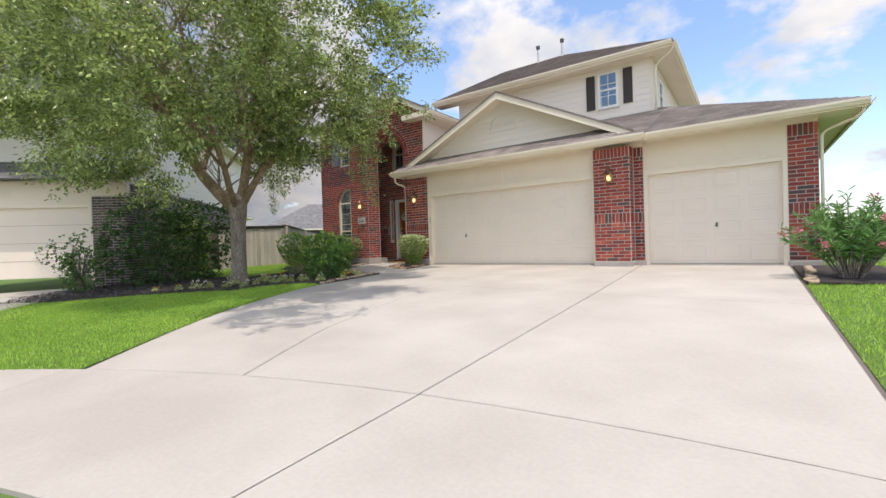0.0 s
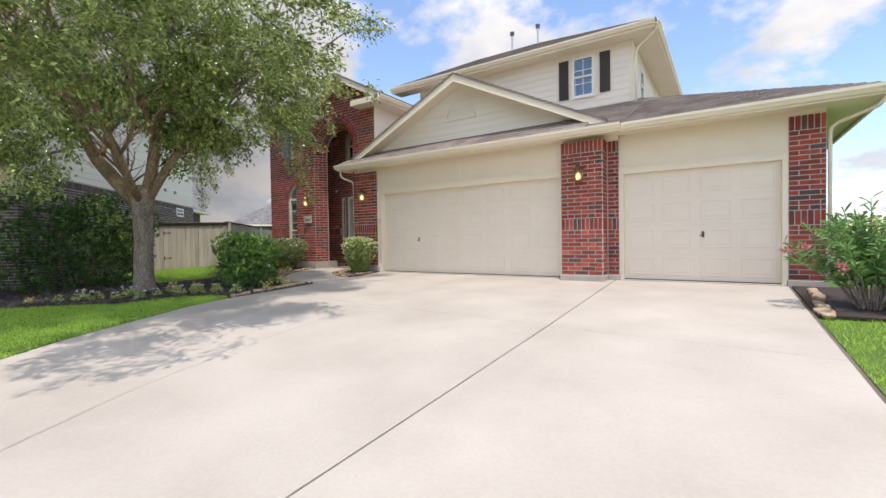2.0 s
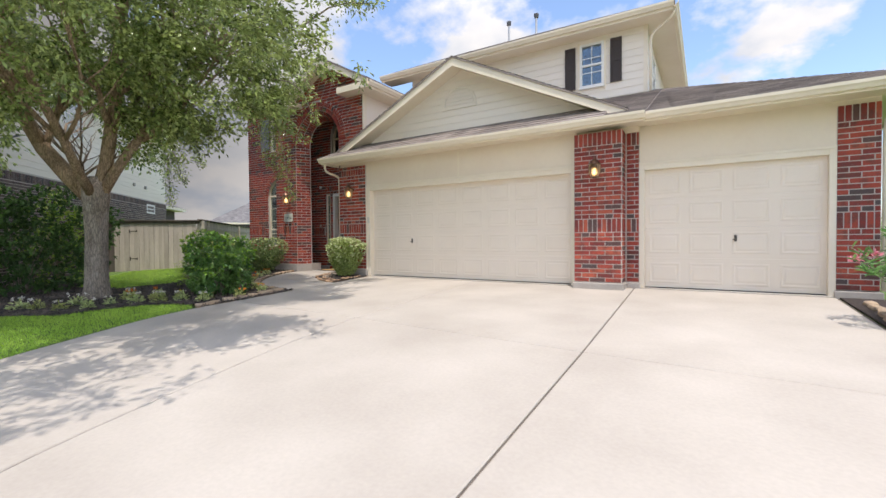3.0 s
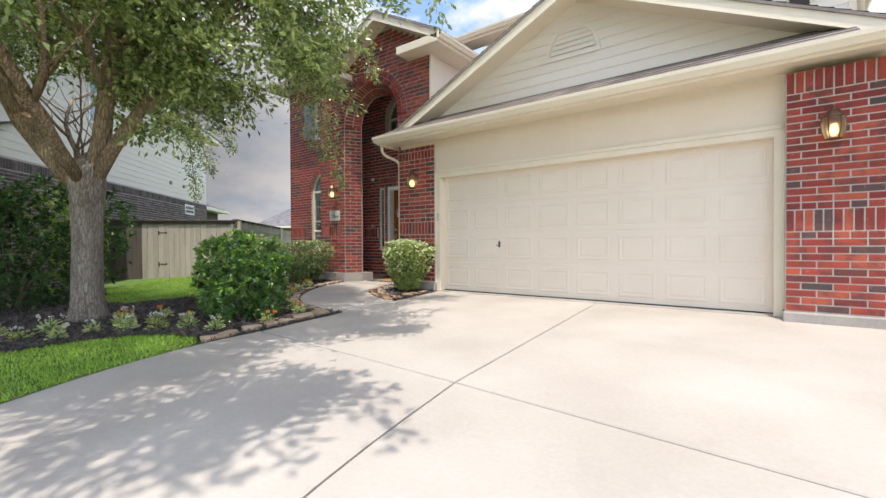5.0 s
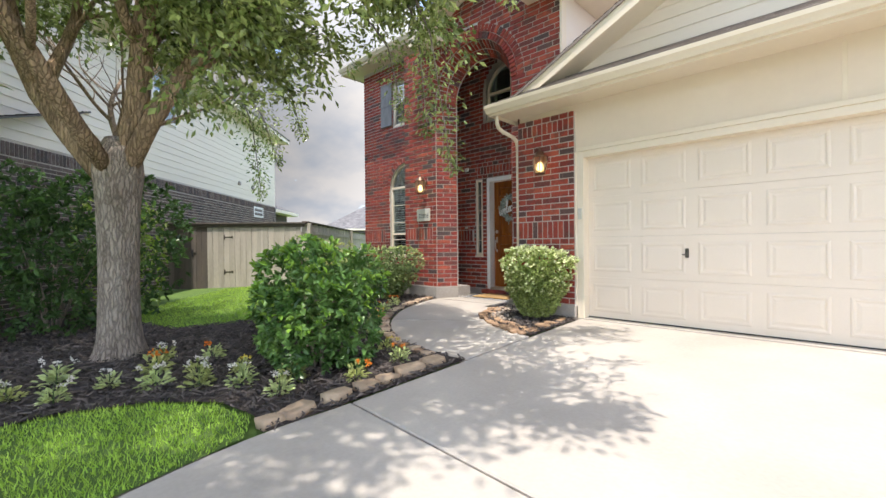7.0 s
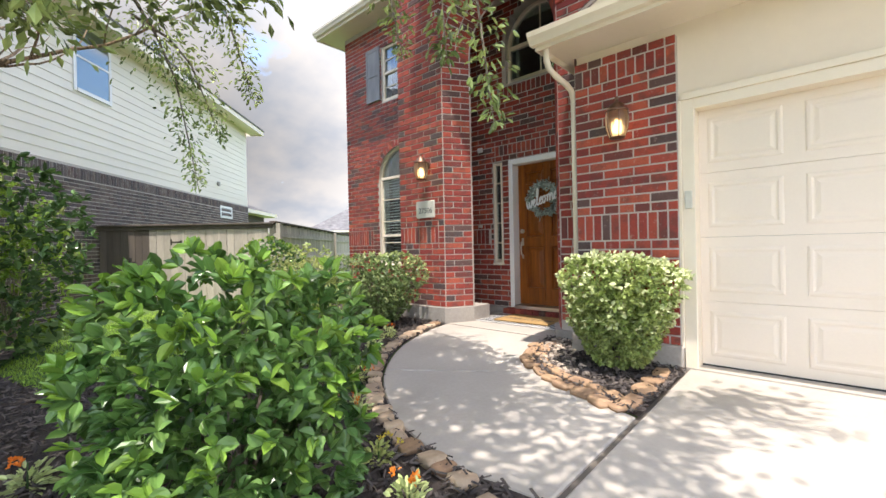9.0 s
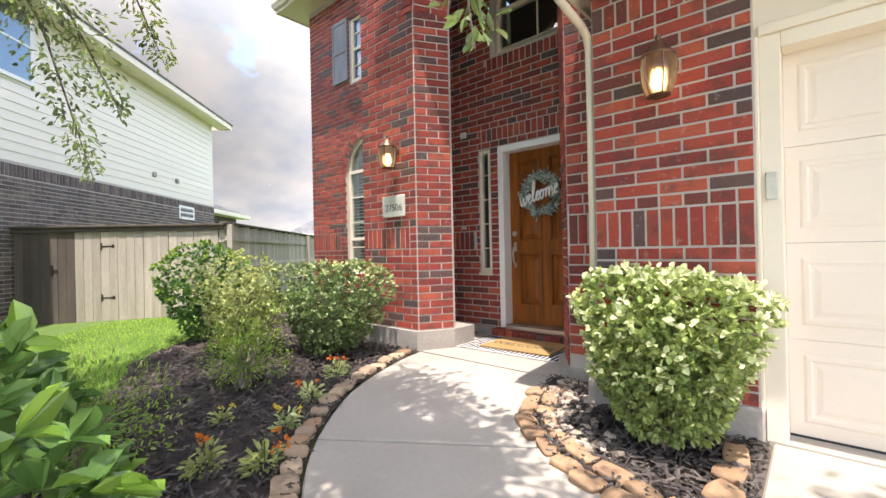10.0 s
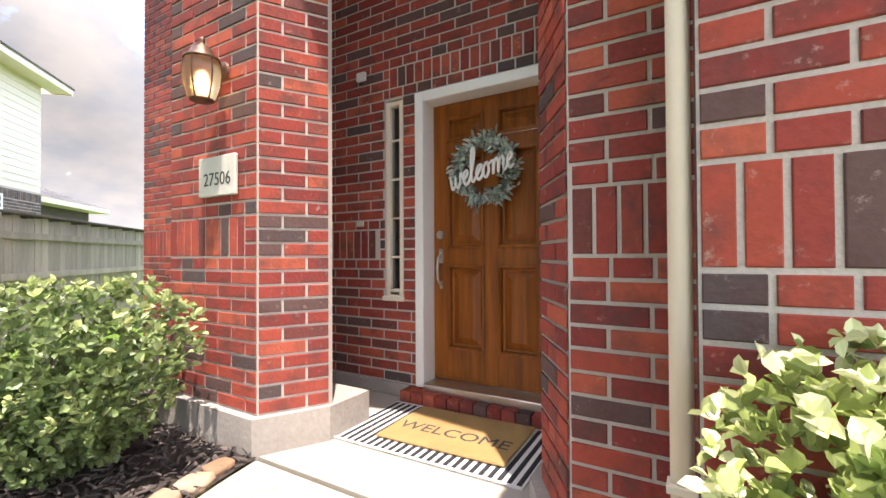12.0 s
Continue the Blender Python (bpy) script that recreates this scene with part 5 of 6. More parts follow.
bush("holly_shrub", "large glossy dark green holly shrub in the bed", (-0.92, -3.20, -0.15), (0.46, 0.46, 0.50), 960, 0.072, 0.021, M_HOLLY, 31, 0.85, 9, M_HTIP, lump=0.24, fill=0.52, whorl=6, taper=0.85)
bush("clipped_shrub", "clipped flat-topped variegated pale green shrub", (-0.39, -0.46, 0.03), (0.45, 0.35, 0.41), 2900, 0.036, 0.015, M_CLIP, 32, 0.6, 14, M_EDGE, lump=0.09, fill=0.42, taper=0.4, whorl=5)
bush("box_shrub", "rounded pale green shrub beside the porch pier", (-3.62, -0.33, -0.01), (0.65, 0.43, 0.41), 1900, 0.046, 0.019, M_MID, 33, 0.7, 14, M_PALE, lump=0.2, fill=0.4, taper=0.4, whorl=4)
bush("sparse_shrub", "loose yellow-green shrub with open twigs", (-4.40, -0.86, -0.04), (0.66, 0.5, 0.47), 1400, 0.042, 0.016, M_SPARSE, 34, 1.0, 24, M_PALE, lump=0.35, fill=0.3, taper=0.35, whorl=4)
bush("round_shrub", "rounded dark green shrub near the fence", (-5.65, -0.82, -0.04), (0.52, 0.50, 0.55), 900, 0.055, 0.02, M_HOLLY, 35, 0.9, 12, M_BRIGHT, lump=0.2, taper=0.5, whorl=5)
bush("low_shrub", "low wispy green shrub in the mulch", (-3.35, -1.35, -0.06), (0.33, 0.30, 0.25), 1700, 0.035, 0.006, M_BRIGHT, 36, 1.0, 14, M_SPARSE, lump=0.3, fill=0.3)
bush("low_shrub", "low wispy green shrub in the mulch", (-2.75, -2.55, -0.12), (0.52, 0.44, 0.27), 2600, 0.035, 0.006, M_BRIGHT, 37, 1.0, 14, M_SPARSE, lump=0.3, fill=0.3)
bush("dark_shrub", "tall dense dark green shrub under the oak", (-5.7, -4.75, -0.24), (1.10, 1.3, 1.10), 1500, 0.10, 0.026, M_SHRUB, 38, 0.95, 12, M_HOLLY, lump=0.4, fill=0.5, whorl=5)
bush("dark_shrub", "tall leafy green shrub beside the neighbour's wall", (-7.35, -3.65, -0.15), (0.6, 0.6, 1.05), 760, 0.075, 0.021, M_BRIGHT, 39, 1.0, 12, M_SPARSE, lump=0.4, fill=0.4, whorl=5)
bush("loose_shrub", "loose upright green shrub at the bed's end", (-6.5, -6.75, -0.32), (0.66, 0.75, 0.70), 700, 0.06, 0.017, M_HOLLY, 40, 1.0, 30, M_BRIGHT, lump=0.5, fill=0.3, taper=0.5, whorl=5)

# oleander with long leaves and pink flowers
olea = thing("oleander", "bushy oleander with long leaves and pink flowers", "shrub", at=Matrix.Translation((9.0, -1.7, -0.09)))
pts, dirs, fl = [], [], []
ro = random.Random(7)
for k in range(58):
    a, q = ro.uniform(0, math.tau), ro.uniform(0.1, 1.0)
    top = Vector((math.cos(a) * 0.85 * q, math.sin(a) * 0.8 * q, ro.uniform(0.8, 1.36) * (1.08 - 0.42 * q)))
    part("stem", tube(bmesh.new(), [(math.cos(a) * 0.08, math.sin(a) * 0.08, -0.05), top * 0.5 + Vector((0, 0, 0.1)), top], [0.012, 0.009, 0.004], 5), M_BARK, olea)
    for t in range(46):
        w = ro.uniform(0.25, 1.0)
        p = top * w + Vector((0, 0, 0.1 * (1 - w)))
        b = ro.uniform(0, math.tau)
        pts.append(tuple(p)), dirs.append((math.cos(b), math.sin(b), 0.55 + ro.uniform(-0.3, 0.4)))
    if k % 7 == 0 and q > 0.4:
        fl.append(top)
leaf_mesh("leaves", np.array(pts), np.array(dirs) * 1.3, 0.15, 0.012, M_OLEA, olea, oval=True, seed=3)
for p in fl + [Vector((-0.32, -0.35, 0.52)), Vector((0.3, -0.45, 0.5))]:
    pp = np.array([tuple(p + Vector((ro.gauss(0, 0.025), ro.gauss(0, 0.025), ro.gauss(0, 0.02)))) for _ in range(34)])
    leaf_mesh("flower", pp, (pp - np.array(p)) * 30 + np.array([0, 0, 0.4]), 0.035, 0.014, M_PINK, olea, "pink blossom cluster", oval=True, seed=int(p.x * 100) % 97 + 3)


# bedding flowers
def bedding(at, scale, petal, seed, label):
    r = np.random.default_rng(seed)
    ob = thing("bedding_flower", label, "flower", "bedding flowers", at=Matrix.Translation(at))
    n = 90
    u = r.normal(0, 1, (n, 3))
    u[:, 2] = np.abs(u[:, 2])
    u /= np.linalg.norm(u, axis=1)[:, None]
    p = u * np.array([0.09, 0.09, 0.12]) * scale * r.uniform(0.3, 1, (n, 1))
    leaf_mesh("leaves", p, u, 0.05 * scale, 0.012 * scale, M_SPARSE if seed % 2 else M_PALE, ob, oval=True, seed=seed)
    part("stem", tube(bmesh.new(), [(0, 0, -0.02), (0.004, 0.003, 0.13 * scale)], [0.006, 0.003], 5), M_SHRUB, ob)
    for k in range(3):
        c = np.array([r.normal(0, 0.05), r.normal(0, 0.05), 0.14]) * scale
        q = c + r.normal(0, 0.007, (14, 3)) * scale
        leaf_mesh("blossom", q, (q - c) * 60 + np.array([0, 0, 0.5]), 0.018 * scale, 0.007 * scale, petal, ob, oval=True, seed=seed + k)
    return ob


rf = random.Random(3)
BLOOMS = [(-0.55, -3.75), (-0.75, -3.55), (-1.0, -3.85), (-1.25, -4.1), (-1.5, -4.35), (-1.65, -4.0), (-1.85, -4.6), (-1.95, -4.25), (-1.75, -4.95), (-2.1, -5.2), (-2.3, -4.9), (-2.6, -5.35), (-2.9, -5.5), (-2.4, -4.1), (-0.45, -2.65), (-0.85, -2.5), (-1.45, -2.2), (-1.95, -1.85), (-2.3, -1.55), (-2.2, -2.05), (-2.55, -1.2), (-2.75, -1.75), (-2.9, -0.75), (-0.35, -3.2), (-3.1, -5.8), (-3.6, -6.1), (-2.05, -3.75), (-1.3, -3.75)]
for k, (x, y) in enumerate(BLOOMS):
    near_lawn = k < 14
    pet, what = ((M_PETW, "small bedding plant with white flowers in the mulch") if near_lawn and k % 7 else (M_ORANGE, "small marigold with orange flowers in the mulch")) if k % 3 else (M_YELLOW if not near_lawn else M_PETW, "small bedding plant with pale flowers in the mulch")
    bedding((x, y, G(y)), rf.uniform(0.95, 1.4) if near_lawn else rf.uniform(0.75, 1.15), pet, 50 + k, what)


# ---- edging stones ----
def stone_mesh(seed, material):
    r = random.Random(seed)
    r_tilt = (r.uniform(-1, 1), r.uniform(-1, 1))
    bm = bmesh.new()
    bmesh.ops.create_icosphere(bm, subdivisions=2, radius=1)
    for v in bm.verts:
        k = noise.noise(v.co * 1.3 + Vector((seed * 3.1, 0, 0)))
        v.co *= 1.3 + 0.3 * k
        top = 0.62 + 0.1 * v.co.x * r_tilt[0] + 0.1 * v.co.y * r_tilt[1]
        v.co = Vector((max(-0.90, min(0.88, v.co.x)), max(-0.84, min(0.8, v.co.y)), max(-0.7, min(top, v.co.z))))
    return mesh_of("edging_stone", bm, material, smooth=True)


STONES, FLAGS = [stone_mesh(k, M_STONE) for k in range(5)], [stone_mesh(k + 9, M_FLAG) for k in range(4)]


def edge_stones(line, step, size, meshes, label, group, flat=0.5):
    line = [Vector((*p, 0)) for p in line]
    rs = random.Random(len(line) + int(step * 100))
    dist, i, pos = 0.0, 0, line[0]
    total = sum((b - a).length for a, b in zip(line, line[1:]))
    s = 0.0
    while s < total:
        rest, j = s, 0
        while j < len(line) - 2 and rest > (line[j + 1] - line[j]).length:
            rest -= (line[j + 1] - line[j]).length
            j += 1
        d = (line[j + 1] - line[j]).normalized()
        p = line[j] + d * rest
        k = rs.uniform(0.8, 1.2)
        ob = new("edging_stone", rs.choice(meshes))
        ob.matrix_basis = Matrix.Translation((p.x + rs.uniform(-0.015, 0.015), p.y + rs.uniform(-0.015, 0.015), G(p.y) + 0.012)) @ pose(0, 0, 0, rs.uniform(-8, 8), rs.uniform(-8, 8), math.degrees(math.atan2(d.y, d.x)) + rs.uniform(-14, 14)) @ Matrix.Diagonal((step * 0.50 * k * rs.uniform(0.85, 1.08), size * rs.uniform(0.75, 1.2), size * flat * rs.uniform(0.7, 1.3), 1))
        tagged(ob, label, "stone", group)
        s += step * k


edge_stones([(-0.10, -4.02), (-0.11, -3.4), (-0.14, -2.9), (-0.15, -2.44)], 0.24, 0.085, STONES, "rounded tan stone edging the mulch bed", "bed edging stones", 0.75)
edge_stones(offset_line(PATH_L, 0.075)[3:-1], 0.15, 0.068, STONES + FLAGS[:1], "rounded tan stone edging the front walk", "bed edging stones", 0.6)
edge_stones(offset_line(PATH_R, 0.0)[1:-3], 0.155, 0.068, FLAGS, "rough orange flagstone edging the shrub island", "island edging stones", 0.42)
edge_stones(offset_line(PATH_R, -0.13)[2:-4], 0.17, 0.058, FLAGS, "rough orange flagstone edging the shrub island", "island edging stones", 0.5)
edge_stones([(-0.10, -1.02), (-0.10, -0.3)], 0.21, 0.08, FLAGS, "rough orange flagstone edging the shrub island", "island edging stones", 0.5)
edge_stones([(8.52, -2.3), (8.55, -1.6), (8.6, -1.1), (8.62, -0.4)], 0.24, 0.08, STONES, "grey stone edging beside the garage corner", "corner edging stones", 0.6)
structure("corner_bed", prism(bmesh.new(), [(8.44, -2.3, -0.115), (9.75, -2.3, -0.115), (9.75, 0.02, -0.02), (8.44, 0.02, -0.02)], (0, 0, 0.02)), M_MULCH, "dark mulch under the oleander", "mulch bed")

# pebbles and crumbled stone between the walk and the clipped shrub
rp = random.Random(44)
verts, faces = [], []
for px, py in scatter([(-0.75, -0.8), (-1.1, -0.5), (-1.24, -0.1), (-1.28, 0.15), (-0.92, 0.15), (-0.85, -0.2), (-0.5, -0.75)], 330)[:240]:
    me = rp.choice(STONES)
    k = rp.uniform(0.012, 0.034)
    mm = Matrix.Translation((px, py, G(py) + 0.02)) @ pose(0, 0, 0, rp.uniform(-30, 30), rp.uniform(-30, 30), rp.uniform(0, 360)) @ Matrix.Diagonal((k, k * 0.8, k * 0.65, 1))
    s = len(verts)
    verts += [tuple(mm @ v.co) for v in me.vertices]
    faces += [tuple(s + i for i in p.vertices) for p in me.polygons]
raw("pebbles", verts, faces, M_PEBBLE, None, "stuff", "tan and grey pebbles between walk and clipped shrub")

# ---- fence ----
U, N = Vector((-0.72, 0.694, 0)), Vector((0.694, 0.72, 0))       # along and out of the neighbour's side wall
FC = Vector((-7.79, 0.26, 0))


def fence(name, start, d, length, z0, z1, label, dark_from=1e9, shade_to=0.0):
    m = Matrix.Translation(start) @ pose(0, 0, 0, 0, 0, math.degrees(math.atan2(d.y, d.x)))
    ob = thing(name, label, "fence", "wooden fences", at=m)
    n = int(length / 0.142)
    meshes = {}
    rw = random.Random(n)
    for k in range(n):
        dark = k * 0.142 > dark_from or k * 0.142 < shade_to
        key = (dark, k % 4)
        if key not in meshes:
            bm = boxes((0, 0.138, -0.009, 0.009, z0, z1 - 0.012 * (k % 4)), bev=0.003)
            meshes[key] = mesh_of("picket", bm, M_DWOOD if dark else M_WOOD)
        p = new("picket", meshes[key])
        p.parent = ob
        p.matrix_basis = Matrix.Translation((k * 0.142, rw.uniform(-0.004, 0.004), 0)) @ pose(0, 0, 0, 0, rw.uniform(-0.25, 0.25), 0)
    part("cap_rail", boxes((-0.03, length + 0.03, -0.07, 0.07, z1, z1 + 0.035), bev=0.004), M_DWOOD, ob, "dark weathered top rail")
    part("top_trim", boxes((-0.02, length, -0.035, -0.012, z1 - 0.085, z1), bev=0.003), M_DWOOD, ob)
    for z in (z0 + 0.3, (z0 + z1) / 2, z1 - 0.3):
        part("rail", boxes((0, length, 0.011, 0.05, z, z + 0.085)), M_WOOD, ob)
    for x in (0.05, length / 2, length - 0.05):
        part("post", boxes((x - 0.045, x + 0.045, 0.051, 0.14, z0 - 0.1, z1 - 0.01)), M_WOOD, ob)
    return ob


# the first boards are darker: shade by the neighbour's wall painted in
fence_front = fence("gate_fence", FC - N * 3.5, N, 3.5, -0.12, 1.55, "weathered grey wooden gate fence with dark hinges", shade_to=0.95)
for x in (1.45,):
    for z in (0.30, 1.20):
        part("hinge", boxes((x, x + 0.20, -0.016, -0.010, z, z + 0.025), (x - 0.03, x, -0.02, -0.010, z - 0.05, z + 0.075), (x + 0.16, x + 0.2, -0.016, -0.010, z - 0.02, z + 0.045)), M_DSTEEL, fence_front, "dark strap hinge")
part("latch", boxes((0.60, 0.64, -0.03, -0.01, 0.72, 0.90), (0.64, 0.72, -0.025, -0.012, 0.80, 0.82)), M_BLACK, fence_front, "black latch")
for x in (1.66, 2.38):
    part("gate_stile", boxes((x, x + 0.035, -0.018, -0.010, -0.1, 1.46), bev=0.002), M_WOOD, fence_front)
fence("side_fence", FC + U * 12.0, -U, 12.0, -0.05, 1.58, "long weathered grey wooden fence beside the yard")
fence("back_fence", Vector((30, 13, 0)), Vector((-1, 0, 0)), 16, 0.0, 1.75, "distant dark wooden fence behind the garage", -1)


# ---- neighbouring house ----
NB = Vector((-6.9, -5.5, -0.20))
nm = Matrix(((U.x, -N.x, 0, NB.x), (U.y, -N.y, 0, NB.y), (0, 0, 1, NB.z), (0, 0, 0, 1)))
nb = thing("neighbour_house", "two-storey house with grey brick base and white siding", "house", at=nm)
L, D, ZB, ZT = 12.4, 9.0, 2.92, 5.80
part("brick_wall", boxes((0.012, L, 0.012, 0.3, -0.3, ZB), (0.012, 0.3, 0.3, 0.9, -0.3, 2.5), (0.012, 0.3, 5.9, D, -0.3, 2.5), (0.012, 0.3, 0.3, D, 2.5, 2.52)), M_MORTAR, nb)
wall_n = part("siding_wall", boxes((0.05, L, 0.05, 0.3, ZB, ZT), (2.2, 2.4, 0.3, D, 2.9, ZT), (L - 0.2, L, 0.3, D, -0.3, ZT)), M_WSIDING, nb)
for k in range(17):
    z = ZB + 0.01 + k * 0.175
    bm = bmesh.new()
    prism(bm, [(0.02, 0.022, z), (0.02, 0.048, z), (0.02, 0.048, z + 0.175), (0.02, 0.036, z + 0.175)], (L - 0.02, 0, 0))
    part("siding_board", bm, M_WSIDING, wall_n)
facing(nb, Matrix.Translation((0, 0.012, 0)), L, -0.05, ZB - 0.26, None, (), True, 0, M_GBRICK)
facing(nb, Matrix.Translation((0, 0.012, ZB - 0.26)), L, 5.0, 5.0, None, [(0.0, 0.25, 0.0, L)], True, 0, M_GBRICK)
facing(nb, Matrix.Translation((0.012, 0.9, 0)) @ pose(0, 0, 0, 0, 0, -90), 0.9, -0.05, 2.5, None, (), True, 0, M_GBRICK)
part("header", boxes((0.0, 0.2, 0.9, 5.9, 2.25, 2.95), (0.0, 0.2, 0.0, 0.9, 2.52, 2.95), (0.0, 0.2, 5.9, D, 2.52, 2.95)), M_CREAM, nb)
gd = part("garage_door", boxes((0.10, 0.14, 0.98, 5.82, 0.22, 2.2)), M_DOORP, nb, "closed cream garage door")
part("door_trim", boxes((-0.01, 0.12, 0.9, 0.98, 0.1, 2.25), (-0.01, 0.12, 5.82, 5.9, 0.1, 2.25), (-0.01, 0.12, 0.98, 5.82, 2.2, 2.28)), M_TRIM, nb)
# raised grey strips painted as the shade lines between door sections
for k in range(3):
    part("groove_strip", boxes((0.095, 0.102, 0.98, 5.82, 0.70 + k * 0.5, 0.71 + k * 0.5)), M_FOOT, gd)
part("soffit", boxes((-0.45, L + 0.45, -0.45, 0.05, ZT - 0.03, ZT)), M_TRIM, nb)
part("fascia", boxes((-0.45, L + 0.45, -0.47, -0.45, ZT - 0.06, ZT + 0.12), (L + 0.45, L + 0.47, -0.47, D, ZT - 0.06, ZT + 0.12), (-0.47, -0.45, -0.47, 0.3, ZT - 0.06, ZT + 0.12)), M_TRIM, nb)
shingle_roof("roof", (-0.5, -0.5, ZT + 0.12), (L + 0.5, -0.5, ZT + 0.12), (L - 4.2, 4.5, ZT + 2.4), (4.2, 4.5, ZT + 2.4), "grey asphalt shingle roof", nb, M_NSHING, 0.2)
shingle_roof("roof", (-0.5, D + 0.5, ZT + 0.12), (-0.5, -0.5, ZT + 0.12), (4.2, 4.5, ZT + 2.4), (4.2, 4.5, ZT + 2.41), "grey asphalt shingle hip", nb, M_NSHING, 0.2)
shingle_roof("garage_roof", (-0.5, D, 2.95), (-0.5, -0.3, 2.95), (2.2, -0.0, 3.9), (2.2, D, 3.9), "grey asphalt shingle lower roof", nb, M_NSHING, 0.2)
part("rear_wing", boxes((L, L + 5.0, 1.2, D, -0.3, 2.95)), M_GBRICK, nb)
shingle_roof("rear_roof", (L + 5.4, 0.7, 3.0), (L - 0.2, 0.7, 3.0), (L - 0.2, 4.0, 4.4), (L + 2.6, 4.0, 4.4), "grey asphalt shingle rear roof", nb, M_NSHING, 0.2)
part("rear_fascia", boxes((L, L + 5.4, 0.68, 0.72, 2.86, 3.02), (L, L + 5.4, 0.72, 1.3, 2.86, 2.88)), M_TRIM, nb)
for x0, z0, w, h in ((4.20, 4.45, 0.88, 1.27), (10.16, 2.40, 0.76, 0.27)):
    wi = part("window", boxes((x0 - 0.07, x0, -0.0, 0.06, z0 - 0.07, z0 + h + 0.07), (x0 + w, x0 + w + 0.07, -0.0, 0.06, z0 - 0.07, z0 + h + 0.07), (x0, x0 + w, -0.0, 0.06, z0 + h, z0 + h + 0.07), (x0, x0 + w, -0.02, 0.06, z0 - 0.07, z0), (x0, x0 + w, 0.0, 0.03, z0 + h / 2 - 0.02, z0 + h / 2 + 0.02)), M_WHITE, nb, "white sash window")
    part("pane", boxes((x0, x0 + w, 0.010, 0.016, z0, z0 + h)), M_GLASS, wi)
    part("blind", boxes((x0, x0 + w, 0.018, 0.020, z0, z0 + h)), M_BLIND, wi)
for x0 in (8.81, 9.94):
    part("dryer_vent", boxes((x0, x0 + 0.12, -0.03, 0.04, 3.37, 3.50), bev=0.008), M_FOOT, nb)
structure("neighbour_drive", prism(bmesh.new(), [(*p.xy, G(p.y) - 0.015) for p in (nm @ Vector((0.1, 0.6, 0)), nm @ Vector((-5.2, 0.2, 0)), nm @ Vector((-5.2, 6.4, 0)), nm @ Vector((0.1, 6.2, 0)))], (0, 0, 0.02)), M_CONC, "concrete drive of the neighbouring house", "driveway")


# far houses beyond the fences: roofs above the fence line
def far_house(x, y, w, d, eave, rise, turn, label):
    ob = thing("far_house", label, "house", "far houses", at=Matrix.Translation((x, y, 0)) @ pose(0, 0, 0, 0, 0, turn))
    part("wall", boxes((-w / 2, w / 2, -d / 2, d / 2, -0.3, eave)), M_GBRICK, ob)
    a, b, c, e = (-w / 2 - 0.4, -d / 2 - 0.4, eave), (w / 2 + 0.4, -d / 2 - 0.4, eave), (w / 2 - d / 2, 0, eave + rise), (-w / 2 + d / 2, 0, eave + rise)
    a2, b2 = (-w / 2 - 0.4, d / 2 + 0.4, eave), (w / 2 + 0.4, d / 2 + 0.4, eave)
    for k, quad in enumerate(((a, b, c, e), (b2, a2, e, c), (b, b2, c, c), (a2, a, e, e))):
        q = [Vector(p) for p in quad]
        if (q[2] - q[3]).length < 1e-6:
            q[2] = q[2] + (q[1] - q[0]) * 0.001
        shingle_roof("roof", *q, "grey shingle roof", ob, M_NSHING, 0.3)
    part("fascia", boxes((-w / 2 - 0.42, w / 2 + 0.42, -d / 2 - 0.42, -d / 2 - 0.40, eave - 0.15, eave + 0.02), (w / 2 + 0.40, w / 2 + 0.42, -d / 2 - 0.4, d / 2 + 0.4, eave - 0.15, eave + 0.02), (-w / 2 - 0.42, -w / 2 - 0.40, -d / 2 - 0.4, d / 2 + 0.4, eave - 0.15, eave + 0.02)), M_TRIM, ob)
    part("chimney", boxes((w * 0.22 - 0.12, w * 0.22 + 0.12, -0.6, -0.35, eave + rise * 0.6, eave + rise + 0.25)), M_FOOT, ob)
    return ob


far_house(-39.9, 28.5, 16, 12, 2.9, 3.6, 60, "distant single-storey house with a grey shingle roof")
far_house(-58, 44, 16, 12, 2.9, 3.2, -10, "distant single-storey house with a grey shingle roof")
far_house(46, 46, 16, 12, 2.9, 1.6, 0, "distant low house with a dark shingle roof")
pole = thing("utility_pole", "thin dark utility pole in the distance", "pole", at=Matrix.Translation((24.5, 22.0, 0)))
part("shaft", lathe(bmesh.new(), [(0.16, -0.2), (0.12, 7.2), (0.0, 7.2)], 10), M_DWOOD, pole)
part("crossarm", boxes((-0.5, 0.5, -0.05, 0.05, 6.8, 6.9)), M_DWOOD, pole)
# a low belt of far trees on the horizon
rb = np.random.default_rng(77)
ang_t = rb.uniform(0, math.tau, 1500)
rad_t = rb.uniform(110, 170, 1500)
cen = np.c_[np.cos(ang_t) * rad_t, np.sin(ang_t) * rad_t, rb.uniform(0, 3.2, 1500)]
pb = np.repeat(cen, 26, 0) + rb.normal(0, 1, (1500 * 26, 3)) * np.array([2.2, 2.2, 1.0])
pb[:, 2] = np.abs(pb[:, 2])
far_trees = leaf_mesh("far_woods", pb, rb.normal(0, 1, pb.shape), 1.5, 0.55, M_OAK, None, "low hazy belt of distant trees", seed=9)
tagged(far_trees, "low belt of distant green trees", "trees", "", "stuff")


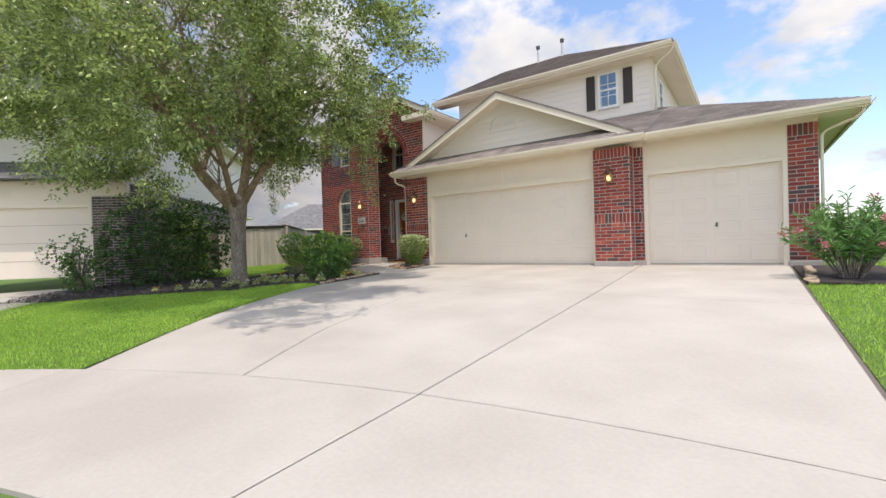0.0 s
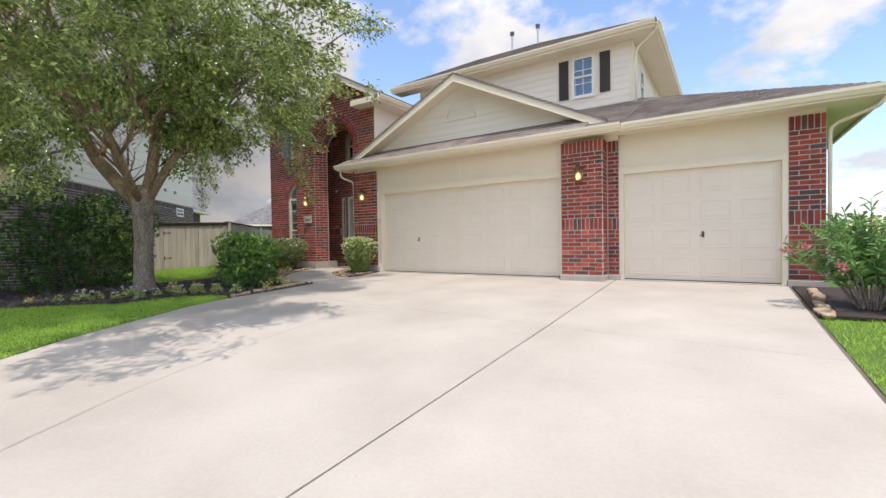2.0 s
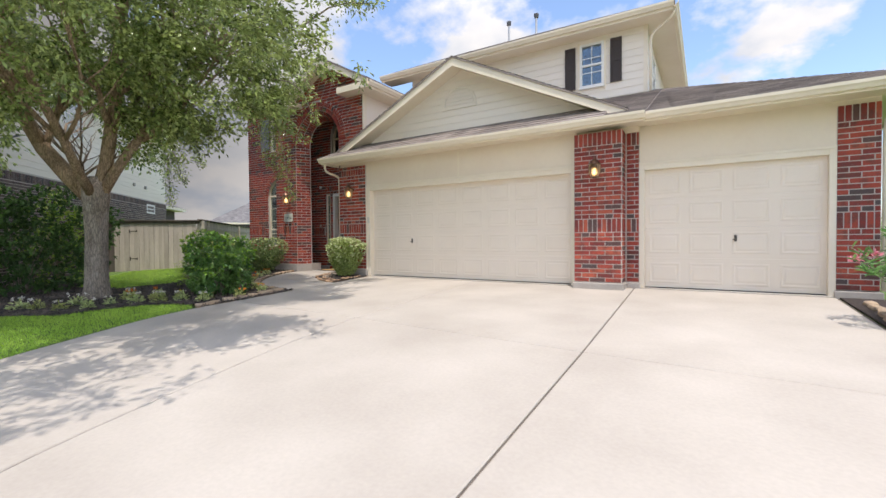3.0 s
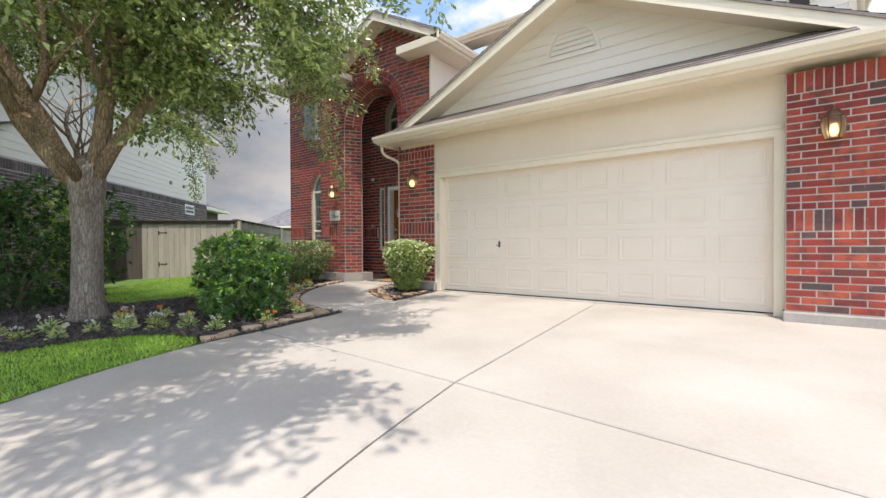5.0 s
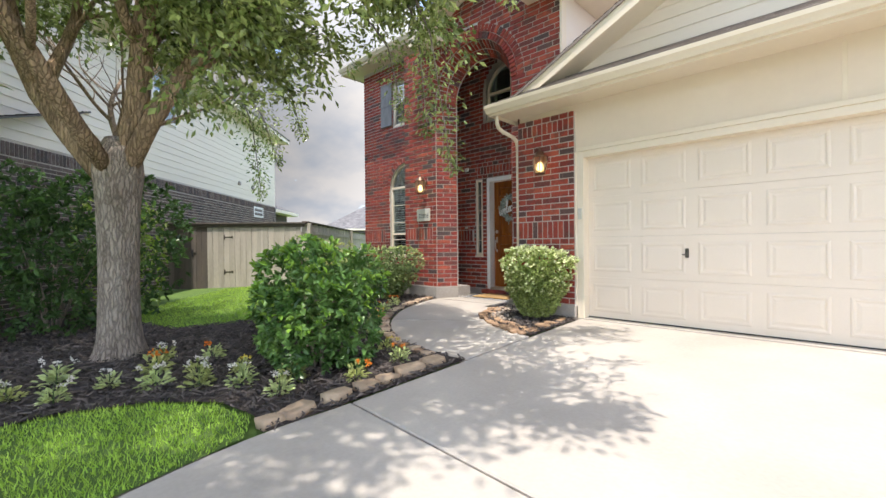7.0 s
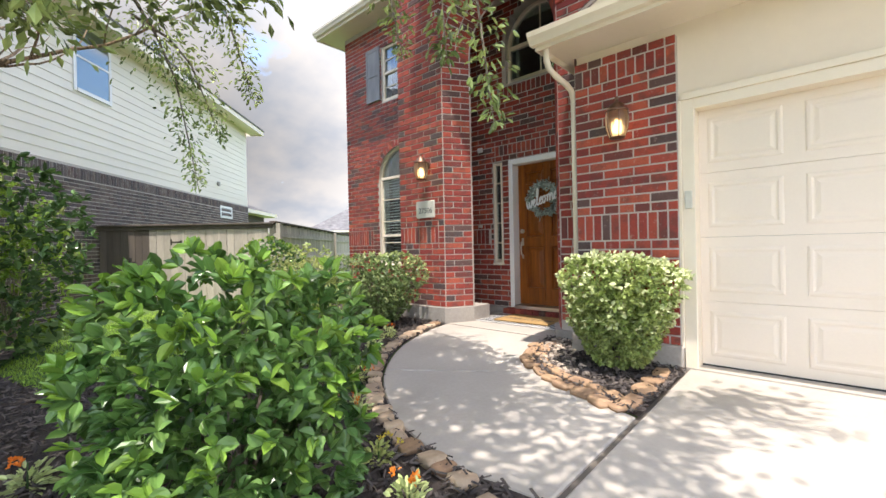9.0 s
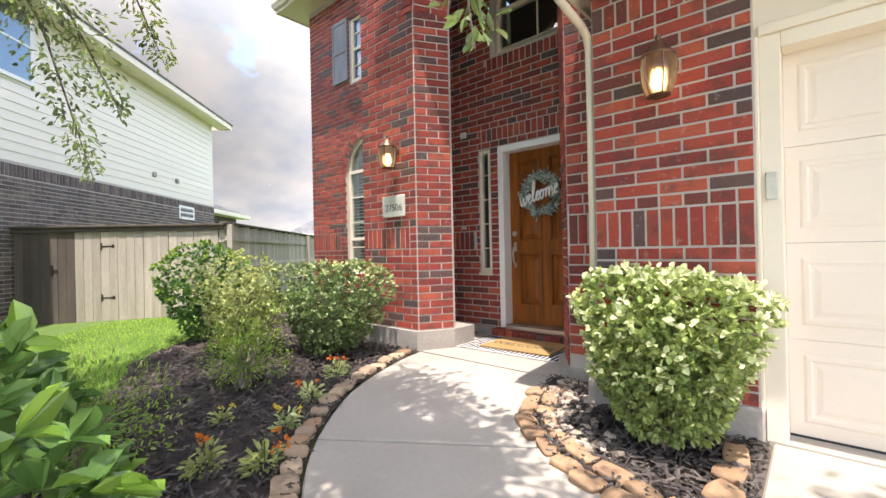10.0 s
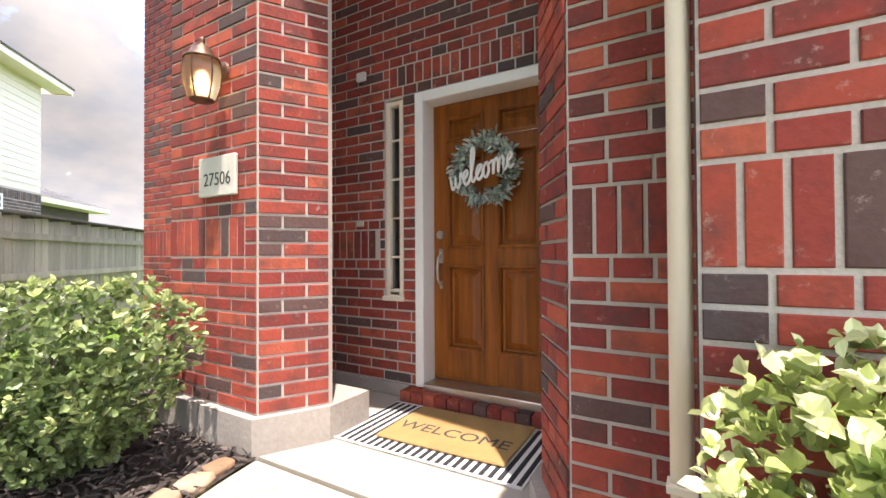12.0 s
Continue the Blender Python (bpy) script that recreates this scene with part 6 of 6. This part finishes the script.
# ---- front door and porch things ----
DX0, DX1, DZ0, DZ1, DY = -2.575, -1.645, 0.14, 2.165, 1.52
casing = structure("door_casing", boxes((-2.648, DX0, 1.37, 1.62, 0.10, 2.238), (DX1, DX1 + 0.08, 1.37, 1.62, 0.10, 2.238), (DX0, DX1, 1.37, 1.62, DZ1, 2.238), bev=0.006), M_WHITE, "white painted front door casing", "door frame")
structure("threshold", boxes((-2.72, -1.55, 1.30, 1.60, 0.0, 0.075), bev=0.006), M_BRICKJ, "red brick step under the front door", "step")
structure("sill_plate", boxes((DX0, DX1, 1.36, 1.56, 0.077, 0.135), bev=0.006), M_STEEL, "worn metal threshold", "threshold")
for k in range(12):
    ob = new("step_brick", mesh_of("step_brick", boxes((0, 0.088, -0.012, 0.20, 0.004, 0.085), bev=0.003), M_BRICK))
    ob.parent = bpy.data.objects["threshold"]
    ob.matrix_basis = Matrix.Translation((-2.72 + k * 0.098, 1.29, 0.0))
door = tagged(thing("door_1", "closed stained wooden front door with raised panels", "door"), kind="structure")
w = DX1 - DX0
cols = ((DX0, DX0 + 0.115), (DX0 + w / 2 - 0.05, DX0 + w / 2 + 0.05), (DX1 - 0.115, DX1))
rails = ((DZ0, DZ0 + 0.22), (0.98, 1.10), (1.78, 1.88), (DZ1 - 0.10, DZ1))
bm = boxes(*[(a, b, DY, DY + 0.045, DZ0, DZ1) for a, b in cols], *[(a[1], b[0], DY + 0.0005, DY + 0.0445, z0, z1) for z0, z1 in rails for a, b in ((cols[0], cols[1]), (cols[1], cols[2]))], bev=0.0025)
part("leaf", bm, M_DOOR, door)
for (za, zb) in ((rails[0][1], rails[1][0]), (rails[1][1], rails[2][0]), (rails[2][1], rails[3][0])):
    for a, b in ((cols[0][1], cols[1][0]), (cols[1][1], cols[2][0])):
        bm = bmesh.new()
        rg = []
        for q, dep in ((0.0, 0.002), (0.0, -0.012), (0.013, -0.014), (0.024, -0.004), (0.028, 0.026), (0.044, 0.029), (0.095, 0.006)):
            rg.append([bm.verts.new(p) for p in ((a + q, DY + dep, za + q), (b - q, DY + dep, za + q), (b - q, DY + dep, zb - q), (a + q, DY + dep, zb - q))])
        for s, t in zip(rg, rg[1:]):
            for k in range(4):
                bm.faces.new((s[k], s[(k + 1) % 4], t[(k + 1) % 4], t[k]))
        bm.faces.new(rg[-1])
        part("panel", bm, M_DOOR, door)
hx = DX0 + 0.065
handle = part("door_handle", tube(bmesh.new(), [(hx, DY - 0.01, 1.06), (hx, DY - 0.05, 1.03), (hx, DY - 0.06, 0.95), (hx, DY - 0.05, 0.87), (hx, DY - 0.012, 0.83)], [0.010, 0.010, 0.011, 0.010, 0.010], 8), M_STEEL, door, "brushed steel grip handle", smooth=True)
part("escutcheon", boxes((hx - 0.018, hx + 0.018, DY - 0.012, DY, 0.99, 1.10), (hx - 0.013, hx + 0.013, DY - 0.012, DY, 0.80, 0.86), bev=0.005), M_STEEL, handle)
part("deadbolt", lathe(bmesh.new(), [(0.0, 0.0), (0.03, 0.0), (0.032, 0.02), (0.0, 0.022)], 16), M_STEEL, door, "round steel deadbolt", m=Matrix.Translation((hx, DY, 1.20)) @ pose(0, 0, 0, 90))


def lettering(name, text, size, material, parent, m, shear=0.0, thick=0.004, bold=0.0):
    cu = bpy.data.curves.new(name, "FONT")
    cu.body, cu.size, cu.extrude, cu.shear, cu.align_x, cu.align_y, cu.offset = text, size, thick, shear, "CENTER", "CENTER", bold
    tmp = new(name, cu)
    me = bpy.data.meshes.new_from_object(tmp.evaluated_get(bpy.context.evaluated_depsgraph_get()))
    bpy.data.objects.remove(tmp)
    me.materials.clear()
    me.materials.append(material)
    ob = new(name, me)
    ob.parent, ob.matrix_basis = parent, m
    return ob


# wreath
WC = Vector((-2.13, DY - 0.045, 1.635))
wreath = thing("door_wreath", "round leafy wreath with a white welcome script", "wreath", at=Matrix.Translation(WC))
bm = bmesh.new()
tube(bm, [(0.185 * math.cos(k * math.tau / 28), 0.01 * math.sin(k * 3), 0.185 * math.sin(k * math.tau / 28)) for k in range(29)], 0.018, 6)
part("twig_ring", bm, M_BARK, wreath)
rwv = np.random.default_rng(5)
n = 620
a = rwv.uniform(0, math.tau, n)
rad = 0.19 + rwv.normal(0, 0.022, n)
p = np.c_[np.cos(a) * rad, rwv.uniform(-0.03, 0.015, n), np.sin(a) * rad]
out = np.c_[np.cos(a + 0.7) * rwv.choice([-0.4, 1.0, 1.0], n), -0.5 - 0 * a, np.sin(a + 0.7) * rwv.choice([-0.4, 1.0, 1.0], n)]
leaf_mesh("leaves", p, out, 0.068, 0.014, M_WREATH, wreath, oval=True, seed=12)
# the word in joined handwriting: one bent rod, letter after letter
SCRIPT = {
    "w": [(0, 0.9), (0.1, 0.3), (0.25, 0), (0.45, 0.3), (0.5, 0.8), (0.55, 0.3), (0.72, 0), (0.95, 0.4), (0.95, 0.95), (1.1, 0.75)],
    "e": [(0.2, 0.45), (0.5, 0.75), (0.4, 1.0), (0.2, 0.85), (0.15, 0.4), (0.36, 0.02), (0.66, 0.2)],
    "l": [(0.28, 1.0), (0.45, 2.0), (0.3, 2.35), (0.18, 1.9), (0.18, 0.6), (0.33, 0.02), (0.58, 0.25)],
    "c": [(0.52, 0.85), (0.32, 1.0), (0.12, 0.75), (0.08, 0.35), (0.28, 0.02), (0.58, 0.25)],
    "o": [(0.15, 0.8), (0.34, 1.0), (0.14, 0.75), (0.12, 0.3), (0.34, 0), (0.58, 0.4), (0.48, 0.9), (0.34, 1.0), (0.55, 0.85), (0.8, 0.9)],
    "m": [(0.15, 0.9), (0.16, 0.02), (0.24, 0.7), (0.44, 1.0), (0.6, 0.7), (0.6, 0.02), (0.7, 0.7), (0.9, 1.0), (1.05, 0.7), (1.07, 0.1), (1.25, 0.1)],
}
stroke, pen = [], 0.0
for letter in "welcome":
    stroke += [(pen + x, z) for x, z in SCRIPT[letter]]
    pen += SCRIPT[letter][-1][0]
line = [((x - pen / 2) * 0.084, 0.0, (z - 0.7) * 0.100 + (x - pen / 2) * 0.022) for x, z in smooth_line(stroke, 4)]
part("script", tube(bmesh.new(), line, 0.0105, 6), M_WHITE, wreath, "white handwritten welcome", smooth=True, m=Matrix.Translation((0.0, -0.062, 0.0)))

# rug and coir mat
MM = Matrix.Translation((-2.14, 1.0, 0.004)) @ pose(0, 0, 0, 0, 0, 1)
rug = thing("striped_rug", "black and white striped woven rug on the porch", "rug", at=MM)
part("weave", boxes((-0.58, 0.58, -0.40, 0.27, 0, 0.006)), M_RUGW, rug)
for k in range(24):
    x = -0.57 + k * 0.0485
    part("stripe", boxes((x, x + 0.024, -0.395, 0.265, 0.006, 0.0085)), M_RUGB, rug)
for y in (-0.402, 0.255):
    part("edge_band", boxes((-0.58, 0.58, y, y + 0.017, 0.0085, 0.010)), M_RUGW, rug)
coir = thing("coir_mat", "tan coir doormat printed with the word welcome", "doormat", at=Matrix.Translation((-2.09, 0.985, 0.0145)) @ pose(0, 0, 0, 0, 0, 2))
part("mat_body", boxes((-0.39, 0.39, -0.26, 0.26, 0, 0.016), bev=0.005), M_JUTE, coir)
lettering("print", "WELCOME", 0.145, M_INK, coir, Matrix.Translation((0.0, -0.06, 0.0165)), 0, 0.0006)

# number stone
plate = thing("house_number", "pale stone house number plaque reading 27506", "plaque", at=Matrix.Translation((-3.225, 0.232, 1.508)))
part("stone", boxes((-0.175, 0.175, -0.012, 0.012, -0.115, 0.115), bev=0.006), M_PLATE, plate)
lettering("number", "27506", 0.105, M_INK, plate, Matrix.Translation((0.01, -0.013, -0.02)) @ pose(0, 0, 0, 90), 0, 0.001)
chime = thing("doorbell_camera", "small white sensor box on the alcove wall", "sensor", at=Matrix.Translation((-3.16, 1.392, 2.47)))
part("case", boxes((-0.045, 0.045, -0.03, 0.0, -0.035, 0.035), bev=0.006), M_WHITE, chime)
bell = thing("doorbell", "small doorbell button on the alcove wall", "doorbell", at=Matrix.Translation((-3.18, 1.392, 1.30)))
part("button", boxes((-0.035, 0.035, -0.016, 0.0, -0.02, 0.02), bev=0.004), M_PLATE, bell)
key_pad = thing("keypad", "small grey keypad on the garage door casing", "keypad", at=Matrix.Translation((0.045, -0.117, 1.32)))
part("case", boxes((-0.025, 0.025, -0.016, 0.002, -0.07, 0.07), bev=0.004), M_PLATE, key_pad)


# ---- wall lanterns ----
def lantern(x, y, z):
    ob = thing("wall_lantern", "lit bronze wall lantern with amber seeded glass", "lantern", "wall lanterns", at=Matrix.Translation((x, y, z)))
    bp = bmesh.new()
    lathe(bp, [(0.0, 0.0), (0.055, 0.0), (0.05, 0.015), (0.02, 0.025), (0.0, 0.025)], 16)
    part("back_plate", bp, M_BRONZE, ob, m=Matrix.Translation((0, 0, 0.10)) @ pose(0, 0, 0, 90))
    part("arm", tube(bmesh.new(), [(0, 0, 0.10), (0, -0.05, 0.12), (0, -0.10, 0.175), (0, -0.12, 0.18)], [0.012, 0.011, 0.01, 0.01], 8), M_BRONZE, ob, smooth=True)
    top = part("cap", lathe(bmesh.new(), [(0.0, 0.245), (0.012, 0.24), (0.018, 0.225), (0.010, 0.21), (0.022, 0.195), (0.055, 0.175), (0.062, 0.15), (0.092, 0.125), (0.095, 0.112), (0.0, 0.112)], 18, (0, -0.125, 0)), M_BRONZE, ob, smooth=True)
    part("glass", lathe(bmesh.new(), [(0.088, 0.11), (0.094, 0.05), (0.088, -0.02), (0.068, -0.085), (0.058, -0.10)], 12, (0, -0.125, 0)), M_AMBER, ob, "amber seeded glass")
    bm = bmesh.new()
    for k in range(6):
        a = k * math.tau / 6
        c, s = math.cos(a), math.sin(a)
        tube(bm, [(0.09 * c, -0.125 + 0.09 * s, 0.112), (0.097 * c, -0.125 + 0.097 * s, 0.05), (0.091 * c, -0.125 + 0.091 * s, -0.02), (0.07 * c, -0.125 + 0.07 * s, -0.088), (0.06 * c, -0.125 + 0.06 * s, -0.102)], 0.0045, 5)
    part("ribs", bm, M_BRONZE, ob)
    part("base_ring", lathe(bmesh.new(), [(0.0, -0.115), (0.03, -0.115), (0.06, -0.105), (0.062, -0.098), (0.0, -0.098)], 16, (0, -0.125, 0)), M_BRONZE, ob)
    part("bulb", lathe(bmesh.new(), [(0.0, -0.07), (0.022, -0.06), (0.032, -0.03), (0.024, 0.01), (0.014, 0.04), (0.0, 0.05)], 12, (0, -0.125, 0)), M_BULB, ob, "glowing warm bulb", smooth=True)
    return ob


first = lantern(-0.44, -0.14, 1.97)
copy_thing(first, Matrix.Translation((-3.175, 0.236, 2.00)))
copy_thing(first, Matrix.Translation((5.27, -0.30, 1.97)))


# ---- brick facings ----
BRICK_MESH = {}
BW, BH, JT = 0.242, 0.063, 0.014


def brick_mesh(w, h, material):
    key = (round(w / 0.02), round(h / 0.005), material.name)
    if key not in BRICK_MESH:
        a, b, c = w / 2, h / 2, 0.003
        v = [(-a, 0, -b), (a, 0, -b), (a, 0, b), (-a, 0, b), (-a, -BACK + c, -b), (a, -BACK + c, -b), (a, -BACK + c, b), (-a, -BACK + c, b),
             (-a + c, -BACK, -b + c), (a - c, -BACK, -b + c), (a - c, -BACK, b - c), (-a + c, -BACK, b - c)]
        f = [(0, 1, 5, 4), (1, 2, 6, 5), (2, 3, 7, 6), (3, 0, 4, 7), (4, 5, 9, 8), (5, 6, 10, 9), (6, 7, 11, 10), (7, 4, 8, 11), (8, 9, 10, 11)]
        me = bpy.data.meshes.new("brick")
        me.from_pydata(v, [], f)
        me.materials.append(material)
        BRICK_MESH[key] = me
    return BRICK_MESH[key]


def lay(length, z0, z1, free, bands):
    """Rows of (x, z, w, h) in running bond, with upright soldier bands between thin header rows."""
    out, z, row = [], z0, 0
    course = BH + JT
    bands = [(z0 + round((b0 - z0) / course) * course, z0 + round((b1 - z0) / course) * course, xa, xb) for b0, b1, xa, xb in bands]
    rr = random.Random(int(length * 1000 + z1 * 77))

    def run(spans, zc, h, step):
        for a, b in spans:
            x = a - (step * 0.5 if row % 2 and step > 0.2 else 0.0)
            while x < b - 0.02:
                s, e = max(x, a) + JT / 2, min(x + step, b) - JT / 2
                if e - s > 0.025:
                    out.append(((s + e) / 2, zc, e - s, h))
                x += step
    while z + BH <= z1 + 0.02:
        zc = z + course / 2
        spans = free(zc) if free else [(0, length)]
        spans = [(a, b) for a, b in spans if b - a > 0.03]
        plain = spans
        for b0, b1, xa, xb in bands:
            if b0 <= zc < b1:
                plain = [q for a, b in plain for q in ((a, min(b, xa)), (max(a, xb), b)) if q[1] - q[0] > 0.03]
        run(plain, zc, BH, BW + JT)
        z, row = z + course, row + 1
    for b0, b1, xa, xb in bands:
        thin = b1 - b0 > 0.3
        lo, hi = (b0 + course, b1 - course) if thin else (b0, b1)
        for zc, h, step in ([(b0 + course / 2, BH, 0.128), (b1 - course / 2, BH, 0.128)] if thin else []) + [((lo + hi) / 2, hi - lo - JT, 0.077)]:
            spans = [(max(a, xa), min(b, xb)) for a, b in (free((lo + hi) / 2) if free else [(0, length)])]
            run([q for q in spans if q[1] - q[0] > 0.03], zc, h, step)
    return out


for parent, m, length, z0, z1, free, bands, joined, near, material in WALL_JOBS:
    rows = sorted(lay(length, z0, z1, free, bands), key=lambda r: r[1])
    mat_one, mat_many = (material, material) if material else (M_BRICK, M_BRICKJ)
    cut = 0 if joined else near
    for x, z, w, h in rows[:cut]:
        ob = new("brick", brick_mesh(w, h, mat_one))
        ob.parent = parent
        me_w, me_h = max(v.co.x for v in ob.data.vertices) * 2, max(v.co.z for v in ob.data.vertices) * 2
        ob.matrix_basis = m @ Matrix.Translation((x, random.uniform(-0.0015, 0.0015), z)) @ Matrix.Diagonal((w / me_w, 1, h / me_h, 1))
    if rows[cut:]:
        verts, faces = [], []
        for x, z, w, h in rows[cut:]:
            me = brick_mesh(w, h, mat_many)
            me_w, me_h = max(v.co.x for v in me.vertices) * 2, max(v.co.z for v in me.vertices) * 2
            s = len(verts)
            mm = m @ Matrix.Translation((x, 0, z)) @ Matrix.Diagonal((w / me_w, 1, h / me_h, 1))
            verts += [tuple(mm @ v.co) for v in me.vertices]
            faces += [tuple(s + i for i in p.vertices) for p in me.polygons]
        raw("brickwork", verts, faces, mat_many, parent, "stuff", "upper courses of brick")
# a proud ring of headers round the porch arch, a flush ring outside it, and two rows across its splay
for count, w, h, r, proud in ((40, 0.057, 0.10, AR + 0.052, 2.9), (40, 0.067, 0.118, AR + 0.170, 1.0)):
    for k in range(count):
        a = radians(180 * (k + 0.5) / count)
        ob = new("arch_brick", brick_mesh(w, h, M_BRICK))
        ob.parent = wall_porch
        ob.matrix_basis = Matrix.Translation((AX + r * math.cos(a), YS0 + BACK - 0.002, SPRING + r * math.sin(a))) @ pose(0, 0, 0, 0, 90 - math.degrees(a), 0) @ Matrix.Diagonal((1, proud, 1, 1))
for k in range(22):
    a = radians(180 * (k + 0.5) / 22)
    ob = new("arch_brick", brick_mesh(0.077, 0.12, M_BRICK))
    ob.parent = wall_wing
    ob.matrix_basis = Matrix.Translation(((WL + WR) / 2 + 0.655 * math.cos(a), WY + BACK, WT + 0.625 * math.sin(a))) @ pose(0, 0, 0, 0, 90 - math.degrees(a), 0)
for k in range(32):
    a = radians(180 * (k + 0.5) / 32)
    c, s = math.cos(a), math.sin(a)
    tangent = Vector((-s, 0, c))
    slope = Vector((-c * (AR - AIN), YS1 - YS0, -s * (AR - AIN))).normalized()
    inward = tangent.cross(slope)
    inward = inward if inward.dot(Vector((-c, -0.5, -s))) > 0 else -inward
    up = tangent.cross(-inward)
    for j in range(2):
        q = 0.25 + 0.5 * j
        r = AR + (AIN - AR) * q
        ob = new("arch_brick", brick_mesh(0.066 * r / AR, JAMB / 2 - JT, M_BRICK))
        ob.parent = wall_porch
        cols = (tangent, -inward, up)
        ob.matrix_basis = Matrix.Translation((AX + r * c, YS0 + BACK + 0.003 + (YS1 - YS0) * q, SPRING + r * s)) @ Matrix([[cols[m][n] for m in range(3)] for n in range(3)]).to_4x4()
